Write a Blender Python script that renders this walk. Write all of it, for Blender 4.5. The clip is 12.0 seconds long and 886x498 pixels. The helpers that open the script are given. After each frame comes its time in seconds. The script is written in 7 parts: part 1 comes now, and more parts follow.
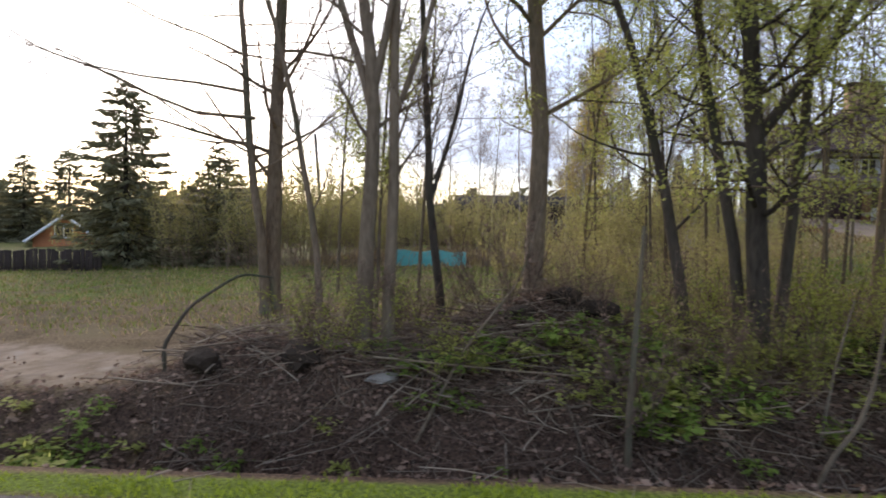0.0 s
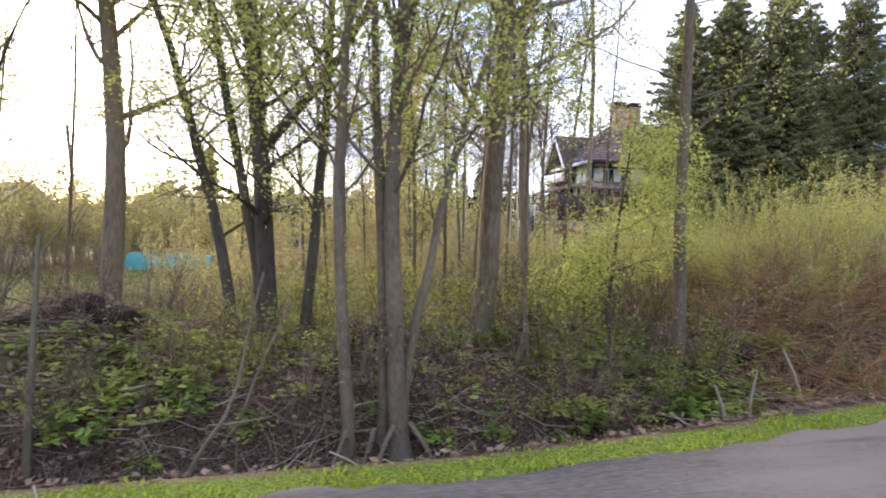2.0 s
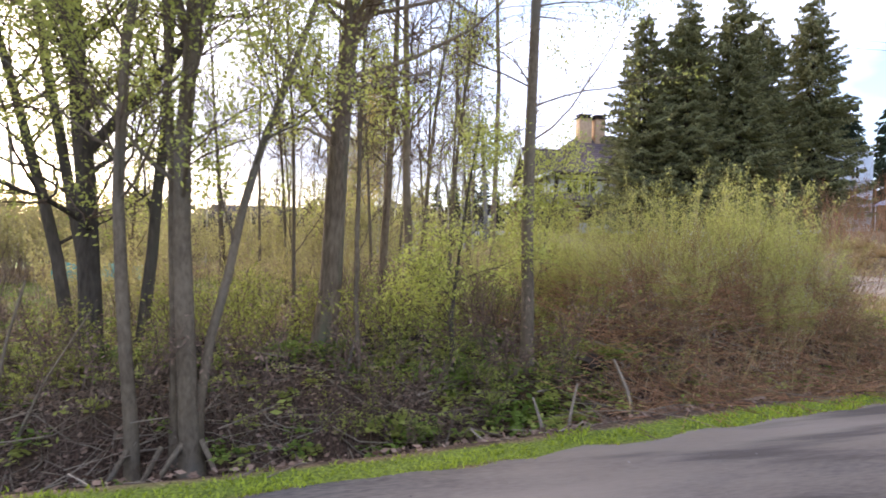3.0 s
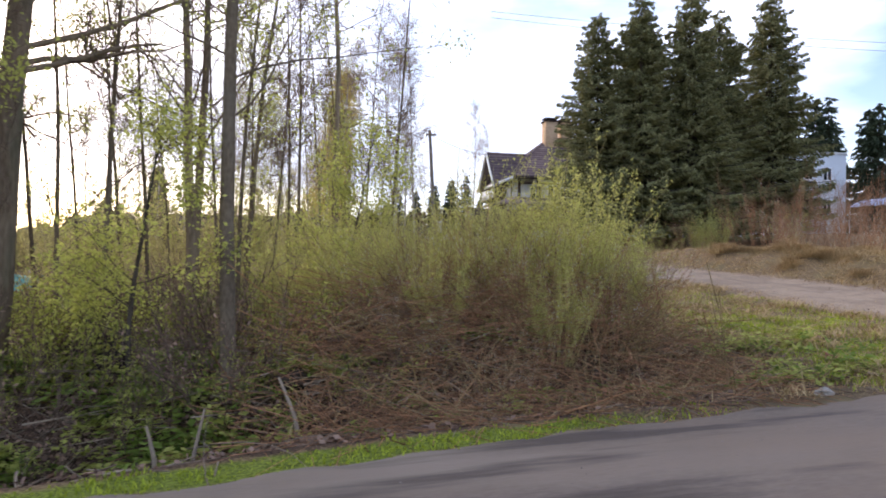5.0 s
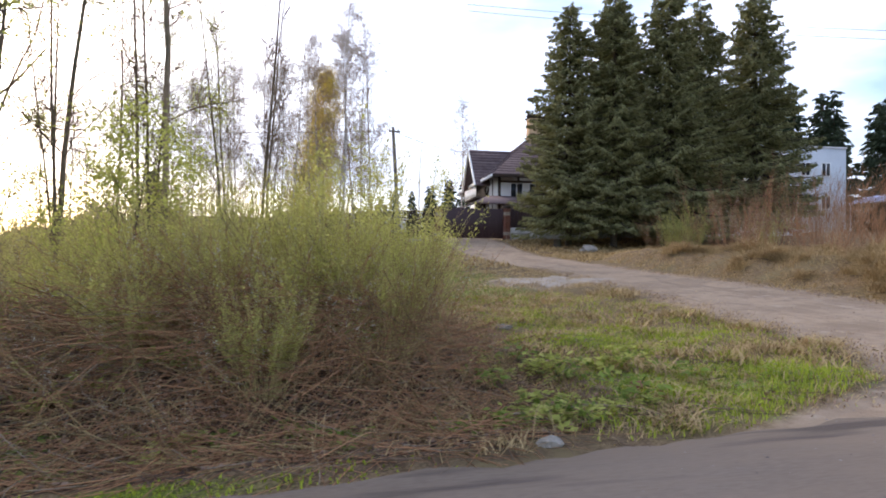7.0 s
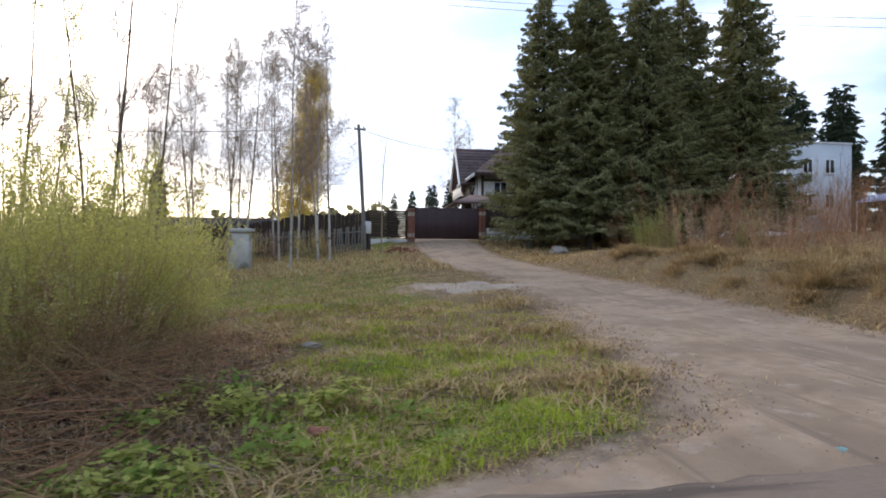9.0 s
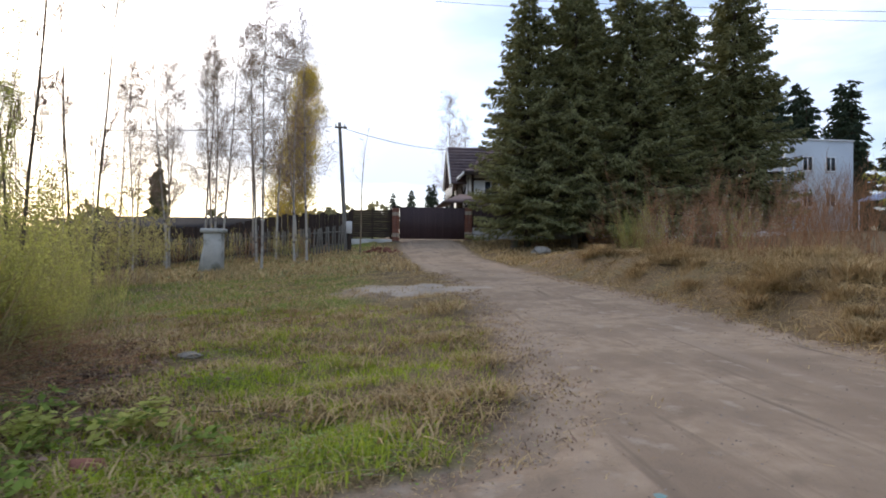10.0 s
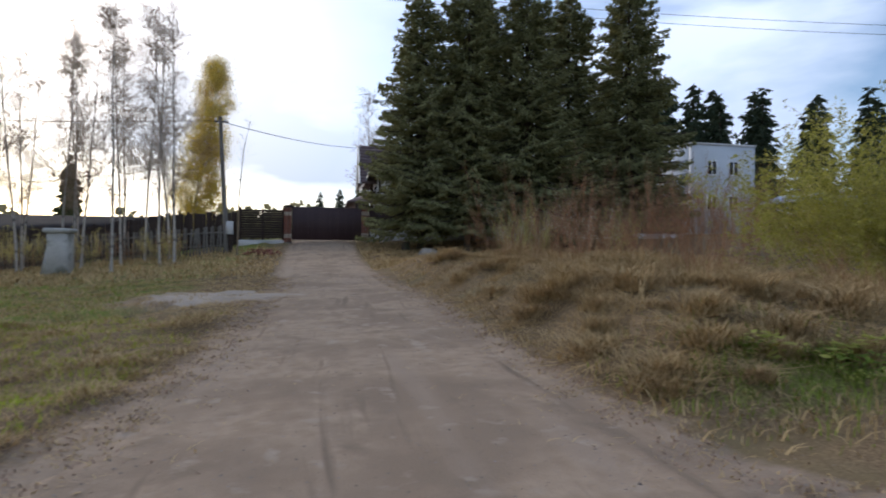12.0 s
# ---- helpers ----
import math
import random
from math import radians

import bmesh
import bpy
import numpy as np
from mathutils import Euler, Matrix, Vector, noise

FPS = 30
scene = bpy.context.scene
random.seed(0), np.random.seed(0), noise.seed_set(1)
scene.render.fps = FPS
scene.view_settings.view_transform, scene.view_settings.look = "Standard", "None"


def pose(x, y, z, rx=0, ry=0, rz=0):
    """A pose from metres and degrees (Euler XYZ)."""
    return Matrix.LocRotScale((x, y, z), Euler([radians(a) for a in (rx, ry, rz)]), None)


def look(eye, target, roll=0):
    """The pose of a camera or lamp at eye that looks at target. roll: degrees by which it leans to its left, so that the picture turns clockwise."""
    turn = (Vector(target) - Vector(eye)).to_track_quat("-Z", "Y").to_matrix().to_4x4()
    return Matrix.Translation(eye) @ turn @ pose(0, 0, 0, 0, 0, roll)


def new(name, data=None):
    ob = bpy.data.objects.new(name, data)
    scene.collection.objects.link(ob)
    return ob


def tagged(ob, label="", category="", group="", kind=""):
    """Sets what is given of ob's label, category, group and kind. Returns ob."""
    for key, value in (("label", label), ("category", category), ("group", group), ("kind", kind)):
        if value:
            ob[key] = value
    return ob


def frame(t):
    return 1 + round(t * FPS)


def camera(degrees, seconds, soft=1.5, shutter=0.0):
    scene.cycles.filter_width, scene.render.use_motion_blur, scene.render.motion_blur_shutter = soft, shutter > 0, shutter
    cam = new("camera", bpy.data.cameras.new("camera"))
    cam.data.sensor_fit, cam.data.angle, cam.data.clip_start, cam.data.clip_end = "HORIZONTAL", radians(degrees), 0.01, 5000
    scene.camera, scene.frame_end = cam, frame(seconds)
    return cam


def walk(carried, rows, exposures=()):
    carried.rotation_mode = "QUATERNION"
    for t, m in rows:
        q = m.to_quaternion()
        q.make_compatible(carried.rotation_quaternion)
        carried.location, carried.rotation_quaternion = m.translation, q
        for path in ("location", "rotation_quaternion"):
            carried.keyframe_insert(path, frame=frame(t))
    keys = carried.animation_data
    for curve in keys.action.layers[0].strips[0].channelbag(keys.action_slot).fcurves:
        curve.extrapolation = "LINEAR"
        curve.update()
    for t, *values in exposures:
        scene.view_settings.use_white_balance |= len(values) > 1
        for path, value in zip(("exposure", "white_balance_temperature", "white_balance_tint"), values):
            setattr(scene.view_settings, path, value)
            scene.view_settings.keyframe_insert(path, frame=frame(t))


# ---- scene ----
cam = camera(75.9, 12.0, soft=1.8, shutter=0.2)
PATH = [
    (0, (-1.611, 0.155, 1.65), (-1.794, 2.145, 1.573), 1.3),
    (0.5, (-0.33, -0.036, 1.727), (-0.377, 1.962, 1.666), 0.7),
    (1, (0.518, -0.115, 1.783), (0.688, 1.877, 1.728), 0.9),
    (1.5, (1.401, -0.158, 1.789), (1.684, 1.821, 1.737), 1.2),
    (2, (2.393, -0.248, 1.815), (2.73, 1.722, 1.75), 1.4),
    (2.5, (3.285, -0.18, 1.738), (3.689, 1.779, 1.714), 1.3),
    (3, (4.192, -0.308, 1.804), (4.58, 1.654, 1.781), 1.4),
    (3.5, (5.133, -0.426, 1.89), (5.509, 1.538, 1.862), 1.5),
    (5.3, (8.137, 0.247, 1.696), (8.521, 2.21, 1.708), 0.6),
    (5.5, (8.479, 0.326, 1.688), (8.856, 2.29, 1.7), 0.4),
    (6, (9.316, 0.482, 1.737), (9.68, 2.449, 1.747), 0.5),
    (6.5, (10.117, 0.708, 1.761), (10.465, 2.677, 1.769), 0.6),
    (7, (10.95, 0.866, 1.79), (11.282, 2.838, 1.799), 0.5),
    (7.2, (11.283, 0.947, 1.862), (11.61, 2.92, 1.869), 0.5),
    (8.8, (13.902, 1.484, 1.919), (14.169, 3.466, 1.925), 0.5),
    (9, (14.265, 1.565, 1.925), (14.524, 3.548, 1.932), 0.5),
    (9.5, (15.08, 1.84, 1.936), (15.321, 3.825, 1.942), 0.5),
    (10, (15.919, 2.002, 1.984), (16.144, 3.989, 1.989), 0.5),
    (10.5, (16.743, 2.243, 2.013), (16.95, 4.232, 2.017), 0.6),
    (11, (17.605, 2.405, 2.058), (17.798, 4.396, 2.061), 0.7),
    (11.5, (18.545, 2.586, 2.075), (18.732, 4.577, 2.078), 0.7),
    (12, (19.563, 2.574, 2.103), (19.952, 4.536, 2.111), 0.6),
]
walk(cam, [(t, look(eye, target, roll)) for t, eye, target, roll in PATH],
     exposures=((0, 0.14, 6380, 16), (0.5, 0.64, 6370, 17), (1.0, 1.06, 6350, 20), (2.0, 1.18, 6350, 21), (3.5, 0.97, 6370, 21), (5.5, 0.57, 6370, 20),
                (7.0, 0.59, 6400, 18), (9.0, 0.32, 6400, 14), (10.5, 0.02, 6390, 13), (11.5, -0.16, 6240, 12), (12.0, -0.22, 6150, 13)))


# ---------------------------------------------------------------- sky and sun
SUN_AZ, SUN_EL = radians(-30), radians(24)   # from +y towards +x; height
world = bpy.data.worlds.new("sky")
scene.world = world
world.use_nodes = True
wn, wl = world.node_tree.nodes, world.node_tree.links
wn.clear()
w_out, w_bg = wn.new("ShaderNodeOutputWorld"), wn.new("ShaderNodeBackground")
w_sky = wn.new("ShaderNodeTexSky")
w_sky.sky_type, w_sky.sun_disc = "NISHITA", False
w_sky.sun_elevation, w_sky.sun_rotation = SUN_EL, SUN_AZ
w_sky.air_density, w_sky.dust_density, w_sky.ozone_density = 1.0, 1.5, 2.0
w_tc, w_map = wn.new("ShaderNodeTexCoord"), wn.new("ShaderNodeMapping")
w_map.inputs["Scale"].default_value = (1.0, 1.0, 3.2)
w_noise = wn.new("ShaderNodeTexNoise")
w_noise.inputs["Scale"].default_value, w_noise.inputs["Detail"].default_value = 1.6, 7.0
w_ramp = wn.new("ShaderNodeValToRGB")
w_ramp.color_ramp.elements[0].position, w_ramp.color_ramp.elements[1].position = 0.48, 0.65
w_mix = wn.new("ShaderNodeMix")
w_mix.data_type = "RGBA"
w_dot, w_near, w_cloud = wn.new("ShaderNodeVectorMath"), wn.new("ShaderNodeMapRange"), wn.new("ShaderNodeMix")
w_dot.operation = "DOT_PRODUCT"
w_dot.inputs[1].default_value = (math.sin(SUN_AZ) * math.cos(SUN_EL), math.cos(SUN_AZ) * math.cos(SUN_EL), math.sin(SUN_EL))
w_near.inputs["From Min"].default_value, w_near.inputs["From Max"].default_value = 0.84, 1.0
w_cloud.data_type = "RGBA"
w_cloud.inputs["A"].default_value, w_cloud.inputs["B"].default_value = (6.6, 7.5, 9.0, 1), (9.5, 9.4, 9.2, 1)
wl.new(w_tc.outputs["Generated"], w_dot.inputs[0])
wl.new(w_dot.outputs["Value"], w_near.inputs["Value"])
wl.new(w_near.outputs["Result"], w_cloud.inputs["Factor"])
# an overcast sky is brighter overhead than at the horizon
w_sep, w_high, w_scale = wn.new("ShaderNodeSeparateXYZ"), wn.new("ShaderNodeMapRange"), wn.new("ShaderNodeVectorMath")
w_scale.operation = "SCALE"
w_high.inputs["From Min"].default_value, w_high.inputs["From Max"].default_value = 0.0, 1.0
w_high.inputs["To Min"].default_value, w_high.inputs["To Max"].default_value = 0.9, 2.3
wl.new(w_tc.outputs["Generated"], w_sep.inputs[0])
wl.new(w_sep.outputs["Z"], w_high.inputs["Value"])
wl.new(w_cloud.outputs["Result"], w_scale.inputs[0])
wl.new(w_high.outputs["Result"], w_scale.inputs["Scale"])
wl.new(w_scale.outputs["Vector"], w_mix.inputs["B"])
wl.new(w_tc.outputs["Generated"], w_map.inputs["Vector"])
wl.new(w_map.outputs["Vector"], w_noise.inputs["Vector"])
wl.new(w_noise.outputs["Fac"], w_ramp.inputs["Fac"])
wl.new(w_ramp.outputs["Color"], w_mix.inputs["Factor"])
w_air = wn.new("ShaderNodeVectorMath")
w_air.operation = "SCALE"
w_air.inputs["Scale"].default_value = 1.7
wl.new(w_sky.outputs["Color"], w_air.inputs[0])
wl.new(w_air.outputs["Vector"], w_mix.inputs["A"])
wl.new(w_mix.outputs["Result"], w_bg.inputs["Color"])
w_bg.inputs["Strength"].default_value = 0.12
wl.new(w_bg.outputs["Background"], w_out.inputs["Surface"])

sun = new("sun", bpy.data.lights.new("sun", "SUN"))
sun.data.energy, sun.data.angle, sun.data.color = 1.7, radians(25), (1.0, 0.9, 0.76)
sun_dir = Vector((math.sin(SUN_AZ) * math.cos(SUN_EL), math.cos(SUN_AZ) * math.cos(SUN_EL), math.sin(SUN_EL)))
sun.matrix_world = look(sun_dir * 200, (0, 0, 0))

# ---------------------------------------------------------------- materials
def shade(name, dark, light, rough=0.85, scale=8.0, fine=60.0, bump=0.3, metal=0.0, spread="object", leaf=0.0, stretch=(1, 1, 1), stain=None, depth=0.02):
    """A surface between two colours: broad patches, fine grain and relief; spread says what varies piece by piece; leaf lets light through."""
    m = bpy.data.materials.new(name)
    m.use_nodes = True
    n, l = m.node_tree.nodes, m.node_tree.links
    b = n["Principled BSDF"]
    b.inputs["Roughness"].default_value, b.inputs["Metallic"].default_value = rough, metal
    b.inputs["Specular IOR Level"].default_value = 0.12 if rough > 0.78 else 0.35
    tc, mp = n.new("ShaderNodeTexCoord"), n.new("ShaderNodeMapping")
    mp.inputs["Scale"].default_value = stretch
    l.new(tc.outputs["Object"], mp.inputs["Vector"])
    n1, n2 = n.new("ShaderNodeTexNoise"), n.new("ShaderNodeTexNoise")
    n1.inputs["Scale"].default_value, n1.inputs["Detail"].default_value = scale, 4
    n2.inputs["Scale"].default_value, n2.inputs["Detail"].default_value = fine, 3
    l.new(mp.outputs["Vector"], n1.inputs["Vector"])
    l.new(mp.outputs["Vector"], n2.inputs["Vector"])
    add = n.new("ShaderNodeMath")
    add.operation = "ADD"
    l.new(n1.outputs["Fac"], add.inputs[0])
    l.new(n2.outputs["Fac"], add.inputs[1])
    value = add.outputs[0]
    if spread == "island":
        rnd = n.new("ShaderNodeNewGeometry").outputs["Random Per Island"]
    else:
        rnd = n.new("ShaderNodeObjectInfo").outputs["Random"]
    mix = n.new("ShaderNodeMath")
    mix.operation, mix.inputs[1].default_value = "MULTIPLY_ADD", 0.9 if spread == "island" else 0.35
    l.new(rnd, mix.inputs[0])
    l.new(value, mix.inputs[2])
    lo, hi = (0.75, 1.65) if spread == "island" else (0.7, 1.6)
    rng = n.new("ShaderNodeMapRange")
    rng.inputs["From Min"].default_value, rng.inputs["From Max"].default_value = lo, hi
    l.new(mix.outputs[0], rng.inputs["Value"])
    ramp = n.new("ShaderNodeMix")
    ramp.data_type = "RGBA"
    ramp.inputs["A"].default_value, ramp.inputs["B"].default_value = (*dark, 1), (*light, 1)
    l.new(rng.outputs["Result"], ramp.inputs["Factor"])
    colour = ramp.outputs["Result"]
    if stain:
        n3, r3, m3 = n.new("ShaderNodeTexNoise"), n.new("ShaderNodeValToRGB"), n.new("ShaderNodeMix")
        n3.inputs["Scale"].default_value, n3.inputs["Detail"].default_value = scale * 0.6, 6
        r3.color_ramp.elements[0].position, r3.color_ramp.elements[1].position = 0.52, 0.66
        m3.data_type = "RGBA"
        m3.inputs["B"].default_value = (*stain, 1)
        l.new(mp.outputs["Vector"], n3.inputs["Vector"])
        l.new(n3.outputs["Fac"], r3.inputs["Fac"])
        l.new(r3.outputs["Color"], m3.inputs["Factor"])
        l.new(colour, m3.inputs["A"])
        colour = m3.outputs["Result"]
    l.new(colour, b.inputs["Base Color"])
    if bump:
        bp = n.new("ShaderNodeBump")
        bp.inputs["Strength"].default_value, bp.inputs["Distance"].default_value = bump, depth
        l.new(add.outputs[0], bp.inputs["Height"])
        l.new(bp.outputs["Normal"], b.inputs["Normal"])
    if leaf:
        tr, ms = n.new("ShaderNodeBsdfTranslucent"), n.new("ShaderNodeMixShader")
        ms.inputs["Fac"].default_value = leaf
        l.new(colour, tr.inputs["Color"])
        l.new(b.outputs["BSDF"], ms.inputs[1])
        l.new(tr.outputs["BSDF"], ms.inputs[2])
        l.new(ms.outputs["Shader"], n["Material Output"].inputs["Surface"])
    return m


ASPHALT = shade("dusty_worn_asphalt", (0.06, 0.052, 0.048), (0.27, 0.225, 0.19), 0.92, 1.3, 45, 0.7, stain=(0.25, 0.21, 0.172), depth=0.012, stretch=(0.25, 1, 1))


def dusty(m, soil, x0, x1):
    """Brown soil tracked over the surface towards the junction, thick in streaks along the road."""
    n, l = m.node_tree.nodes, m.node_tree.links
    b = n["Principled BSDF"]
    old = b.inputs["Base Color"].links[0].from_socket
    tc, sep, mp, tn = n.new("ShaderNodeTexCoord"), n.new("ShaderNodeSeparateXYZ"), n.new("ShaderNodeMapping"), n.new("ShaderNodeTexNoise")
    l.new(tc.outputs["Object"], sep.inputs[0])
    l.new(tc.outputs["Object"], mp.inputs["Vector"])
    mp.inputs["Scale"].default_value = (0.35, 1.6, 1)
    tn.inputs["Scale"].default_value, tn.inputs["Detail"].default_value = 1.3, 7
    l.new(mp.outputs["Vector"], tn.inputs["Vector"])
    r, a, s = n.new("ShaderNodeMapRange"), n.new("ShaderNodeMath"), n.new("ShaderNodeMapRange")
    r.inputs["From Min"].default_value, r.inputs["From Max"].default_value = x0, x1
    l.new(sep.outputs["X"], r.inputs["Value"])
    a.operation = "ADD"
    l.new(r.outputs["Result"], a.inputs[0])
    l.new(tn.outputs["Fac"], a.inputs[1])
    s.inputs["From Min"].default_value, s.inputs["From Max"].default_value = 0.7, 1.75
    l.new(a.outputs[0], s.inputs["Value"])
    mix = n.new("ShaderNodeMix")
    mix.data_type = "RGBA"
    mix.inputs["B"].default_value = (*soil, 1)
    l.new(s.outputs["Result"], mix.inputs["Factor"])
    l.new(old, mix.inputs["A"])
    # dark bare tar showing through in streaks
    tar, ts, tm = n.new("ShaderNodeTexNoise"), n.new("ShaderNodeMapRange"), n.new("ShaderNodeMix")
    mp2 = n.new("ShaderNodeMapping")
    mp2.inputs["Scale"].default_value = (0.22, 1.9, 1)
    mp2.inputs["Location"].default_value = (3.1, 7.7, 0)
    l.new(tc.outputs["Object"], mp2.inputs["Vector"])
    l.new(mp2.outputs["Vector"], tar.inputs["Vector"])
    tar.inputs["Scale"].default_value, tar.inputs["Detail"].default_value = 1.7, 8
    ts.inputs["From Min"].default_value, ts.inputs["From Max"].default_value, ts.inputs["To Max"].default_value = 0.53, 0.64, 0.75
    l.new(tar.outputs["Fac"], ts.inputs["Value"])
    tm.data_type = "RGBA"
    tm.inputs["B"].default_value = (0.075, 0.06, 0.05, 1)
    l.new(ts.outputs["Result"], tm.inputs["Factor"])
    l.new(mix.outputs["Result"], tm.inputs["A"])
    l.new(tm.outputs["Result"], b.inputs["Base Color"])


dusty(ASPHALT, (0.225, 0.168, 0.122), 0.0, 11.0)
BARK_GREY = shade("grey_brown_bark", (0.095, 0.066, 0.042), (0.34, 0.255, 0.17), 0.92, 3, 26, 1.0, stretch=(1, 1, 0.25), stain=(0.13, 0.13, 0.08))
BARK_DARK = shade("dark_bark", (0.036, 0.028, 0.021), (0.145, 0.115, 0.085), 0.92, 3, 26, 0.8, stretch=(1, 1, 0.25), stain=(0.075, 0.075, 0.045))
BARK_BIRCH = shade("birch_bark", (0.26, 0.22, 0.18), (0.58, 0.53, 0.47), 0.8, 2.2, 22, 0.4, stretch=(0.6, 0.6, 2.5), stain=(0.09, 0.075, 0.065))
BARK_POLE = shade("smooth_grey_bark", (0.085, 0.061, 0.04), (0.245, 0.188, 0.125), 0.88, 2.6, 30, 0.8, stretch=(1, 1, 0.5), stain=(0.15, 0.13, 0.1))
TWIG = shade("twig", (0.065, 0.043, 0.03), (0.2, 0.138, 0.098), 0.9, 4, 30, 0.0, spread="island")
TWIG_BIRCH = shade("birch_twig", (0.165, 0.112, 0.08), (0.38, 0.275, 0.2), 0.9, 4, 30, 0.0, spread="island")
TWIG_WILLOW = shade("willow_twig", (0.25, 0.215, 0.07), (0.52, 0.45, 0.18), 0.8, 3, 30, 0.0, spread="island")
TWIG_FAN = shade("orange_tan_twig", (0.15, 0.085, 0.04), (0.4, 0.27, 0.13), 0.8, 3, 30, 0.0, spread="island")
TWIG_TAN = shade("olive_tan_twig", (0.1, 0.066, 0.03), (0.4, 0.29, 0.135), 0.85, 3, 30, 0.0, spread="island")
TWIG_RED = shade("red_brown_twig", (0.075, 0.034, 0.02), (0.43, 0.225, 0.115), 0.85, 3, 30, 0.0, spread="island")
DEADWOOD = shade("bleached_deadwood", (0.12, 0.088, 0.062), (0.34, 0.265, 0.19), 0.9, 4, 30, 0.3, spread="island")
LEAF_SPRING = shade("spring_leaf", (0.25, 0.265, 0.05), (0.56, 0.57, 0.15), 0.75, 2, 20, 0.0, spread="island", leaf=0.6)
LEAF_YELLOW = shade("catkin_yellow_leaf", (0.48, 0.36, 0.06), (0.75, 0.58, 0.14), 0.8, 2, 20, 0.0, spread="island", leaf=0.55)
LEAF_WILLOW = shade("willow_leaf", (0.34, 0.33, 0.065), (0.63, 0.59, 0.18), 0.8, 2, 20, 0.0, spread="island", leaf=0.65)
LEAF_THICKET = shade("thicket_leaf", (0.27, 0.24, 0.085), (0.55, 0.48, 0.19), 0.8, 2, 20, 0.0, spread="island", leaf=0.65)
LEAF_HERB = shade("herb_leaf", (0.085, 0.125, 0.022), (0.24, 0.31, 0.06), 0.82, 2, 20, 0.0, spread="island", leaf=0.35)
LEAF_PINK = shade("birch_bud", (0.26, 0.2, 0.15), (0.46, 0.39, 0.29), 0.7, 2, 20, 0.0, spread="island", leaf=0.4)
CATKIN = shade("silver_catkin", (0.34, 0.33, 0.25), (0.62, 0.6, 0.48), 0.8, 2, 20, 0.0, spread="island", leaf=0.2)
NEEDLE = shade("spruce_needle", (0.06, 0.068, 0.032), (0.29, 0.28, 0.125), 0.85, 0.6, 6, 0.0, spread="island", leaf=0.2)
NEEDLE_FAR = shade("distant_spruce_needle", (0.02, 0.032, 0.022), (0.07, 0.09, 0.05), 0.8, 0.6, 6, 0.0, spread="island", leaf=0.1)
GRASS = shade("green_grass", (0.1, 0.14, 0.025), (0.28, 0.33, 0.06), 0.82, 0.9, 10, 0.0, spread="island", leaf=0.35)
MOSS = shade("bright_verge_grass", (0.15, 0.195, 0.014), (0.42, 0.48, 0.055), 0.82, 0.9, 10, 0.0, spread="island", leaf=0.35)
STRAW = shade("dry_grass", (0.2, 0.128, 0.055), (0.55, 0.4, 0.2), 0.85, 0.9, 10, 0.0, spread="island", leaf=0.25)
STRAW_BANK = shade("pale_dry_stalks", (0.15, 0.098, 0.045), (0.57, 0.41, 0.21), 0.85, 0.9, 10, 0.0, spread="island", leaf=0.2)
LITTER = shade("dead_leaf", (0.05, 0.028, 0.02), (0.36, 0.235, 0.165), 0.85, 0.9, 10, 0.0, spread="island", leaf=0.15)
STONE = shade("pale_stone", (0.19, 0.165, 0.135), (0.4, 0.355, 0.3), 0.85, 5, 50, 0.5)
BRICK = shade("red_brick", (0.16, 0.06, 0.045), (0.32, 0.14, 0.095), 0.9, 4, 40, 0.4)
BRICK_PALE = shade("pale_brick", (0.38, 0.3, 0.23), (0.55, 0.46, 0.37), 0.9, 4, 40, 0.4)
BRICK_TAN = shade("tan_chimney_brick", (0.4, 0.25, 0.14), (0.6, 0.42, 0.26), 0.9, 4, 40, 0.4)
MORTAR = shade("mortar", (0.22, 0.2, 0.18), (0.36, 0.34, 0.31), 0.95, 6, 60, 0.3)
GATE_METAL = shade("brown_painted_steel", (0.035, 0.018, 0.02), (0.062, 0.034, 0.036), 0.45, 2, 40, 0.05)
TIMBER_DARK = shade("dark_stained_timber", (0.025, 0.018, 0.015), (0.075, 0.055, 0.045), 0.8, 3, 30, 0.4, stretch=(0.4, 3, 3))
TIMBER_GREY = shade("weathered_timber", (0.1, 0.09, 0.08), (0.26, 0.24, 0.21), 0.9, 3, 30, 0.4, stretch=(3, 3, 0.4))
ROOF_TILE = shade("brown_roof_tile", (0.085, 0.06, 0.062), (0.19, 0.145, 0.145), 0.85, 2, 20, 0.2)
PLASTER = shade("white_plaster", (0.6, 0.58, 0.55), (0.78, 0.76, 0.73), 0.85, 1.2, 25, 0.15)
PLASTER_BLUE = shade("pale_grey_render", (0.42, 0.44, 0.46), (0.58, 0.6, 0.61), 0.85, 0.6, 20, 0.1, stain=(0.5, 0.52, 0.53))
PLASTER_ORANGE = shade("orange_plaster", (0.42, 0.15, 0.06), (0.58, 0.24, 0.11), 0.85, 1, 20, 0.15)
WHITE_PAINT = shade("white_paint", (0.68, 0.67, 0.65), (0.82, 0.81, 0.79), 0.5, 2, 20, 0.05)
CONCRETE = shade("pale_concrete", (0.48, 0.47, 0.45), (0.7, 0.69, 0.67), 0.9, 1.5, 30, 0.3, stain=(0.4, 0.39, 0.36))
CONCRETE_OLD = shade("weathered_concrete", (0.36, 0.34, 0.3), (0.56, 0.53, 0.48), 0.92, 2.5, 30, 0.5, stain=(0.2, 0.19, 0.15))
TEAL = shade("teal_tarpaulin", (0.05, 0.27, 0.25), (0.12, 0.4, 0.36), 0.5, 1, 10, 0.3)
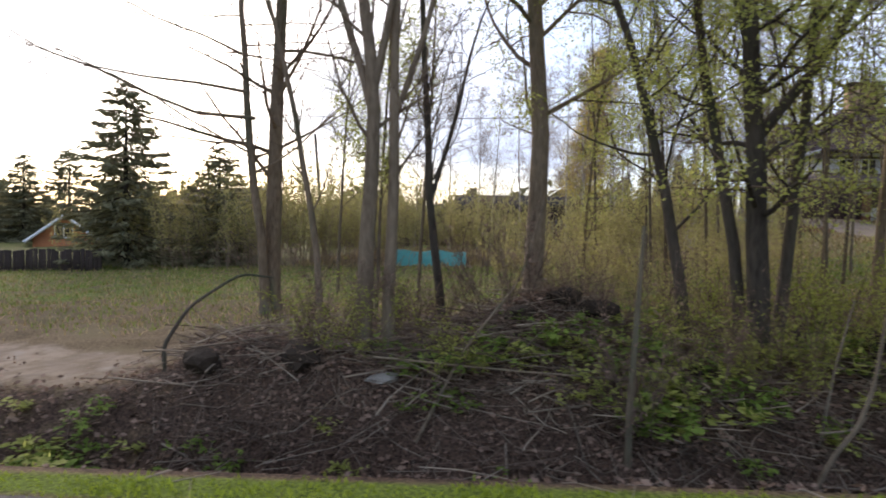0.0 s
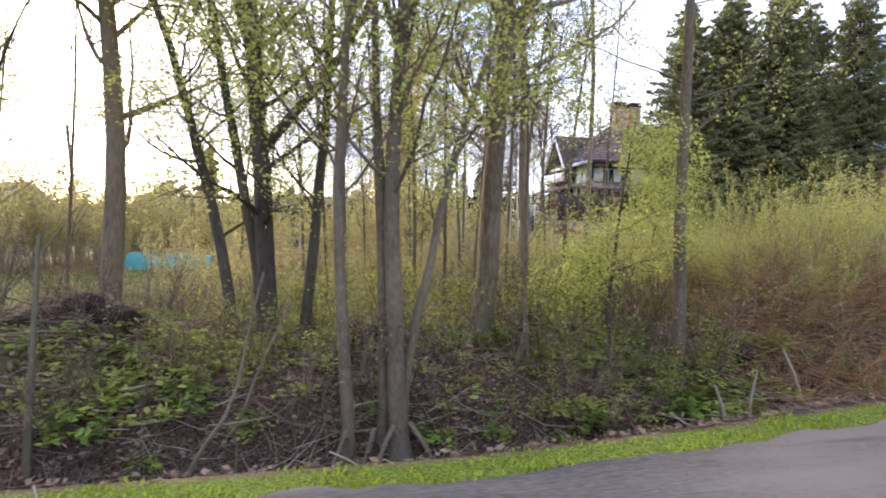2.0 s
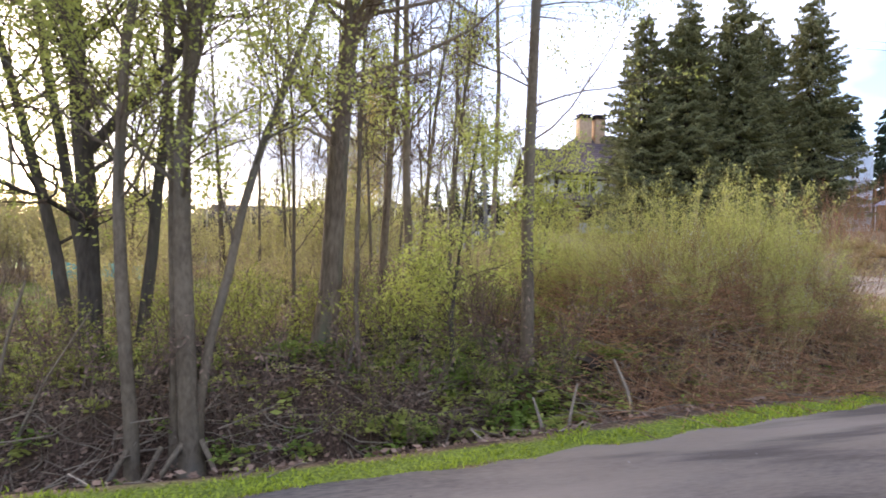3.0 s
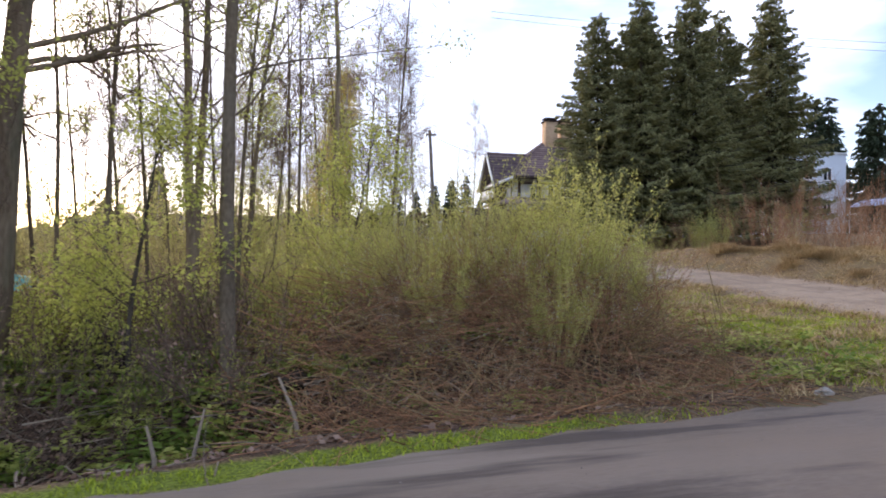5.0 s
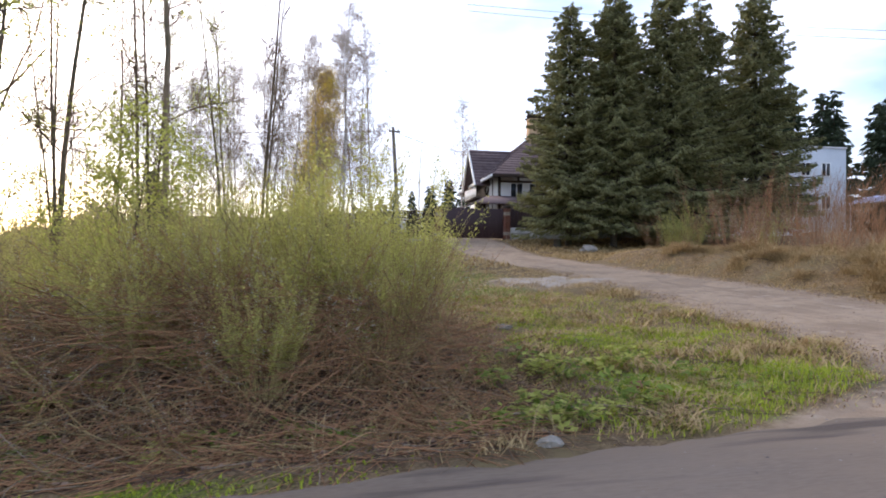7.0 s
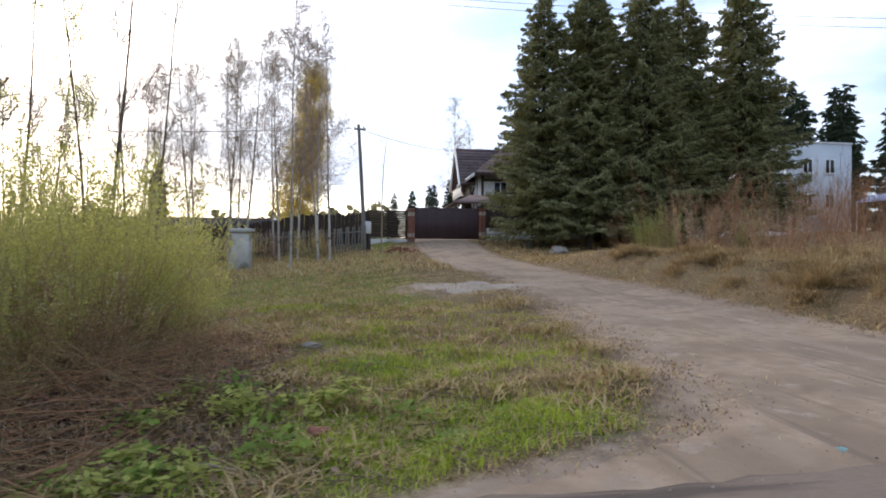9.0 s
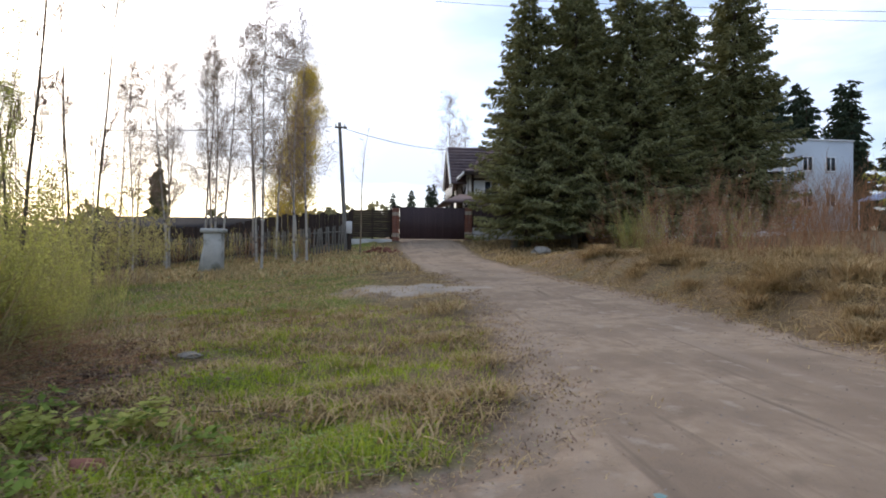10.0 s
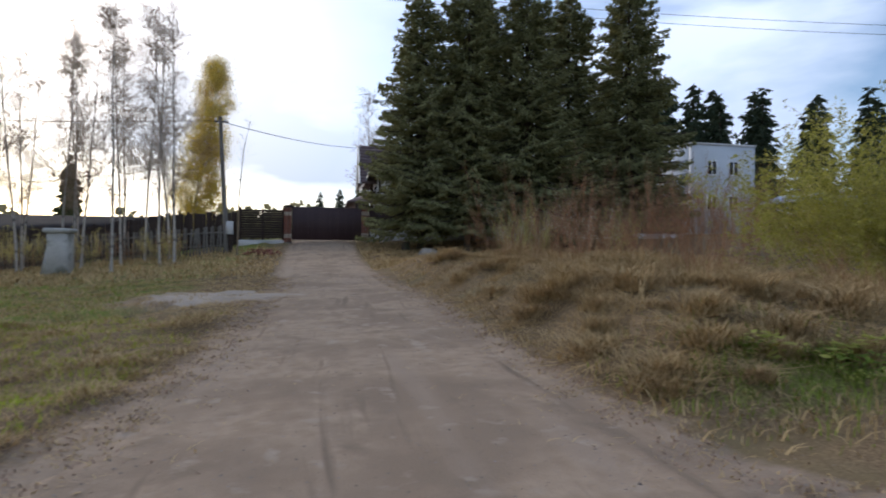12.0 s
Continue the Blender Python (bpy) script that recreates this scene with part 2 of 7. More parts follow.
SCRAP = shade("faded_plastic", (0.16, 0.27, 0.25), (0.24, 0.36, 0.33), 0.6, 6, 40, 0.2)
BLUE_ROOF = shade("blue_roof_sheet", (0.3, 0.36, 0.5), (0.45, 0.52, 0.66), 0.4, 1, 10, 0.1)
THUJA_LEAF = shade("thuja_spray", (0.05, 0.058, 0.02), (0.18, 0.185, 0.065), 0.75, 2, 20, 0.0, spread="island", leaf=0.25)
FELT = shade("roofing_felt", (0.018, 0.016, 0.016), (0.045, 0.04, 0.038), 0.95, 2, 30, 0.2)
CABLE = shade("black_cable", (0.02, 0.02, 0.02), (0.05, 0.05, 0.05), 0.6, 1, 10, 0.0)
GLASS = bpy.data.materials.new("window_glass")
GLASS.use_nodes = True
GLASS.node_tree.nodes["Principled BSDF"].inputs["Base Color"].default_value = (0.02, 0.025, 0.03, 1)
GLASS.node_tree.nodes["Principled BSDF"].inputs["Roughness"].default_value = 0.06
WATER = bpy.data.materials.new("dark_ditch_water")
WATER.use_nodes = True
WATER.node_tree.nodes["Principled BSDF"].inputs["Base Color"].default_value = (0.012, 0.011, 0.009, 1)
WATER.node_tree.nodes["Principled BSDF"].inputs["Roughness"].default_value = 0.12


def ground_material():
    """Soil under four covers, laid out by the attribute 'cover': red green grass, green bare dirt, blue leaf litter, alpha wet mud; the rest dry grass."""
    m = bpy.data.materials.new("ground_cover")
    m.use_nodes = True
    n, l = m.node_tree.nodes, m.node_tree.links
    b = n["Principled BSDF"]
    b.inputs["Roughness"].default_value = 0.95
    b.inputs["Specular IOR Level"].default_value = 0.1
    at, sep = n.new("ShaderNodeAttribute"), n.new("ShaderNodeSeparateColor")
    at.attribute_name = "cover"
    l.new(at.outputs["Color"], sep.inputs["Color"])
    tc = n.new("ShaderNodeTexCoord")

    def grain(scale, detail=4):
        t = n.new("ShaderNodeTexNoise")
        t.inputs["Scale"].default_value, t.inputs["Detail"].default_value = scale, detail
        l.new(tc.outputs["Object"], t.inputs["Vector"])
        return t.outputs["Fac"]

    big, mid, fine = grain(0.7, 6), grain(5, 5), grain(38, 4)

    def pair(a, c, fac):
        x = n.new("ShaderNodeMix")
        x.data_type = "RGBA"
        for key, v in (("A", a), ("B", c)):
            if isinstance(v, tuple):
                x.inputs[key].default_value = (*v, 1)
            else:
                l.new(v, x.inputs[key])
        l.new(fac, x.inputs["Factor"])
        return x.outputs["Result"]

    def sharp(fac, low, high):
        r = n.new("ShaderNodeMapRange")
        r.inputs["From Min"].default_value, r.inputs["From Max"].default_value = low, high
        l.new(fac, r.inputs["Value"])
        return r.outputs["Result"]

    def ragged(channel):
        """The cover's edge, frayed by the grain."""
        s = n.new("ShaderNodeMath")
        s.operation = "MULTIPLY_ADD"
        s.inputs[1].default_value = 0.9
        l.new(mid, s.inputs[0])
        l.new(channel, s.inputs[2])
        return sharp(s.outputs[0], 0.72, 1.12)

    sp = sharp(fine, 0.35, 0.68)
    straw = pair((0.105, 0.068, 0.036), (0.285, 0.2, 0.11), sp)
    straw = pair(straw, (0.17, 0.128, 0.065), sharp(big, 0.5, 0.65))
    green = pair((0.075, 0.092, 0.016), (0.235, 0.28, 0.045), sp)
    dirt = pair((0.285, 0.207, 0.14), (0.375, 0.28, 0.196), sharp(mid, 0.3, 0.7))
    lanes, streak = n.new("ShaderNodeMapping"), n.new("ShaderNodeTexNoise")
    lanes.inputs["Scale"].default_value = (1.5, 0.28, 1.0)
    lanes.inputs["Rotation"].default_value = (0, 0, radians(-6))
    streak.inputs["Scale"].default_value, streak.inputs["Detail"].default_value = 1.0, 5
    l.new(tc.outputs["Object"], lanes.inputs["Vector"])
    l.new(lanes.outputs["Vector"], streak.inputs["Vector"])
    dirt = pair(dirt, (0.25, 0.184, 0.128), sharp(big, 0.48, 0.62))
    dirt = pair(dirt, (0.235, 0.172, 0.12), sharp(streak.outputs["Fac"], 0.52, 0.74))
    dirt = pair((0.31, 0.234, 0.17), dirt, sharp(streak.outputs["Fac"], 0.28, 0.46))
    dirt = pair(dirt, (0.22, 0.163, 0.114), sharp(grain(1.9, 8), 0.56, 0.72))
    dirt = pair(dirt, (0.36, 0.285, 0.215), sharp(grain(3.1, 8), 0.6, 0.72))
    rut, wear = n.new("ShaderNodeMapping"), n.new("ShaderNodeTexNoise")
    rut.inputs["Scale"].default_value, rut.inputs["Rotation"].default_value = (3.2, 0.22, 1.0), (0, 0, radians(7))
    wear.inputs["Scale"].default_value, wear.inputs["Detail"].default_value, wear.inputs["Distortion"].default_value = 1.3, 8, 0.6
    l.new(tc.outputs["Object"], rut.inputs["Vector"])
    l.new(rut.outputs["Vector"], wear.inputs["Vector"])
    dirt = pair(dirt, (0.2, 0.147, 0.103), sharp(wear.outputs["Fac"], 0.6, 0.72))
    dirt = pair(dirt, (0.1, 0.076, 0.058), sharp(fine, 0.68, 0.78))
    litter = pair((0.03, 0.019, 0.013), (0.16, 0.098, 0.066), sp)
    c = pair(straw, green, ragged(sep.outputs["Red"]))
    c = pair(c, litter, ragged(sep.outputs["Blue"]))
    c = pair(c, dirt, ragged(sep.outputs["Green"]))
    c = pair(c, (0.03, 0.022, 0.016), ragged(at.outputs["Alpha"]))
    l.new(c, b.inputs["Base Color"])
    bp, ad = n.new("ShaderNodeBump"), n.new("ShaderNodeMath")
    l.new(mid, ad.inputs[0])
    l.new(fine, ad.inputs[1])
    bp.inputs["Strength"].default_value, bp.inputs["Distance"].default_value = 0.5, 0.025
    l.new(ad.outputs[0], bp.inputs["Height"])
    l.new(bp.outputs["Normal"], b.inputs["Normal"])
    return m


GROUND = ground_material()

# ---------------------------------------------------------------- lie of the land
def smooth(a, b, v):
    k = np.clip((np.asarray(v, float) - a) / (b - a), 0, 1)
    return k * k * (3 - 2 * k)


def road_edge(x):
    """The far edge of the asphalt road, as y over x."""
    return np.interp(x, [-60, -6, 3.5, 5.5, 8.4, 10.3, 13.3, 14.6, 60], [2.6, 3.25, 3.42, 3.66, 4.15, 4.4, 4.65, 4.85, 6.4])


def track_left(y):
    """The edges of the dirt track, as x over y."""
    return np.interp(y, [4.8, 5.4, 5.9, 7.2, 10.8, 14, 19, 38, 46], [14.4, 15.7, 16.95, 17.7, 18.1, 18.2, 18.3, 17.5, 17.4])


def track_right(y):
    return np.interp(y, [4.8, 5.6, 6.6, 8.0, 13.0, 18.0, 24, 38, 46], [23.6, 22.5, 22.15, 22.0, 21.85, 21.4, 20.8, 20.6, 20.5])


def waves(x, y, s, seed=0.0):
    """Cheap smooth unevenness of about plus or minus one, with a wavelength of about s metres."""
    x, y = np.asarray(x, float) * 6.283 / s, np.asarray(y, float) * 6.283 / s
    return (np.sin(x + 1.3 * np.sin(0.7 * y + seed) + seed) + np.sin(y * 1.13 + 1.7 * np.sin(0.6 * x + 2 * seed) + 2.1)
            + np.sin(0.71 * x - 0.83 * y + 3 * seed) + 0.6 * np.sin(1.9 * x + 1.3 * y + seed) + 0.6 * np.sin(-1.5 * x + 2.2 * y + 5 * seed)) / 3.2


def road_level(x):
    return 0.03 + 0.026 * np.clip(x, -50, 60)


def track_weight(x, y):
    """1 on the dirt track, 0 well off it."""
    x, y = np.asarray(x, float), np.asarray(y, float)
    on = smooth(-1.1, 0.3, x - track_left(y)) * smooth(-0.8, 0.3, track_right(y) - x)
    return on * smooth(4.3, 4.9, y) * (1 - smooth(39, 41, y))


def lane_weight(x, y):
    """The sandy lane that leaves the road before the wood."""
    x, y = np.asarray(x, float), np.asarray(y, float)
    mid = np.interp(x, [-30, -9, -5.5, -3.9], [8.6, 6.9, 6.35, 6.2])
    return smooth(-0.95, -0.6, y - mid) * smooth(-1.0, -0.6, mid - y) * smooth(5.2, 6.3, -x)


def ground(x, y):
    x, y = np.asarray(x, float), np.asarray(y, float)
    base = road_level(x)
    slope = np.clip(0.3 + 0.045 * x, 0.2, 1.0)
    base = base + slope * np.interp(y, [5, 10, 14.5, 30, 34, 38.5, 46, 120], [0, 0.13, 0.36, 1.05, 1.45, 2.1, 2.5, 3.5])
    d = y - road_edge(x)
    west = 1 - smooth(11.0, 13.8, x)
    deep = 0.5 * (1 - smooth(2.0, 8.0, x)) + 0.3
    deep = deep * west * (1 - 0.5 * smooth(4.5, 7, -x))
    ditch = smooth(0.5, 1.25, d) * (1 - smooth(1.45, 2.55, d))
    bank = smooth(2.2, 3.4, d) * (1 - smooth(4.6, 7.5, d)) * (0.06 * (1 - smooth(6, 9, x)) + 0.12) * west * (1 - smooth(3.0, 4.6, -x))
    mound = 0.5 * np.exp(-((x + 0.8) / 0.75) ** 2 - ((y - 7.6) / 0.7) ** 2) + 0.3 * np.exp(-((x + 1.7) / 1.1) ** 2 - ((y - 7.1) / 0.7) ** 2)
    mound = mound + 0.42 * np.exp(-((x + 4.3) / 0.8) ** 2 - ((y - 6.1) / 0.6) ** 2) + 0.16 * np.exp(-((x + 2.9) / 0.8) ** 2 - ((y - 5.8) / 0.6) ** 2)
    track = track_weight(x, y)
    e = x - track_right(y)
    east = smooth(0.5, 2.2, e) * (1 - 0.75 * smooth(4.5, 9, e)) * 0.6 * smooth(6.5, 9.5, y) * (1 - smooth(22, 28, y))
    east_ditch = 0.3 * smooth(0.4, 1.2, d) * (1 - smooth(2.0, 3.2, d)) * smooth(26.0, 28.0, x)
    rough = smooth(0.5, 1.2, d) * (1 - track) * (1 - 0.8 * lane_weight(x, y))
    near = np.exp(-((y - 8) / 14) ** 2)
    bumps = rough * (0.05 * waves(x, y, 1.7, 1.0) + 0.07 * near * waves(x, y, 4.3, 2.0) + 0.16 * smooth(1.2, 2.4, e) * smooth(7.5, 9.0, y) * (1 - smooth(20, 24, y)) * waves(x, y, 2.4, 5.0) + 0.035 * waves(x, y, 0.75, 3.0))
    ruts = 0.012 * track * waves(x * 1.6, y * 0.35, 2.1, 4.0)
    heap = 0.38 * smooth(1.1, 2.2, d) * (1 - smooth(3.6, 5.0, d)) * smooth(6.6, 8.2, x) * (1 - smooth(11.2, 12.6, x))
    pit = 0.3 * np.exp(-((x - 2.9) / 0.45) ** 2 - ((y - 5.05) / 0.24) ** 2)
    return base - pit - deep * ditch + bank + heap + mound + east - east_ditch + bumps + ruts


# ---------------------------------------------------------------- mesh tools
class Geo:
    """Gathers vertices and faces as arrays, and makes one mesh of them."""

    def __init__(self):
        self.v, self.f, self.n = [], [], 0

    def add(self, verts, faces):
        verts = np.asarray(verts, float).reshape(-1, 3)
        self.v.append(verts)
        self.f.append(np.asarray(faces, int) + self.n)
        self.n += len(verts)
        return self

    def tubes(self, p, r, sides=5):
        """Many tubes at once: p (n, k, 3) centre lines, r (n, k) radii."""
        p, r = np.asarray(p, float), np.asarray(r, float)
        n, k, _ = p.shape
        t = np.gradient(p, axis=1)
        t /= np.linalg.norm(t, axis=2, keepdims=True) + 1e-9
        main = t.mean(axis=1, keepdims=True)
        ref = np.where(np.abs(main[..., 2:3]) > 0.8, np.array([1.0, 0.0, 0.0]), np.array([0.0, 0.0, 1.0]))
        a = np.cross(t, np.broadcast_to(ref, t.shape))
        a /= np.linalg.norm(a, axis=2, keepdims=True) + 1e-9
        b = np.cross(t, a)
        ang = np.arange(sides) * 2 * np.pi / sides
        ring = p[:, :, None] + r[:, :, None, None] * (a[:, :, None] * np.cos(ang)[:, None] + b[:, :, None] * np.sin(ang)[:, None])
        i = np.arange(k - 1)[:, None] * sides
        j = np.arange(sides)[None]
        one = np.stack([i + j, i + (j + 1) % sides, i + sides + (j + 1) % sides, i + sides + j], -1).reshape(-1, 4)
        faces = (one[None] + (np.arange(n) * k * sides)[:, None, None]).reshape(-1, 4)
        return self.add(ring, faces)

    def tube(self, p, r, sides=6):
        return self.tubes([p], [np.broadcast_to(r, (len(p),))], sides)

    def leaves(self, p, along, across, fold=0.0):
        """Rhombic leaves at p (n, 3), with half-axes along and across (n, 3)."""
        p = np.asarray(p, float)
        q = np.stack([p - along, p + across, p + along, p - across], 1)
        return self.add(q, np.arange(len(p) * 4).reshape(-1, 4))

    def blades(self, p, tip, across):
        """Grass blades: triangles from p (n, 3) to p + tip."""
        q = np.stack([p - across, p + across, p + tip], 1)
        f = np.arange(len(p) * 3).reshape(-1, 3)
        return self.add(q, f[:, [0, 1, 2]])

    def box(self, x0, y0, z0, x1, y1, z1, bevel=0.0):
        if not bevel:
            v = [(x, y, z) for z in (z0, z1) for x, y in ((x0, y0), (x1, y0), (x1, y1), (x0, y1))]
            return self.add(v, [(3, 2, 1, 0), (4, 5, 6, 7), (0, 1, 5, 4), (1, 2, 6, 5), (2, 3, 7, 6), (3, 0, 4, 7)])
        bm = bmesh.new()
        bmesh.ops.create_cube(bm, size=1)
        for w in bm.verts:
            w.co = Vector(((x0 + x1) / 2 + w.co.x * (x1 - x0), (y0 + y1) / 2 + w.co.y * (y1 - y0), (z0 + z1) / 2 + w.co.z * (z1 - z0)))
        bmesh.ops.bevel(bm, geom=bm.edges[:], offset=bevel, segments=1, affect="EDGES")
        bmesh.ops.triangulate(bm, faces=bm.faces[:])
        bm.verts.index_update()
        self.add([w.co[:] for w in bm.verts], [[w.index for w in f.verts] for f in bm.faces])
        bm.free()
        return self

    def slab(self, corners, thick):
        """A flat plate with the given four corners as its top, thick metres through."""
        c = np.asarray(corners, float)
        nrm = np.cross(c[1] - c[0], c[3] - c[0])
        nrm /= np.linalg.norm(nrm)
        v = np.concatenate([c - nrm * thick, c])
        return self.add(v, [(3, 2, 1, 0), (4, 5, 6, 7), (0, 1, 5, 4), (1, 2, 6, 5), (2, 3, 7, 6), (3, 0, 4, 7)])

    def mesh(self, name, material, smooth_faces=False):
        me = bpy.data.meshes.new(name)
        v = np.concatenate(self.v)
        size = np.concatenate([np.full(len(f), f.shape[1]) for f in self.f])
        loops = np.concatenate([f.ravel() for f in self.f])
        me.vertices.add(len(v))
        me.vertices.foreach_set("co", v.ravel())
        me.loops.add(len(loops))
        me.loops.foreach_set("vertex_index", loops)
        me.polygons.add(len(size))
        me.polygons.foreach_set("loop_start", np.concatenate([[0], np.cumsum(size)[:-1]]))
        me.polygons.foreach_set("loop_total", size)
        if smooth_faces:
            me.polygons.foreach_set("use_smooth", np.ones(len(size), bool))
        me.update(calc_edges=True)
        me.materials.append(material)
        return me


def part(name, geo, material, parent, label="", smooth_faces=False):
    ob = new(name, geo.mesh(name, material, smooth_faces) if isinstance(geo, Geo) else geo)
    ob.parent = parent
    if label:
        ob["label"] = label
    return ob


def thing(name, label, category, x=0, y=0, z=0, turn=0, group="", kind=""):
    ob = new(name)
    ob.matrix_world = pose(x, y, z, 0, 0, turn)
    return tagged(ob, label, category, group, kind)


def single(name, geo, material, label, category, group="", kind="", smooth_faces=False):
    return tagged(new(name, geo.mesh(name, material, smooth_faces)), label, category, group, kind)


def on_ground(x, y):
    return float(ground(x, y))


def unit(rng, n):
    v = rng.normal(size=(n, 3))
    return v / np.linalg.norm(v, axis=1, keepdims=True)


def sideways(d, rng):
    """Directions square to d, at random."""
    s = np.cross(d, unit(rng, len(d)))
    return s / (np.linalg.norm(s, axis=1, keepdims=True) + 1e-9)


def scatter(rng, n, x0, x1, y0, y1, weight):
    x, y = rng.uniform(x0, x1, n), rng.uniform(y0, y1, n)
    keep = rng.uniform(size=n) < weight(x, y)
    x, y = x[keep], y[keep]
    return np.stack([x, y, ground(x, y)], 1)


# ---------------------------------------------------------------- ground, roads, water
def axis(fine0, fine1, step, far0, far1, growth=1.22):
    a = list(np.arange(fine0, fine1 + step / 2, step))
    for end, sign in ((far1, 1), (far0, -1)):
        s, p = step, a[-1] if sign > 0 else a[0]
        while (p < end) if sign > 0 else (p > end):
            s *= growth
            p = min(p + s, end) if sign > 0 else max(p - s, end)
            a.insert(len(a) if sign > 0 else 0, p)
    return np.array(a)


def dry_bank(x, y):
    e = x - track_right(y)
    return smooth(0.0, 0.8, e) * smooth(5.5, 7.0, y)


def cover(x, y):
    """Weights of green grass, bare dirt and leaf litter at a place."""
    d = y - road_edge(x)
    west = 1 - smooth(12.2, 13.8, x)
    litter = smooth(0.4, 0.6, d) * (1 - smooth(5.0, 8.0, d)) * west * (1 - 0.9 * lane_weight(x, y)) * (1 - 0.35 * smooth(3.8, 5.0, -x)) * (1 - smooth(2.9, 4.2, d) * smooth(3.8, 5.0, -x))
    dirt = np.maximum(track_weight(x, y), 0.62 * lane_weight(x, y))
    dirt = np.maximum(dirt, (1 - smooth(-0.32, -0.16, d)) * smooth(-10.5, -9.5, d))
    slab = np.exp(-((x - 16.2) / 2.2) ** 2 - ((y - 16.3) / 1.2) ** 2)
    dirt = np.maximum(dirt, 0.8 * slab)
    tongue = smooth(12.6, 13.9, x) * (1 - smooth(16.2, 18.2, x)) * (1 - smooth(10, 13, y))
    patch = 0.5 + 0.5 * waves(x, y, 3.4, 6.0)
    green = tongue * (0.12 + 0.78 * patch ** 2) + 0.9 * np.exp(-((x - 15.0) / 1.1) ** 2 - ((y - 6.2) / 0.55) ** 2) + 0.6 * np.exp(-((x - 14.2) / 0.8) ** 2 - ((y - 8.6) / 0.5) ** 2) + smooth(0.04, 0.14, d) * (1 - smooth(0.34, 0.52, d)) * (1 - smooth(8.5, 12, x))
    litter = np.maximum(litter, 0.85 * np.exp(-((x - 12.6) / 1.0) ** 2 - ((y - 7.6) / 2.0) ** 2))
    litter = np.maximum(litter, 0.45 * tongue * smooth(0.35, 0.9, waves(x, y, 1.5, 9.0)))
    litter = np.maximum(litter, 0.4 * smooth(-0.1, 0.05, d) * (1 - smooth(0.6, 1.3, d)) * smooth(9.0, 10.5, x) * (1 - smooth(13.2, 15.0, x)))
    litter = np.maximum(litter, 0.7 * smooth(-1.6, -0.5, x - track_left(y)) * (1 - smooth(0.0, 0.5, x - track_left(y))) * (1 - smooth(12, 15, y)) * smooth(5.2, 6.0, y) * (0.6 + 0.4 * waves(x, y, 1.1, 5.0)))
    green = green + (1 - smooth(15, 18, x)) * smooth(7, 10, d) * (0.25 + 0.45 * patch)
    green = green + 0.55 * np.exp(-((x - 24.3) / 1.5) ** 2 - ((y - 7.6) / 1.0) ** 2)
    return np.clip(green, 0, 1), np.clip(dirt, 0, 1), np.clip(litter, 0, 1)


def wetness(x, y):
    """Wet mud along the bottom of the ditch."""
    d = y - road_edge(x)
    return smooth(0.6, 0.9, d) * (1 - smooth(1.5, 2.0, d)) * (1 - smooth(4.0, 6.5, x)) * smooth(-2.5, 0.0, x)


def build_ground():
    xs, ys = axis(-11, 30, 0.17, -1600, 1600), axis(2.5, 22, 0.17, -400, 2200)
    gx, gy = np.meshgrid(xs, ys, indexing="ij")
    z = ground(gx, gy)
    under = (1 - smooth(-0.5, -0.1, gy - road_edge(gx))) * (gy > -7)
    z = z - 0.05 * under - 0.04 * smooth(0.985, 1.0, track_weight(gx, gy))
    nx, ny = gx.shape
    idx = np.arange(nx * ny).reshape(nx, ny)
    f = np.stack([idx[:-1, :-1], idx[1:, :-1], idx[1:, 1:], idx[:-1, 1:]], -1).reshape(-1, 4)
    g = Geo().add(np.stack([gx, gy, z], -1), f)
    me = g.mesh("ground", GROUND, True)
    at = me.color_attributes.new("cover", "FLOAT_COLOR", "POINT")
    r, gr, b = cover(gx, gy)
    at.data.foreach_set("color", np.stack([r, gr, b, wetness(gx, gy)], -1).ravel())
    tagged(new("ground", me), "rough ground of dry grass, dead leaves and soil", "ground", kind="structure")


build_ground()


def build_road():
    xs = axis(-12, 30, 0.25, -300, 300)
    rows = []
    for k in np.linspace(0, 1, 16):
        edge = road_edge(xs) + 0.17 + 0.06 * waves(xs, 0 * xs, 1.3, 2.0) + 0.04 * waves(xs, 0 * xs, 0.4, 5.0)
        y = edge + (-6.0 - edge) * k ** 1.5
        crown = 0.012 + 0.04 * (1 - (2 * k - 1) ** 2) - 0.03 * (k == 0)
        rows.append(np.stack([xs, y, road_level(xs) + crown + 0.006 * waves(xs, y, 1.1, 3.0)], -1))
    v = np.stack(rows, 1)
    n, m = v.shape[:2]
    idx = np.arange(n * m).reshape(n, m)
    f = np.stack([idx[:-1, :-1], idx[:-1, 1:], idx[1:, 1:], idx[1:, :-1]], -1).reshape(-1, 4)
    single("road", Geo().add(v, f), ASPHALT, "worn grey asphalt road with crumbling dusty edges", "road", kind="structure", smooth_faces=True)


build_road()


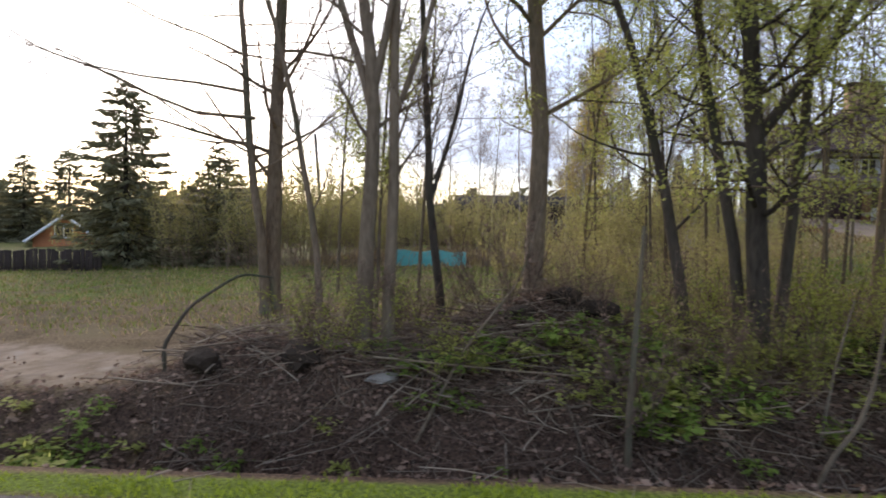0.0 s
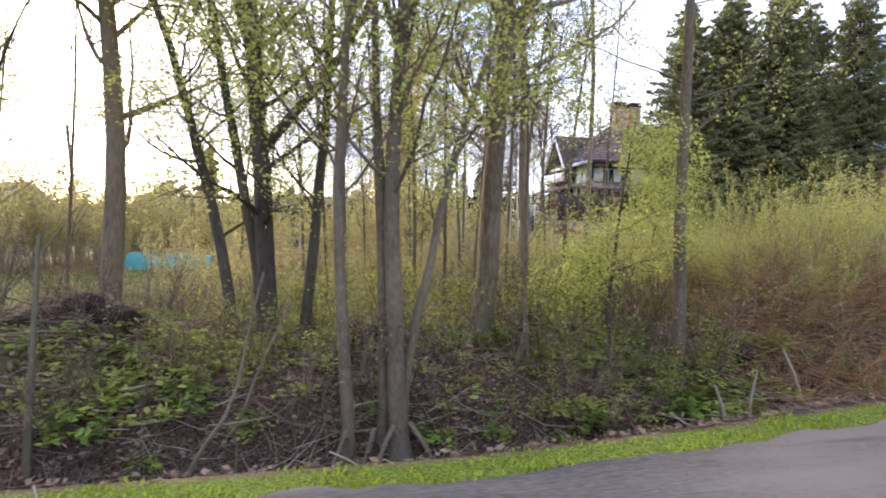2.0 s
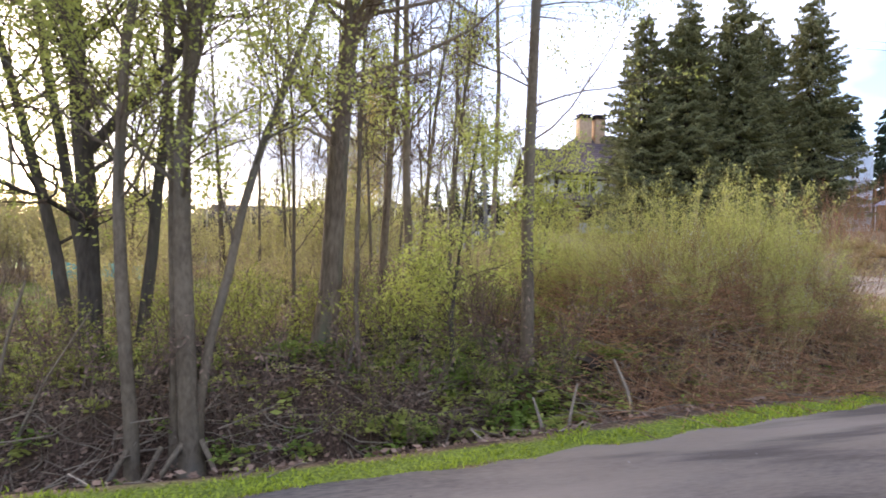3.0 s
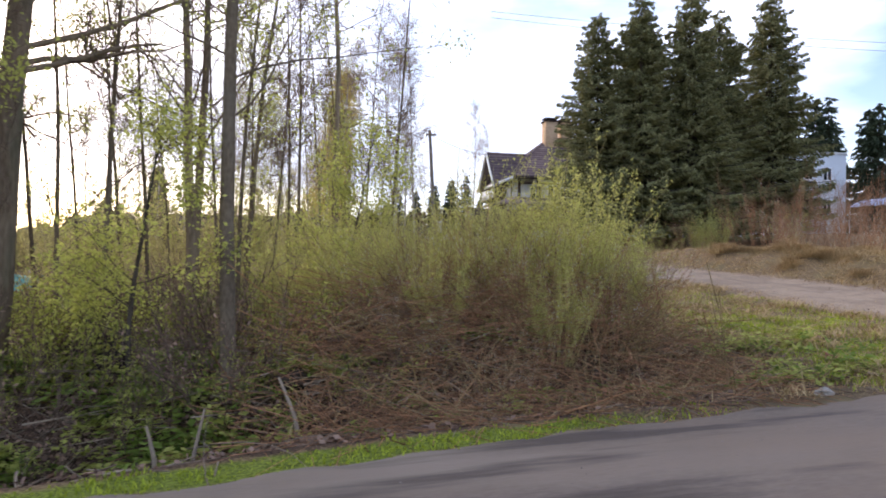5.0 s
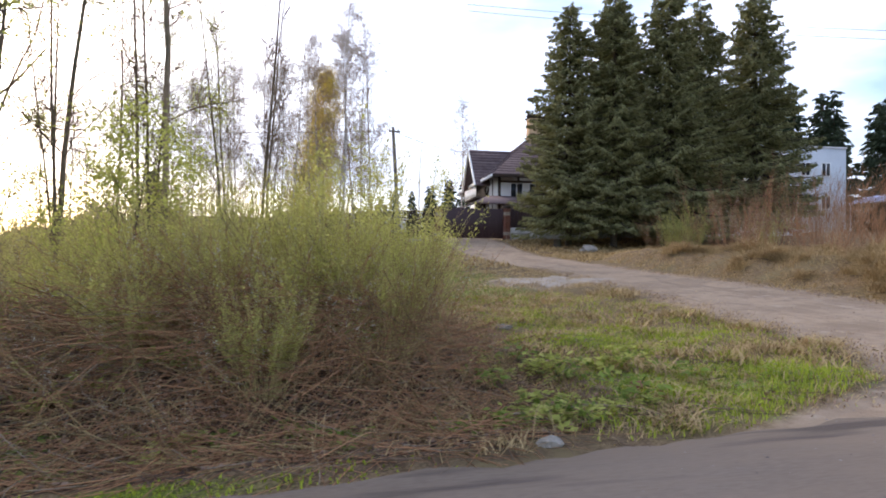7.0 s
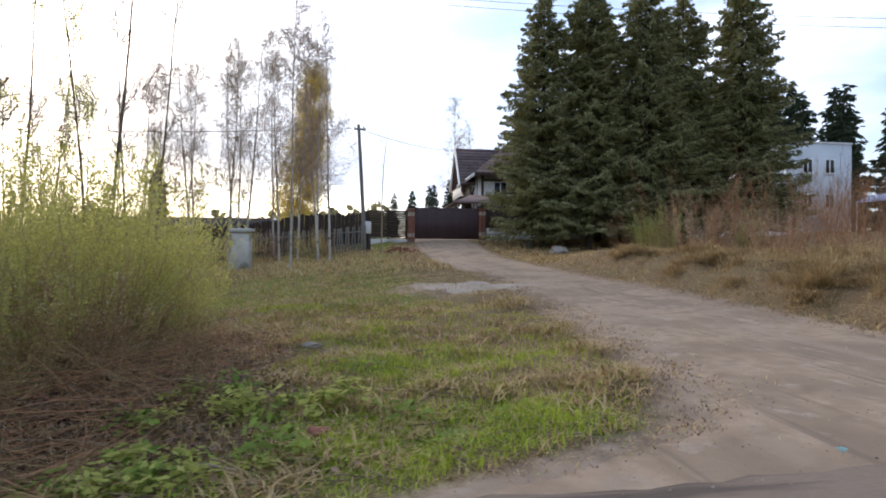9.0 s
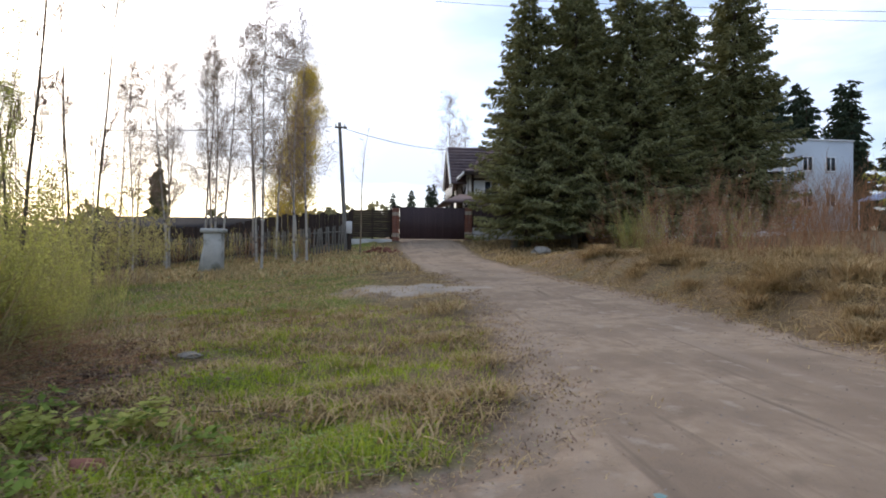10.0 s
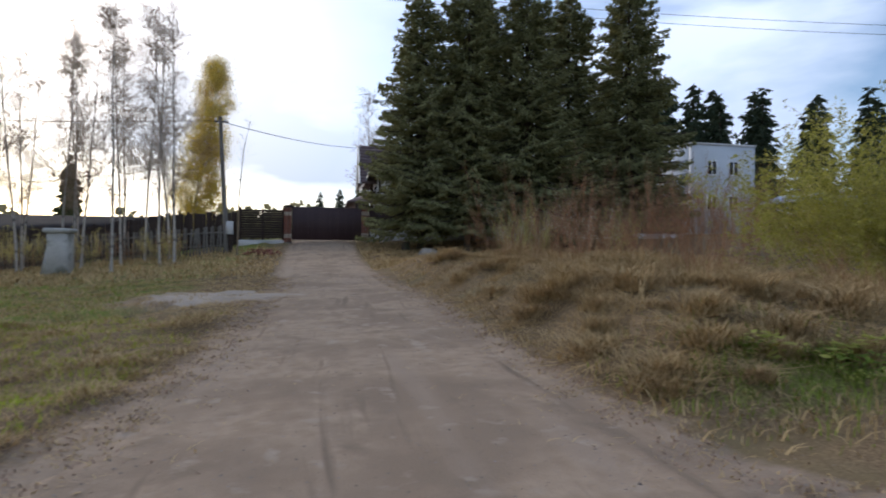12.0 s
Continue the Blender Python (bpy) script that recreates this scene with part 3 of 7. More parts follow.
def build_track():
    ys = np.concatenate([np.arange(4.72, 16, 0.12), np.arange(16, 40.2, 0.3)])
    k = np.linspace(0, 1, 44)
    left = track_left(ys) + 0.12 * waves(ys, 0 * ys, 1.1, 1.0) + 0.08 * waves(ys, 0 * ys, 0.45, 2.0)
    right = track_right(ys) + 0.14 * waves(ys, 0 * ys, 1.4, 3.0) + 0.08 * waves(ys, 0 * ys, 0.5, 4.0)
    x = left[:, None] + (right - left)[:, None] * k
    y = np.repeat(ys[:, None], len(k), 1)
    lift = 0.035 * np.minimum(1, np.minimum(k, 1 - k) * 12)
    z = ground(x, y) + lift - 0.022 + 0.004 * waves(x, y, 1.1, 7.0)
    n, m = x.shape
    idx = np.arange(n * m).reshape(n, m)
    f = np.stack([idx[:-1, :-1], idx[:-1, 1:], idx[1:, 1:], idx[1:, :-1]], -1).reshape(-1, 4)
    me = Geo().add(np.stack([x, y, z], -1), f).mesh("dirt_track", GROUND, True)
    at = me.color_attributes.new("cover", "FLOAT_COLOR", "POINT")
    r, gr, b = cover(x, y)
    at.data.foreach_set("color", np.stack([r, gr, b, np.zeros_like(r)], -1).ravel())
    tagged(new("dirt_track", me), "packed pale dirt track with shallow wheel ruts", "dirt road", kind="structure")


build_track()


def build_puddle():
    a = np.linspace(0, 2 * np.pi, 28, endpoint=False)
    r = 1 + 0.15 * np.sin(3 * a) + 0.1 * np.sin(5 * a + 1)
    for cx, cy, rx, ry, z in ((1.3, 4.78, 1.3, 0.26, -0.62), (2.95, 4.92, 0.55, 0.2, -0.6)):
        v = np.stack([cx + rx * r * np.cos(a), cy + ry * r * np.sin(a), np.full(28, z)], -1)
        single("ditch_water", Geo().add(v, [list(range(28))]), WATER, "still dark water in the roadside ditch", "water", kind="structure")


build_puddle()

# ---------------------------------------------------------------- trees and shrubs
class Grower:
    """Grows a branching plant: trunk, limbs and twigs as centre lines, and the places of its leaves."""

    def __init__(self, seed):
        self.rng = np.random.default_rng(seed)
        self.lines = {0: [], 1: [], 2: [], 3: []}
        self.tips = []
        self.thinnest = 0.0042

    def line(self, p, d, length, r, level, up=0.0, wander=0.12, k=7, end=0.25):
        p, d = np.array(p, float), np.array(d, float)
        pts, step = [p.copy()], length / (k - 1)
        for _ in range(k - 1):
            d = d + self.rng.normal(size=3) * wander + np.array([0, 0, up])
            d /= np.linalg.norm(d)
            p = p + d * step
            pts.append(p.copy())
        rad = np.linspace(1, end, k) * r
        self.lines[level].append((np.array(pts), rad))
        return np.array(pts), rad

    def at(self, pts, rad, f):
        i = f * (len(pts) - 1)
        a = min(int(i), len(pts) - 2)
        w = i - a
        return pts[a] * (1 - w) + pts[a + 1] * w, rad[a] * (1 - w) + rad[a + 1] * w, pts[a + 1] - pts[a]

    def spread(self, pts, rad, level, count, lo, hi, length, angle, up, wander=0.14, k=6, taper=0.55):
        """Side shoots along a line."""
        out = []
        for f in np.sort(self.rng.uniform(lo, hi, count)):
            p, r, t = self.at(pts, rad, f)
            t = t / np.linalg.norm(t)
            s = sideways(t[None], self.rng)[0]
            a = radians(angle) * self.rng.uniform(0.7, 1.3)
            d = t * math.cos(a) + s * math.sin(a)
            size = length * self.rng.uniform(0.6, 1.25) * (1.15 - taper * (f - lo) / (hi - lo + 1e-6))
            q = self.line(p, d, size, max(r * 0.55, self.thinnest), level, up, wander, k)
            if level >= 2:
                self.tips.append(q[0])
            out.append(q)
        return out

    def geo(self, level, sides):
        g = Geo()
        for k in {len(a) for a, _ in self.lines[level]}:
            sel = [(a, b) for a, b in self.lines[level] if len(a) == k]
            g.tubes([a for a, _ in sel], [b for _, b in sel], sides)
        return g

    def leaf_geo(self, per, size, narrow=0.55, jitter=0.08, hang=0.0):
        rng = self.rng
        pts = np.concatenate([t[1:] for t in self.tips])
        p = np.repeat(pts, per, 0)
        p = p + rng.normal(size=p.shape) * jitter
        d = unit(rng, len(p))
        d[:, 2] -= hang
        d /= np.linalg.norm(d, axis=1, keepdims=True)
        s = size * rng.uniform(0.5, 1.25, (len(p), 1))
        return Geo().leaves(p, d * s, sideways(d, rng) * s * narrow)


def grown_spine(g, spine, height, radius, k):
    """The centre line of a trunk that bends through a few places (x, y, height above the foot) and then grows on upwards."""
    p = np.array([(0, 0, -0.15)] + [q for q in spine if q[2] > 0.1], float)
    way = p[-1] - p[max(len(p) - 3, 0)]
    way = way / np.linalg.norm(way)
    while p[-1][2] < height:
        way = way + g.rng.normal(size=3) * 0.06 + np.array([0, 0, 0.05])
        way /= np.linalg.norm(way)
        p = np.concatenate([p, [p[-1] + way * min(1.2, height - p[-1][2] + 0.05)]])
    z = np.linspace(-0.15, p[-1][2], k)
    line = np.stack([np.interp(z, p[:, 2], p[:, 0]), np.interp(z, p[:, 2], p[:, 1]), z], 1)
    line[1:-1] = (line[:-2] + 2 * line[1:-1] + line[2:]) / 4
    line[1:-1, :2] += g.rng.normal(size=(k - 2, 2)) * 0.012
    return line, np.linspace(1, 0.14, k) * radius


def tree_meshes(seed, height, radius, lean=(0, 0), limbs=14, limb_len=2.2, first=0.3, twigs=7, fine=4, leaves=2, leaf_size=0.035, limb_angle=55,
                up=0.06, forks=(), narrow=0.55, jitter=0.1, wander=0.05, hang=0.0, k=14, limb_r=None, twig_len=0.42, spine=None, thinnest=0.0042):
    g = Grower(seed)
    g.thinnest = thinnest
    pts, rad = g.line((0, 0, -0.15), (lean[0], lean[1], 1), height, radius, 0, 0.012, wander, k, 0.12)
    if spine:
        pts, rad = grown_spine(g, spine, height, radius, k)
        g.lines[0][0] = (pts, rad)
    # root flare
    step = pts[1] - pts[0]
    at, grow = np.array([0.0, 0.18, 0.3, 0.45, 0.7]) * min(1.0, 0.9 / np.linalg.norm(step)), np.array([1.7, 1.4, 1.2, 1.09, 1.02])
    low = pts[0] + step * at[:, None]
    thick = (rad[0] + (rad[1] - rad[0]) * at) * grow
    g.lines[0][0] = (np.concatenate([low, pts[1:]]), np.concatenate([thick, rad[1:]]))
    mains = [(pts, rad, first)]
    for f, dx, dy, ln in forks:
        p, r, _ = g.at(pts, rad, f)
        q = g.line(p, (dx, dy, 1), ln, r * 0.72, 1, 0.03, 0.06, 10, 0.15)
        mains.append((*q, 0.25))
    for mp, mr, lo in mains:
        n = limbs if mp is pts else max(4, limbs // 2)
        for a, b in g.spread(mp, mr * (limb_r or 0.6), 1, n, lo, 0.97, limb_len, limb_angle, up, 0.12, 7, 0.75):
            for c, e in g.spread(a, b, 2, twigs, 0.2, 1.0, limb_len * twig_len, 48, up, 0.16, 5):
                if fine:
                    g.spread(c, e, 3, fine, 0.15, 1.0, limb_len * twig_len * 0.5, 45, up * 0.5 - hang, 0.16, 4)
    out = {"trunk": g.geo(0, 9), "limbs": g.geo(1, 4), "twigs": g.geo(2, 3)}
    if fine:
        out["fine_twigs"] = g.geo(3, 3)
    if leaves:
        out["leaves"] = g.leaf_geo(leaves, leaf_size, narrow, jitter, hang)
    out["lines"] = g.lines[1]
    return out


def put_tree(name, label, x, y, meshes, bark, twig, leaf, group="", sink=0.0, turn=0, category="tree"):
    t = thing(name, label, category, x, y, on_ground(x, y) - sink, turn, group)
    part("trunk", meshes["trunk"], bark, t, smooth_faces=True)
    if isinstance(meshes["limbs"], Geo):
        for p, r in meshes["lines"]:
            part("limb", Geo().tube(p, r, 5), bark, t, smooth_faces=True)
    else:
        tagged(part("branching", meshes["limbs"], bark, t), kind="stuff")
    tagged(part("twig_crown", meshes["twigs"], twig, t), kind="stuff")
    if "fine_twigs" in meshes:
        tagged(part("fine_twig_crown", meshes["fine_twigs"], twig, t), kind="stuff")
    if "leaves" in meshes:
        tagged(part("crown", meshes["leaves"], leaf, t, "small fresh leaves"), kind="stuff")
    return t


# the roadside wood: where each trunk stands and how it bends (x, y, z along it), height, radius and the look of each
SAPLING = "thin dark sapling with sparse new leaves"


def wood_tree(name, label, seed, line, height, radius, bark, group="", sink=0.0, **kw):
    x, y, _ = line[0]
    z = on_ground(x, y) - sink
    spine = [(a - x, b - y, c - z) for a, b, c in line[1:]]
    return put_tree(name, label, x, y, tree_meshes(seed, height, radius, (0, 0), spine=spine, **kw), bark, TWIG, LEAF_SPRING, group, sink)


BARE = dict(twigs=8, fine=4, leaves=0)
LEAFY = dict(limbs=23, limb_len=1.8, first=0.16, twigs=7, fine=3, leaves=4, leaf_size=0.027)
wood_tree("tree", "bare brown-barked tree with long low branches beside the lane", 1, ((-6.12, 11.3, 0), (-6.08, 11.3, 2.0), (-6.05, 11.3, 3.9), (-5.96, 11.3, 6.1)), 13, 0.18, BARK_GREY,
          limbs=26, limb_len=2.6, first=0.2, limb_angle=60, up=0.03, **BARE)
lane_tree = wood_tree("tree", "thin leaning bare tree with long level branches beside the lane", 2, ((-6.1, 11.0, 0), (-6.18, 11.0, 1.0), (-6.5, 11.0, 3.25), (-6.64, 11.0, 6.0)), 11, 0.1, BARK_GREY,
          limbs=18, limb_len=3.4, first=0.25, limb_angle=82, up=-0.01, **BARE)
for p, r in (([(-6.36, 3.7), (-7.5, 3.78), (-8.5, 4.15), (-9.45, 4.6), (-10.4, 4.9), (-11.1, 5.3)], 0.042), ([(-6.5, 4.2), (-7.5, 4.37), (-8.6, 4.48), (-9.45, 4.62), (-10.2, 4.95)], 0.036),
             ([(-6.4, 3.2), (-7.1, 3.22), (-8.0, 3.3), (-8.7, 3.28)], 0.02), ([(-6.55, 4.9), (-7.4, 5.3), (-8.3, 5.6), (-9.4, 6.2)], 0.03)):
    at = np.array([(x + 6.1, 0.06 * math.sin(5 * x) - 0.12 * i, z - on_ground(-6.1, 11.0)) for i, (x, z) in enumerate(p)])
    part("limb", Geo().tube(at, np.linspace(r, 0.008, len(at)), 5), BARK_GREY, lane_tree, smooth_faces=True)
    side = np.random.default_rng(int(r * 1000))
    n = 14
    f = side.uniform(0.3, 1.0, n) * (len(at) - 1)
    base = np.stack([np.interp(f, np.arange(len(at)), at[:, c]) for c in range(3)], 1)
    way = np.stack([-side.uniform(0.4, 1.0, n), side.normal(0, 0.5, n), side.normal(0.05, 0.25, n)], 1) * side.uniform(0.4, 1.1, (n, 1))
    k = np.linspace(0, 1, 4)[None, :, None]
    tagged(part("twig_spray", Geo().tubes(base[:, None] + way[:, None] * k + side.normal(0, 0.03, (n, 4, 3)) * k, np.full((n, 4), 0.006), 3), TWIG, lane_tree), kind="stuff")
wood_tree("tree", "thin bare tree behind the mound", 3, ((-4.2, 8.6, 0), (-4.35, 8.6, 1.6), (-4.65, 8.6, 3.2), (-5.0, 8.6, 4.6)), 9, 0.06, BARK_GREY, limbs=18, limb_len=1.4, first=0.18, limb_angle=35, **BARE)
wood_tree("tree", "forked bare tree with upright branches on the mound", 4, ((-3.11, 6.5, 0), (-3.04, 6.5, 1.8), (-2.98, 6.5, 3.2), (-3.18, 6.5, 4.1)), 9, 0.105, BARK_GREY,
          limbs=22, limb_len=1.5, first=0.22, limb_angle=32, forks=((0.33, 0.3, 0.1, 5.5), (0.3, -0.35, 0.1, 5)), **BARE)
wood_tree("tree", "bare tree with upright branches on the mound", 5, ((-2.82, 6.6, 0), (-2.82, 6.6, 2.0), (-2.81, 6.6, 3.2), (-2.79, 6.6, 4.2)), 9, 0.08, BARK_GREY,
          limbs=22, limb_len=1.4, first=0.22, limb_angle=32, forks=((0.3, 0.28, 0.1, 5),), **BARE)
wood_tree("tree", "thin bare tree on the mound", 6, ((-2.28, 7.79, 0), (-2.5, 7.79, 2.0), (-2.64, 7.79, 4.2)), 8.5, 0.065, BARK_DARK,
          limbs=20, limb_len=1.5, first=0.14, limb_angle=35, forks=((0.22, 0.25, 0.1, 4),), **BARE)
wood_tree("tree", "thick brown-barked tree with leafy crown behind the mound", 7, ((-1.05, 8.87, 0), (-0.98, 8.87, 1.9), (-0.97, 8.87, 3.4), (-1.11, 8.87, 5.1)), 13, 0.165, BARK_GREY,
          limbs=34, limb_len=2.5, first=0.2, twigs=7, fine=4, leaves=7, leaf_size=0.027, forks=((0.4, 0.25, 0.1, 5),))
wood_tree("tree", "dark leaning tree with fresh green leaves", 8, ((0.9, 7.84, 0.3), (0.73, 7.84, 1.5), (0.44, 7.84, 2.75), (0.03, 7.84, 4.2)), 8.5, 0.085, BARK_DARK, **{**LEAFY, "limbs": 34, "limb_len": 2.0, "leaves": 8})
wood_tree("tree", "dark tree with fresh green leaves", 9, ((1.42, 7.31, 0.4), (1.35, 7.31, 1.0), (1.19, 7.31, 1.75), (0.94, 7.31, 3.1), (0.77, 7.31, 4.1)), 9, 0.08, BARK_DARK, **LEAFY)
wood_tree("tree", "stout dark forked tree with fresh green leaves", 10, ((1.45, 7.05, 0.3), (1.44, 7.05, 0.75), (1.42, 7.05, 1.9), (1.34, 7.05, 2.6), (1.19, 7.05, 4.7)), 10, 0.135, BARK_DARK,
          forks=((0.26, 0.75, 0.1, 5), (0.36, -0.35, 0, 4)), **LEAFY)
wood_tree("tree", "dark tree with fresh green leaves and a wandering trunk", 11, ((1.84, 7.47, 0.3), (1.91, 7.47, 1.2), (2.01, 7.47, 1.9), (2.1, 7.47, 3.0), (2.15, 7.47, 4.5)), 9.5, 0.08, BARK_DARK, **LEAFY)
ALDER = "slender grey alder stem with new leaves beside the ditch"
for sd, line, h, r, lv in ((12, ((2.47, 5.3, -0.2), (2.37, 5.28, 0.85), (2.29, 5.26, 1.6), (2.31, 5.26, 2.35), (2.33, 5.26, 3.35)), 9, 0.068, 2),
                           (13, ((2.8, 5.42, -0.2), (2.77, 5.42, 0.6), (2.74, 5.42, 1.6), (2.66, 5.45, 3.2), (2.6, 5.5, 4.5)), 9, 0.06, 3),
                           (14, ((2.97, 5.34, -0.2), (2.9, 5.34, 0.55), (2.83, 5.33, 1.6), (2.84, 5.33, 2.4), (2.86, 5.33, 3.7)), 10, 0.1, 3),
                           (15, ((2.99, 5.4, -0.2), (2.97, 5.4, 0.6), (3.2, 5.42, 1.3), (3.38, 5.45, 2.1), (3.48, 5.5, 2.7), (3.8, 5.6, 3.5)), 8, 0.055, 5)):
    wood_tree("alder", ALDER, sd, line, h, r, BARK_POLE, "alder stems beside the ditch", 0.05, limbs=26, limb_len=1.7, first=0.24, twigs=7, fine=4, leaves=lv + 1, leaf_size=0.026, limb_angle=42,
              forks=((0.42, 0.35, 0.1, 4), (0.4, -0.3, 0.1, 4)) if sd == 14 else ())
wood_tree("tree", "thick grey-barked tree forking above head height", 16, ((4.09, 6.89, 0.1), (4.18, 6.89, 1.1), (4.23, 6.89, 1.95), (4.3, 6.89, 3.35), (4.38, 6.89, 4.75)), 13, 0.15, BARK_GREY,
          limbs=34, limb_len=2.3, first=0.2, limb_angle=62, forks=((0.31, 0.6, 0.0, 6), (0.42, -0.25, 0.1, 5)), up=0.04, **BARE)
wood_tree("tree", "thin smooth grey tree with level bare branches", 17, ((6.6, 6.36, 0.1), (6.56, 6.36, 2.1), (6.57, 6.36, 3.8), (6.62, 6.36, 4.85)), 12, 0.085, BARK_POLE,
          limbs=26, limb_len=1.9, first=0.17, twigs=7, fine=4, leaves=3, leaf_size=0.024, limb_angle=68, up=0.02, limb_r=0.38)
wood_tree("tree", "slim straight bare tree among the thicket", 22, ((5.55, 9.49, 0.4), (5.52, 9.49, 1.6), (5.47, 9.49, 3.0), (5.38, 9.49, 5.9)), 10.5, 0.085, BARK_GREY, limbs=20, limb_len=1.6, first=0.25, limb_angle=60, **BARE)
wood_tree("sapling", "thin pale bare sapling beside the big tree", 23, ((4.53, 6.21, 0.0), (4.5, 6.21, 1.0), (4.49, 6.21, 1.9), (4.46, 6.21, 3.5)), 4.6, 0.035, BARK_POLE, "saplings", limbs=10, limb_len=0.8, first=0.3, **BARE)
put_tree("sapling", SAPLING, 5.65, 6.35, tree_meshes(18, 3.6, 0.032, (0.04, 0), 12, 0.9, 0.2, 6, 3, 6, 0.026), BARK_DARK, TWIG, LEAF_SPRING, "saplings")
put_tree("sapling", "leafy sapling with bright yellow-green leaves at the edge of the wood", 7.9, 9.4,
         tree_meshes(19, 3.4, 0.03, (0.06, 0), 15, 1.3, 0.15, 6, 2, 8, 0.028), BARK_DARK, TWIG, LEAF_SPRING, "saplings")
wood_tree("tree", "slender bare tree behind the brushwood", 20, ((7.66, 11.75, 0.4), (7.7, 11.75, 2.7), (7.72, 11.75, 5.1), (7.76, 11.75, 6.5)), 13, 0.07, BARK_GREY, limbs=22, limb_len=2.0, first=0.25, limb_angle=75, up=0.0, **BARE)
wood_tree("tree", "slender straight bare tree with rising branches behind the brushwood", 21, ((5.18, 10.99, 0.3), (5.25, 10.99, 1.95), (5.34, 10.99, 4.05), (5.4, 10.99, 6.0)), 12, 0.09, BARK_GREY,
          limbs=26, limb_len=2.6, first=0.25, limb_angle=50, up=0.03, **BARE)
wood_tree("tree", "thin bare tree behind the brushwood", 24, ((6.0, 11.46, 0.3), (6.2, 11.46, 3.4), (6.3, 11.46, 4.5), (6.43, 11.46, 5.75)), 10, 0.055, BARK_GREY, limbs=22, limb_len=1.8, first=0.25, limb_angle=48, up=0.03, **BARE)

rng = np.random.default_rng(5)
thin = [tree_meshes(30 + i, 8.0 + i, 0.034 + 0.004 * i, (0.01 * (i - 1), 0.01), 26, 1.3, 0.13, 7, 3, (5, 2, 0)[i], 0.026, limb_angle=38, wander=0.02, thinnest=0.006) for i in range(3)]
thin = [{k: (g.mesh(k, m, k in ("trunk", "limbs"))) for (k, g), m in zip([q for q in t.items() if q[0] != "lines"], (BARK_POLE, BARK_POLE, TWIG, TWIG, LEAF_SPRING))} for t in thin]
for i, (x, y) in enumerate(((3.6, 9.6), (4.6, 8.6), (5.2, 13.5), (6.2, 9.4), (6.9, 12.8), (6.1, 16), (8.0, 15.2), (4.2, 15.5), (2.0, 12.5), (0.2, 12.2), (-3.3, 12.6), (9.0, 13.8),
                            (3.0, 18), (7.4, 19), (1.2, 16.5), (5.0, 19.5), (-3.6, 9.6), (-5.5, 14), (4.4, 11.2), (3.2, 13.6), (6.6, 14.4), (5.6, 15.2), (8.6, 17.5), (2.4, 15.2))):
    put_tree("sapling", "slender young tree in the thicket behind the bank", x, y, thin[(2 if i % 3 else 1) if x > 3.4 or y > 12 else i % 2], BARK_GREY, TWIG, LEAF_SPRING, "young trees of the thicket", turn=i * 67)


# ---- shrubs
def shrub_meshes(seed, height, stems, spread, leaf_size, per, side=5, twig_len=0.5, bend=0.1, stem_r=0.008, angle=24):
    g = Grower(seed)
    for _ in range(stems):
        a, r = g.rng.uniform(0, 6.28), spread * math.sqrt(g.rng.uniform(0, 1))
        base = (r * math.cos(a), r * math.sin(a), -0.08)
        tilt = g.rng.uniform(0.0, bend) + 0.12 * r
        p, b = g.line(base, (math.cos(a) * tilt, math.sin(a) * tilt, 1), height * g.rng.uniform(0.42, 1.2), stem_r, 1, 0.02, 0.07, 8, 0.2)
        g.tips.append(p[3:])
        g.spread(p, b, 2, side, 0.3, 0.95, twig_len, angle, 0.06, 0.1, 5)
    return {"stems": g.geo(1, 4), "twigs": g.geo(2, 3), "leaves": g.leaf_geo(per, leaf_size, 0.4, 0.035)}


def shrub_kind(seed, height, stems, spread, leaf_size, per, stem_mat, leaf_mat, **kw):
    m = shrub_meshes(seed, height, stems, spread, leaf_size, per, **kw)
    return [({"stems": "branching", "twigs": "spray", "leaves": "foliage"}[k], m[k].mesh(k, mt)) for k, mt in (("stems", stem_mat), ("twigs", stem_mat), ("leaves", leaf_mat))]


def put_shrub(name, label, x, y, kind, group="", scale=1.0, turn=0):
    t = thing(name, label, "shrub", x, y, on_ground(x, y), turn, group)
    t.scale = (scale, scale, scale)
    for key, me in kind:
        tagged(part(key, me, None, t), kind="stuff")
    return t


WILLOW = [shrub_kind(50 + i, 2.3, 54, 1.0, 0.022, 3, TWIG_WILLOW, LEAF_WILLOW) for i in range(2)]
WILLOW_SPRAY = shrub_kind(53, 2.0, 64, 0.4, 0.026, 4, TWIG_WILLOW, LEAF_WILLOW, bend=0.5)
WILLOW_BARE = [shrub_kind(55 + i, 2.6, 24, 1.2, 0.02, 1, TWIG_RED, LITTER, bend=0.4, twig_len=0.8, side=7, stem_r=0.007) for i in range(2)]
WILLOW_FAN = shrub_kind(57, 1.9, 46, 0.22, 0.02, 1, TWIG_FAN, LEAF_WILLOW, bend=0.75, side=3, stem_r=0.007)
CATKIN_BUSH = shrub_kind(58, 2.2, 26, 0.8, 0.017, 2, TWIG_RED, CATKIN, bend=0.45)
THICKET = [shrub_kind(60 + i, 2.6, 52, 1.7, 0.045, 3, TWIG_BIRCH, LEAF_THICKET, side=6, twig_len=0.8) for i in range(2)]
LEAF_BUSH = shade("yellow_green_leaf", (0.17, 0.165, 0.025), (0.42, 0.39, 0.075), 0.6, 2, 20, 0.0, spread="island", leaf=0.5)
YELLOW_BUSH = shrub_kind(63, 3.0, 44, 1.1, 0.036, 6, TWIG_WILLOW, LEAF_BUSH, side=14, twig_len=1.0, bend=1.0, angle=58)

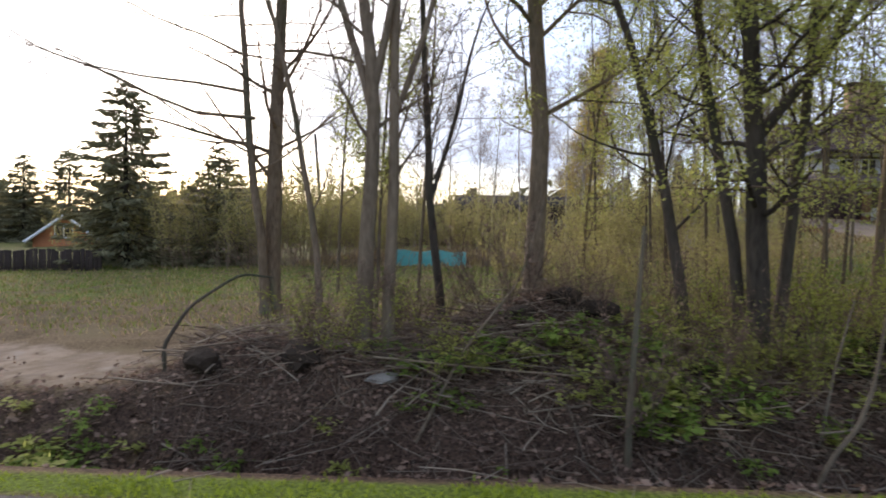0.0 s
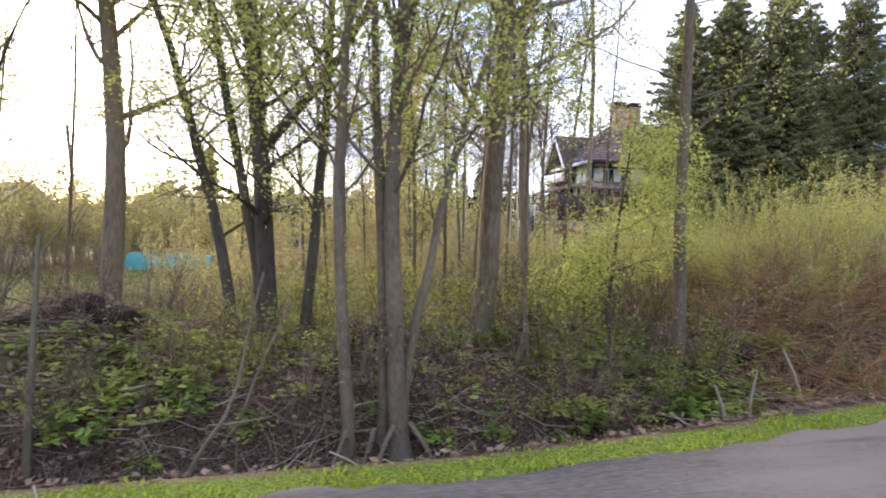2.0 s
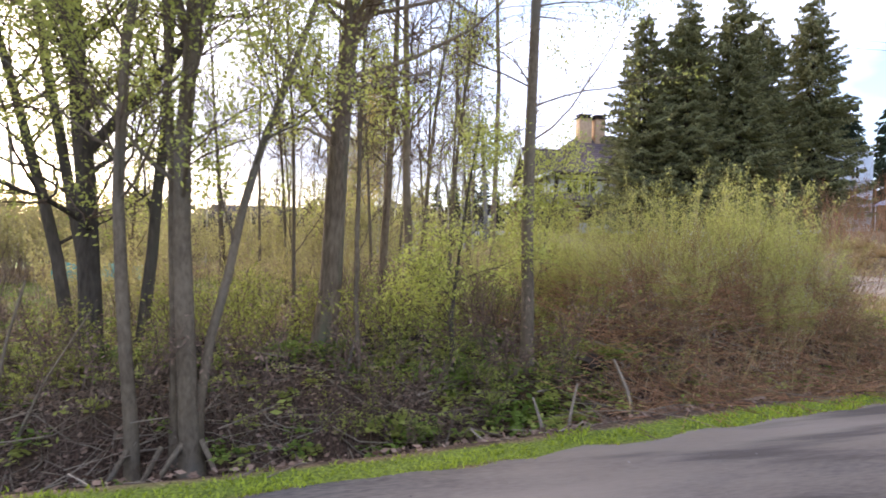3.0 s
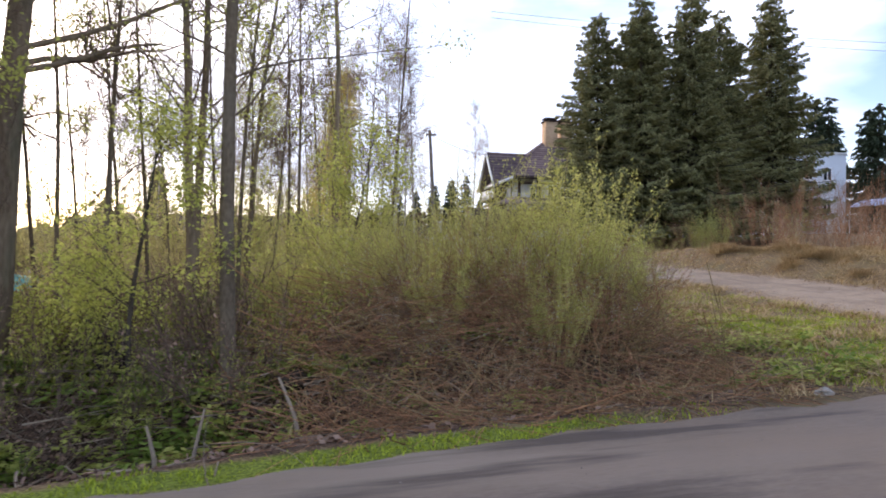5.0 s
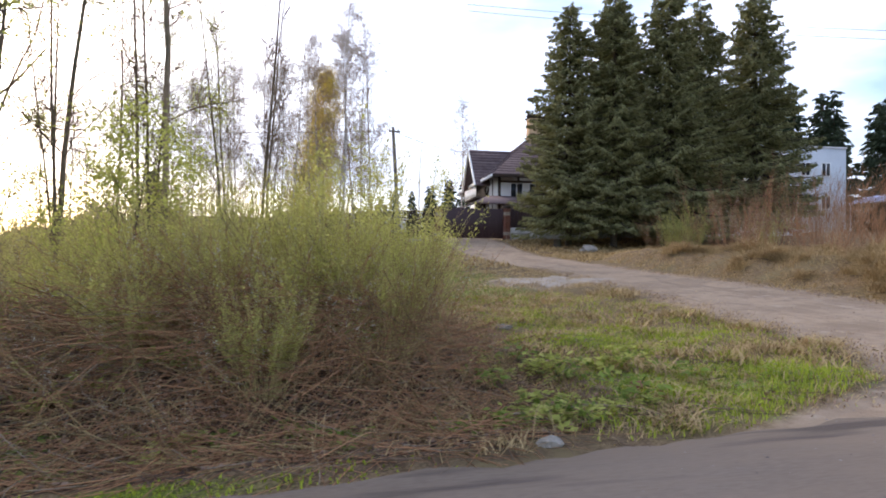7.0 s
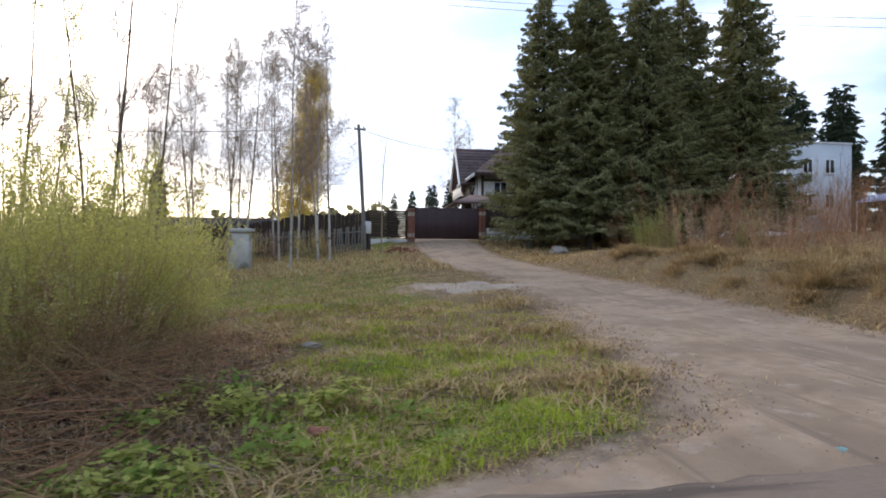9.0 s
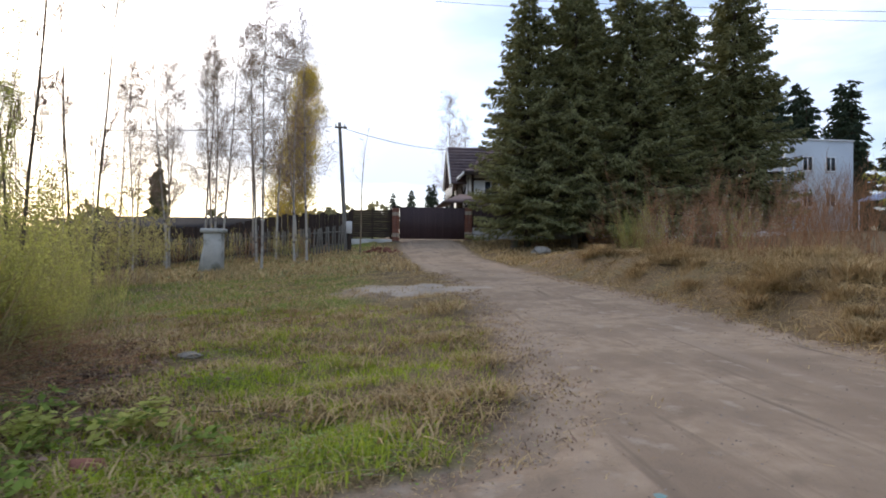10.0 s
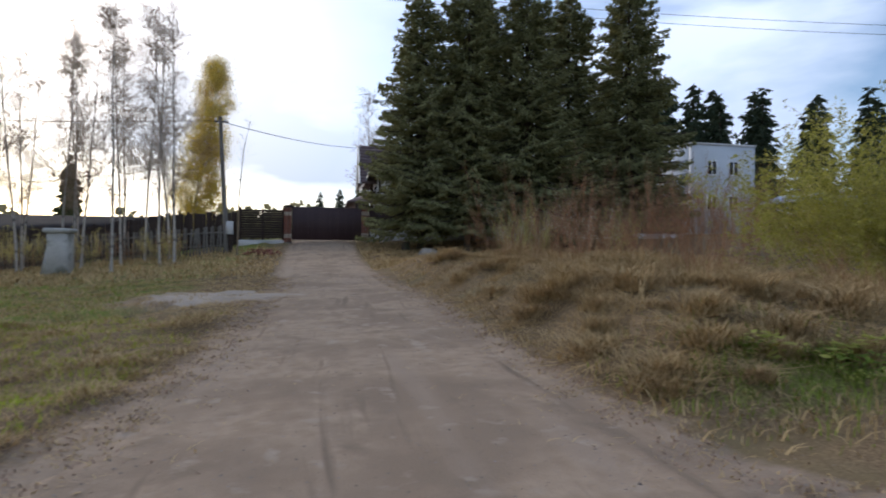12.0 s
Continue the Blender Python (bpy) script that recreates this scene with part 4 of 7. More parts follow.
for i, (x, y, s) in enumerate(((7.4, 10.2, 0.8), (8.5, 9.5, 0.9), (9.4, 9.9, 0.95), (10.3, 9.1, 1.12), (10.7, 9.8, 1.15), (9.0, 11.4, 0.95),
                               (11.0, 10.6, 0.65), (6.6, 11.6, 0.9), (9.4, 13.0, 0.95), (10.6, 12.8, 0.75))):
    put_shrub("willow_shrub", "dense willow shrub with slim upright yellow-green shoots", x, y, WILLOW[i % 2], "willow shrubs by the brushwood", s, i * 53)
for i, (x, y, s) in enumerate(((11.6, 8.5, 1.0), (10.9, 7.7, 0.95), (11.9, 9.2, 0.7))):
    put_shrub("willow_shrub", "fanned willow shrub beside the grassy corner", x, y, WILLOW_SPRAY, "willow shrubs by the brushwood", s, i * 80)
for i, (x, y, s) in enumerate(((11.5, 6.9, 0.65), (11.6, 7.5, 0.75), (11.2, 6.3, 0.5), (10.8, 7.2, 0.75), (10.0, 6.7, 0.7), (8.9, 7.3, 0.75), (9.6, 8.0, 0.9))):
    put_shrub("willow_shrub", "fanned bare willow shoots with orange-tan bark in the brushwood", x, y, WILLOW_FAN, "bare willow shoots", s, i * 59)
for i, (x, y, s) in enumerate(((8.0, 7.4, 0.55), (8.9, 6.6, 0.5), (9.6, 7.6, 0.65), (10.2, 6.3, 0.5), (10.4, 7.2, 0.7), (11.3, 6.9, 0.6), (8.6, 8.3, 0.75), (7.6, 8.6, 0.7), (11.6, 7.9, 0.65), (9.9, 8.5, 0.8))):
    put_shrub("willow_shrub", "fanned willow regrowth standing in the brushwood", x, y, WILLOW_SPRAY, "willow shrubs by the brushwood", s, i * 83)
for i, (x, y, s) in enumerate(((9.2, 7.0, 0.6), (10.9, 6.5, 0.5), (11.6, 7.3, 0.6), (8.3, 6.9, 0.5), (9.9, 6.2, 0.45), (10.4, 6.9, 0.65), (8.6, 6.1, 0.4), (9.5, 5.8, 0.35), (9.7, 7.4, 0.7))):
    put_shrub("catkin_willow", "low willow with silver catkins in the brushwood", x, y, CATKIN_BUSH, "catkin willows in the brushwood", s, i * 71)
for i in range(28):
    x, y = rng.uniform(-10, 15.0), rng.uniform(18, 27)
    if x > 12.0 - 0.2135 * (y - 1.57) or (abs(x + 4.0) < 1.7 and y < 24):
        continue
    put_shrub("thicket_shrub", "olive-green spring shrub in the scrub", x, y, THICKET[i % 2], "scrub shrubs", rng.uniform(0.75, 1.1) * (1.25 if x < 8 else 1.0), i * 47)
for i, (x, y, s) in enumerate(((-12.5, 22, 1.2), (-11, 23.5, 1.45), (-9, 22, 1.25), (-14, 26, 1.6), (-6, 23, 1.1), (-16.4, 24, 1.2), (-13.2, 24.4, 1.5), (-17.8, 26.5, 1.4), (-15.3, 22.6, 1.1), (-12.2, 27, 1.8), (-9.8, 26.5, 1.7), (-7.6, 25.5, 1.5), (-19.5, 24.5, 1.0))):
    put_shrub("thicket_shrub", "tall olive-green shrub at the field's end", x, y, THICKET[i % 2], "scrub shrubs", s, i * 31)
for i, (x, y, s) in enumerate(((0.3, 11.6, 0.62), (-0.4, 12.9, 0.7), (1.1, 10.4, 0.55), (3.0, 12.0, 0.6), (4.0, 13.4, 0.7))):
    put_shrub("thicket_shrub", "olive-green spring shrub behind the wood", x, y, THICKET[i % 2], "scrub shrubs", s, i * 61)
for i, (x, y, s) in enumerate(((28.2, 28.8, 1.0), (29.6, 29.4, 1.2), (34.0, 29.0, 1.1))):
    put_shrub("willow_shrub", "tall fanned willow shrub before the spruces", x, y, WILLOW_SPRAY, "willow shrubs before the spruces", s, i * 67)
for i, (x, y, s) in enumerate(((26.6, 22.7, 1.2), (28.3, 23.4, 1.4), (29.9, 22.2, 1.15), (31.8, 23.3, 1.5), (33.6, 22.0, 1.3), (35.4, 23.4, 1.4), (28.8, 19.5, 1.0), (31.0, 18.6, 1.2), (33.0, 19.6, 1.0),
                               (35.2, 20.0, 1.2), (37.5, 21.5, 1.2), (30.0, 25.6, 1.3), (34.0, 26.0, 1.3), (38.5, 25.0, 1.3), (41, 23.0, 1.3), (44, 38, 1.7), (46, 39.5, 1.9), (48.4, 40, 1.8), (41.5, 36.5, 1.6), (51, 40.5, 1.7), (26.8, 26.5, 0.9))):
    put_shrub("bare_willow", "bare red-brown willow shrub on the dry bank", x, y, WILLOW_BARE[i % 2], "bare willows on the bank", s, i * 41)
for i, (x, y, s) in enumerate(((25.6, 11.2, 0.32), (26.7, 12.3, 0.4), (27.6, 9.8, 0.35), (24.9, 14.9, 0.36), (28.4, 14.4, 0.5), (26.2, 14.0, 0.45), (28.8, 11.0, 0.45), (27.6, 16.2, 0.55), (14.1, 12.6, 0.2), (14.7, 11.9, 0.18))):
    put_shrub("bare_shrub", "small bare brown shrub among dry grass", x, y, WILLOW_BARE[i % 2], "small bare shrubs", s, i * 41)
for i, (x, y, s) in enumerate(((24.9, 18.2, 0.7), (26.2, 17.0, 0.85), (27.4, 18.4, 0.9), (25.6, 20.4, 0.9))):
    put_shrub("catkin_willow", "willow shrub with silver catkins on the dry bank", x, y, CATKIN_BUSH, "catkin willows on the bank", s, i * 71)
for i, (x, y, s) in enumerate(((30.6, 12.7, 1.1), (31.8, 13.1, 1.3), (33.0, 12.1, 1.3), (32.2, 11.3, 1.05))):
    put_shrub("leafy_bush", "bright yellow-green leafy bush beside the road", x, y, YELLOW_BUSH, "leafy bushes", s, i * 71)


# ---- spruces
def spruce_meshes(seed, height, reach, whorls, per_branch, spray, first=0.06, gap=0.0):
    r = np.random.default_rng(seed)
    trunk = Geo().tube([(0, 0, height * f - 0.2) for f in np.linspace(0, 1, 8)], np.linspace(1, 0.05, 8) * height * 0.014 + 0.01, 8)
    base, tip, rad = [], [], []
    for f in np.linspace(first, 0.985, whorls):
        n = r.integers(4, 7) if f < 0.9 else 4
        a0 = r.uniform(0, 6.28)
        side = reach * (1 - f) ** 0.62 * min(1.0, 0.75 + f * 1.5) * (1 + 0.08 * math.sin(f * 23 + seed)) + 0.15
        for j in range(n):
            a = a0 + 6.283 * j / n + r.normal() * 0.25
            ln = side * (r.uniform(0.62, 1.12) + (0.22 if r.uniform() < 0.12 else 0.0))
            z = height * f + r.normal() * 0.2
            base.append((0, 0, z))
            tip.append((ln * math.cos(a), ln * math.sin(a), z - ln * r.uniform(0.15, 0.45) * (1 - 0.9 * f)))
            rad.append(0.006 + 0.012 * ln)
    base, tip, rad = np.array(base), np.array(tip), np.array(rad)
    k = np.linspace(0, 1, 5)[None, :, None]
    ln = np.linalg.norm(tip - base, axis=1)
    sag = -0.22 * ln[:, None, None] * np.array([0, 0, 1.0]) * (k * (1 - k)) * 2
    lines = base[:, None] + (tip - base)[:, None] * k + sag
    limbs = Geo().tubes(lines, rad[:, None] * np.linspace(1, 0.3, 5), 3)
    count = np.maximum(3, (per_branch * ln / reach * 1.6)).astype(int)
    who = np.repeat(np.arange(len(base)), count)
    t = r.uniform(0.12, 1.0, len(who)) ** 0.8
    out = (tip - base)[who]
    flat = out / np.linalg.norm(out, axis=1, keepdims=True)
    side = np.cross(flat, [0, 0, 1.0])
    fan = (1.05 - t) * ln[who] * 0.42 + 0.05
    p = base[who] + out * t[:, None] + np.array([0, 0, -1.0]) * (0.44 * ln[who] * t * (1 - t))[:, None]
    off = r.uniform(-1, 1, len(who))
    p = p + side * (off * fan)[:, None]
    p[:, 2] -= np.abs(off) * fan * 0.35 + r.uniform(0, 0.14, len(who))
    d = flat * 0.8 + side * (off * 0.9)[:, None] + r.normal(size=p.shape) * 0.22
    d[:, 2] -= r.uniform(0.1, 0.9, len(who))
    d /= np.linalg.norm(d, axis=1, keepdims=True)
    s = spray * r.uniform(0.6, 1.3, (len(p), 1))
    w = np.cross(d, np.array([0, 0, 1.0])) + r.normal(size=p.shape) * 0.35
    w /= np.linalg.norm(w, axis=1, keepdims=True)
    needles = Geo().leaves(p, d * s, w * s * 0.26)
    needles.leaves(p - np.array([0, 0, 0.04]), d * s * 0.9, np.cross(d, w) * s * 0.26)
    return trunk, limbs, needles


def spruce_kind(seed, height, reach, whorls, per, spray, needle=None, first=0.06):
    t, l, n = spruce_meshes(seed, height, reach, whorls, per, spray, first)
    return (("trunk", t.mesh("trunk", BARK_DARK, True)), ("branching", l.mesh("branching", BARK_DARK)), ("crown", n.mesh("crown", needle or NEEDLE)))


def put_conifer(name, label, x, y, kind, scale=(1, 1, 1), group="", turn=0, sink=0.0):
    t = thing(name, label, "spruce tree", x, y, on_ground(x, y) - sink, turn, group)
    t.scale = scale
    for key, me in kind:
        ob = part(key, me, None, t)
        if key != "trunk":
            ob["kind"] = "stuff"
    return t


SPRUCE = [spruce_kind(70 + i, 15.0, 3.9, 104, 96, 0.125, first=0.13) for i in range(2)]
FAR_SPRUCE = [spruce_kind(75 + i, 14.0, 2.8, 34, 16, 0.42, NEEDLE_FAR) for i in range(2)]
BIG = "tall dark green spruce with drooping branches beside the track"
for i, (x, y, sx, sz) in enumerate(((24.6, 34.6, 1.0, 1.02), (27.1, 33.6, 1.0, 1.1), (30.4, 33.2, 1.05, 1.13), (33.4, 34.4, 1.0, 1.06), (37.3, 34.3, 1.08, 1.16), (28.8, 36.4, 1.0, 1.05))):
    put_conifer("spruce", BIG, x, y, SPRUCE[i % 2], (sx, sx, sz), "tall spruces beside the track", i * 61)
for i, (x, y, s) in enumerate(((56, 62, 0.95), (60, 66, 1.05), (64.5, 62, 0.9), (68, 68, 1.05), (72, 64, 1.0), (76, 70, 1.1), (52, 66, 1.0), (80, 64, 1.0), (47, 70, 0.95), (85, 70, 1.05), (90, 66, 1.1), (58.5, 58, 0.7),
                               (66, 57, 0.65), (96, 70, 1.1), (103, 72, 1.1), (70, 75, 1.2), (62, 76, 1.2))):
    s *= 1.3
    put_conifer("spruce", "distant dark spruce at the forest edge", x, y, FAR_SPRUCE[i % 2], (s, s, s), "forest edge spruces", i * 57)

# ---- birch grove, thuja and the left-hand conifers
def birch_kind(seed, height, radius, leaf, leaves, leaf_size, limb_len=1.7):
    m = tree_meshes(seed, height, radius, (0.015, 0), 54, limb_len, 0.22, 8, 3, leaves, leaf_size, thinnest=0.0075, limb_angle=38, up=0.035, jitter=0.1, hang=0.03, wander=0.02, limb_r=0.3, twig_len=0.36)
    mats = {"trunk": BARK_BIRCH, "limbs": TWIG_BIRCH, "twigs": TWIG_BIRCH, "fine_twigs": TWIG_BIRCH, "leaves": leaf}
    return {k: g.mesh(k, mats[k], k == "trunk") for k, g in m.items() if k != "lines"}


BIRCH = [birch_kind(80 + i, 12.5, 0.062, LEAF_PINK, 1, 0.018, 1.9 + 0.2 * i) for i in range(3)]
for i, (x, y, s) in enumerate(((10.7, 28.2, 1.0), (12.25, 31.7, 1.08), (11.7, 31.4, 0.95), (9.5, 33.0, 1.0), (7.73, 33.0, 1.0), (7.3, 33.1, 0.92), (6.88, 32.9, 1.0), (5.05, 32.8, 0.98),
                               (4.88, 33.6, 0.9), (3.2, 33.2, 0.9), (2.4, 33.4, 0.9), (1.1, 33.5, 0.8), (-0.2, 33.3, 0.85), (-1.95, 34, 0.85), (-2.7, 33.5, 0.8), (10.4, 33.5, 1.02), (11.4, 34.2, 1.04),
                               (8.7, 36, 1.0), (6.2, 36.5, 1.0), (3.7, 36.2, 0.95), (1.5, 38, 0.95), (-4.5, 36, 0.85), (-7, 38, 0.9), (-9.5, 37, 0.85))):
    t = put_tree("birch", "slender pale birch with bare reddish twigs", x, y, BIRCH[i % 3], BARK_BIRCH, TWIG_BIRCH, LEAF_PINK, "birch grove", turn=i * 77)
    t.scale = (s, s, s)
for i, (x, y, s) in enumerate(((23.2, 62, 1.25), (25.6, 63, 1.05))):
    t = put_tree("birch", "tall bare birch behind the timbered house", x, y, BIRCH[2 - i], BARK_BIRCH, TWIG_BIRCH, LEAF_PINK, "birches behind the house", turn=i * 77)
    t.scale = (s, s, s)
yellow = tree_meshes(90, 9.8, 0.07, (0.01, 0), 100, 1.6, 0.08, 8, 2, 9, 0.036, limb_angle=46, up=0.05, jitter=0.2)
put_tree("willow_tree", "narrow upright tree with yellow-green spring foliage", 6.3, 59.5, yellow, BARK_BIRCH, TWIG_BIRCH, LEAF_YELLOW).scale = (1.85, 1.85, 1.85)
put_tree("tree", "thin bare sapling beside the power pole", 14.9, 32.8, tree_meshes(91, 7.5, 0.05, (0.05, 0), 10, 1.3, 0.4, 4, 0, 0, limb_angle=35), BARK_GREY, TWIG, LEAF_SPRING)
for i in range(15):
    put_shrub("thicket_shrub", "olive-green shrub along the garden fence", -4 + i * 1.15, 36.6 - i * 0.2 - (i * 7 % 3) * 0.5, (WILLOW_BARE[0], THICKET[0], WILLOW_BARE[1])[i % 3], "scrub shrubs", 0.5 + 0.08 * (i * 5 % 4), i * 47)
THUJA = spruce_kind(78, 6.0, 0.95, 40, 40, 0.16, THUJA_LEAF, first=0.03)
put_conifer("spruce", "narrow green conifer beyond the gardens", -20.5, 101, THUJA, (2.5, 2.5, 2.6))
DARK = "spreading spruce beside the garden fence, its needles paled by painted haze"
# needles lightened to grey-green: the sun's haze is put into their colour
NEEDLE_HAZED = shade("hazed_spruce_needle", (0.1, 0.105, 0.06), (0.32, 0.29, 0.16), 0.85, 0.6, 6, 0.0, spread="island", leaf=0.3)
GARDEN_SPRUCE = [spruce_kind(175 + i, 14.0, 3.4, 40, 34, 0.24, NEEDLE_HAZED) for i in range(2)]
for i, (x, y, sx, sz) in enumerate(((-16.6, 22.0, 0.8, 0.54), (-13.4, 23.5, 0.7, 0.36), (-19.2, 25.5, 0.7, 0.36), (-46, 50, 1.0, 0.6), (-43, 52, 1.1, 0.65), (-39, 56, 1.1, 0.5), (-50, 48, 1.0, 0.5))):
    put_conifer("spruce", DARK, x, y, GARDEN_SPRUCE[i % 2], (sx, sx, sz), "spruces by the gardens", i * 57)


# ---------------------------------------------------------------- far woods
def far_wood():
    r = np.random.default_rng(9)
    g = Geo()
    n = 26000
    a = r.uniform(-1.25, 0.1, n)
    dist = r.uniform(75, 130, n)
    x, y = dist * np.sin(a) + 8, dist * np.cos(a)
    top = 4.5 + 2.0 * waves(a * 40, a * 3, 7.0, 1.0) + 1.2 * waves(a * 160, a, 5.0, 2.0)
    z = ground(x, y) + r.uniform(0, 1, n) ** 0.7 * np.maximum(top, 1.5)
    p = np.stack([x, y, z], 1)
    d = unit(r, n)
    s = r.uniform(0.3, 0.8, (n, 1))
    g.leaves(p, d * s, sideways(d, r) * s * 0.7)
    single("far_wood", g, LEAF_FAR, "low olive and brown woodland along the horizon", "woodland", kind="stuff")


LEAF_FAR = shade("far_foliage", (0.12, 0.115, 0.06), (0.28, 0.25, 0.13), 0.85, 0.05, 2, 0.0, spread="island", leaf=0.5)
far_wood()


def far_conifers():
    for i in range(16):
        x = 18 + i * 2.1 + (i * 37 % 5) * 0.4
        y = 88 + (i * 53 % 17)
        s = 0.5 + 0.05 * (i * 29 % 7)
        put_conifer("spruce", "distant spruce on the skyline", x, y, FAR_SPRUCE[i % 2], (s, s, s), "skyline spruces", i * 57)


far_conifers()

# ---------------------------------------------------------------- gate, fence, pole
GATE_Y, GATE_X0, GATE_X1 = 38.6, 17.0, 21.7


def pillar(x, y, label):
    z = on_ground(x, y)
    t = thing("gate_pillar", label, "brick pillar", x, y, z, group="gate pillars")
    part("core", Geo().box(-0.2, -0.2, -0.1, 0.2, 0.2, 2.12), MORTAR, t)
    part("cap", Geo().box(-0.29, -0.29, 2.12, 0.29, 0.29, 2.2, 0.02).box(-0.2, -0.2, 2.19, 0.2, 0.2, 2.27, 0.03), TIMBER_DARK, t, "dark cap")
    dark = Geo().box(-0.105, -0.02, -0.034, 0.105, 0.02, 0.034).mesh("brick", BRICK)
    pale = Geo().box(-0.105, -0.02, -0.034, 0.105, 0.02, 0.034).mesh("brick", BRICK_PALE)
    for row in range(26):
        me = pale if row in (3, 4, 5, 20, 21, 22) else dark
        zz = 0.05 + row * 0.08
        for j in (-1, 1):
            for turn, px, py in ((0, j * 0.112 + (0.0 if row % 2 else 0.0), -0.205), (90, -0.205, j * 0.112)):
                ob = part("brick", me, None, t)
                ob.matrix_basis = pose(px, py, zz, 0, 0, turn)
    return t


pillar(GATE_X0, GATE_Y, "red brick gate pillar with pale bands and dark cap")
pillar(GATE_X1, GATE_Y, "red brick gate pillar with pale bands and dark cap")


def gate():
    z = on_ground(19.3, GATE_Y) + 0.06
    t = thing("gate", "wide dark brown sheet-metal gate, closed", "gate", 0, GATE_Y, z)
    a, b = GATE_X0 + 0.24, GATE_X1 - 0.24
    n = 38
    w = (b - a) / n
    rib = Geo().box(-0.004, -0.012, 0.05, w + 0.004, 0.012, 2.02, 0.005).mesh("panel", GATE_METAL)
    for i in range(n):
        part("panel", rib, None, t).matrix_basis = pose(a + i * w, -0.03 + 0.012 * (i % 2), 0)
    frame_geo = Geo().box(a, 0.0, 2.0, b, 0.06, 2.06, 0.006).box(a, 0.0, 0.03, b, 0.06, 0.09, 0.006).box(a, 0.0, 0.03, a + 0.06, 0.06, 2.06, 0.006).box(b - 0.06, 0, 0.03, b, 0.06, 2.06, 0.006)
    part("gate_frame", frame_geo, GATE_METAL, t)


gate()


def metal_fence(x0, x1, label):
    """A run of ribbed sheets between posts on a low plinth."""
    t = thing("fence", label, "fence", 0, GATE_Y + 0.1, 0, group="fences beside the gate")
    n = int((x1 - x0) / 0.25)
    rib = Geo().box(-0.004, -0.012, 0.25, 0.254, 0.012, 2.05, 0.005).mesh("panel", GATE_METAL)
    for i in range(n):
        x = x0 + i * 0.25
        part("panel", rib, None, t).matrix_basis = pose(x, 0.014 * (i % 2), on_ground(x, GATE_Y))
    for x in np.arange(x0, x1 + 0.1, 2.5):
        part("post", Geo().box(x - 0.05, 0.02, on_ground(x, GATE_Y) - 0.1, x + 0.05, 0.12, on_ground(x, GATE_Y) + 2.1, 0.01), GATE_METAL, t)
    part("plinth", Geo().box(x0, -0.12, on_ground(x0, GATE_Y) - 0.4, x1, 0.14, max(on_ground(x0, GATE_Y), on_ground(x1, GATE_Y)) + 0.22, 0.02), CONCRETE, t, "low pale concrete plinth")


metal_fence(GATE_X1 + 0.3, 44.0, "dark brown sheet-metal fence on a concrete plinth")


def stacked_fence():
    """The run beside the gate is of rough dark boards laid level."""
    t = thing("board_fence", "rough dark fence of level boards on a concrete plinth", "fence", 0, GATE_Y + 0.1, 0)
    r = np.random.default_rng(3)
    z0 = on_ground(15.4, GATE_Y)
    for i in range(12):
        z = z0 + 0.28 + i * 0.145
        for a, b in ((14.2, 15.5), (15.5, 16.75)):
            part("board", Geo().box(a, -0.03 + r.uniform(-0.02, 0.02), z, b - 0.02, 0.0, z + 0.135 - r.uniform(0, 0.02), 0.006), TIMBER_DARK, t)
    for x in (14.2, 15.5, 16.7):
        part("post", Geo().box(x - 0.06, 0.0, z0 - 0.1, x + 0.06, 0.1, z0 + 2.15, 0.01), TIMBER_DARK, t)
    part("plinth", Geo().box(14.1, -0.1, z0 - 0.4, 16.75, 0.12, z0 + 0.15, 0.02), CONCRETE, t, "low pale concrete plinth")


stacked_fence()


def power_pole():
    x, y = 14.05, 35.1
    z = on_ground(x, y)
    t = thing("power_pole", "leaning weathered wooden power pole", "utility pole", x, y, z)
    part("pole", Geo().tube([(-0.06 * f, 0.02 * f, f) for f in np.linspace(-0.3, 7.4, 9)], np.linspace(0.14, 0.09, 9), 10), TIMBER_GREY, t, smooth_faces=True)
    part("stub", Geo().tube([(0.2, -0.1, -0.3), (0.19, -0.1, 0.8), (0.18, -0.1, 1.2)], 0.12, 8), TIMBER_DARK, t, "short dark bracing stub", True)
    part("meter_box", Geo().box(0.0, -0.28, 1.0, 0.34, -0.12, 1.7, 0.02), CONCRETE, t, "pale meter box")
    arm = part("crossarm", Geo().box(-0.7, -0.05, 7.05, 0.0, 0.05, 7.15, 0.01), TIMBER_GREY, t)
    for dx in (-0.64, -0.14):
        part("insulator", Geo().tube([(dx, 0, 7.14), (dx, 0, 7.2), (dx, 0, 7.28), (dx, 0, 7.32)], [0.03, 0.05, 0.04, 0.02], 8), WHITE_PAINT, arm)


power_pole()


def far_pole():
    x, y = -11.85, 33.4
    t = thing("utility_pole", "thin leaning grey pole with a pale box in the gardens", "utility pole", x, y, on_ground(x, y))
    part("pole", Geo().tube([(-0.09 * f, 0, f) for f in np.linspace(-0.3, 7.0, 8)], np.linspace(0.12, 0.08, 8), 8), TIMBER_GREY, t, smooth_faces=True)
    part("box", Geo().box(-0.3, -0.3, 0.5, 0.2, -0.1, 1.15, 0.02), CONCRETE, t, "pale box")


far_pole()


def cable(a, b, sag, r, label):
    k = np.linspace(0, 1, 17)[:, None]
    p = np.array(a) * (1 - k) + np.array(b) * k - np.array([0, 0, 1.0]) * sag * 4 * k * (1 - k)
    single("cable", Geo().tube(p, r, 5), CABLE, label, "cable", "overhead cables")


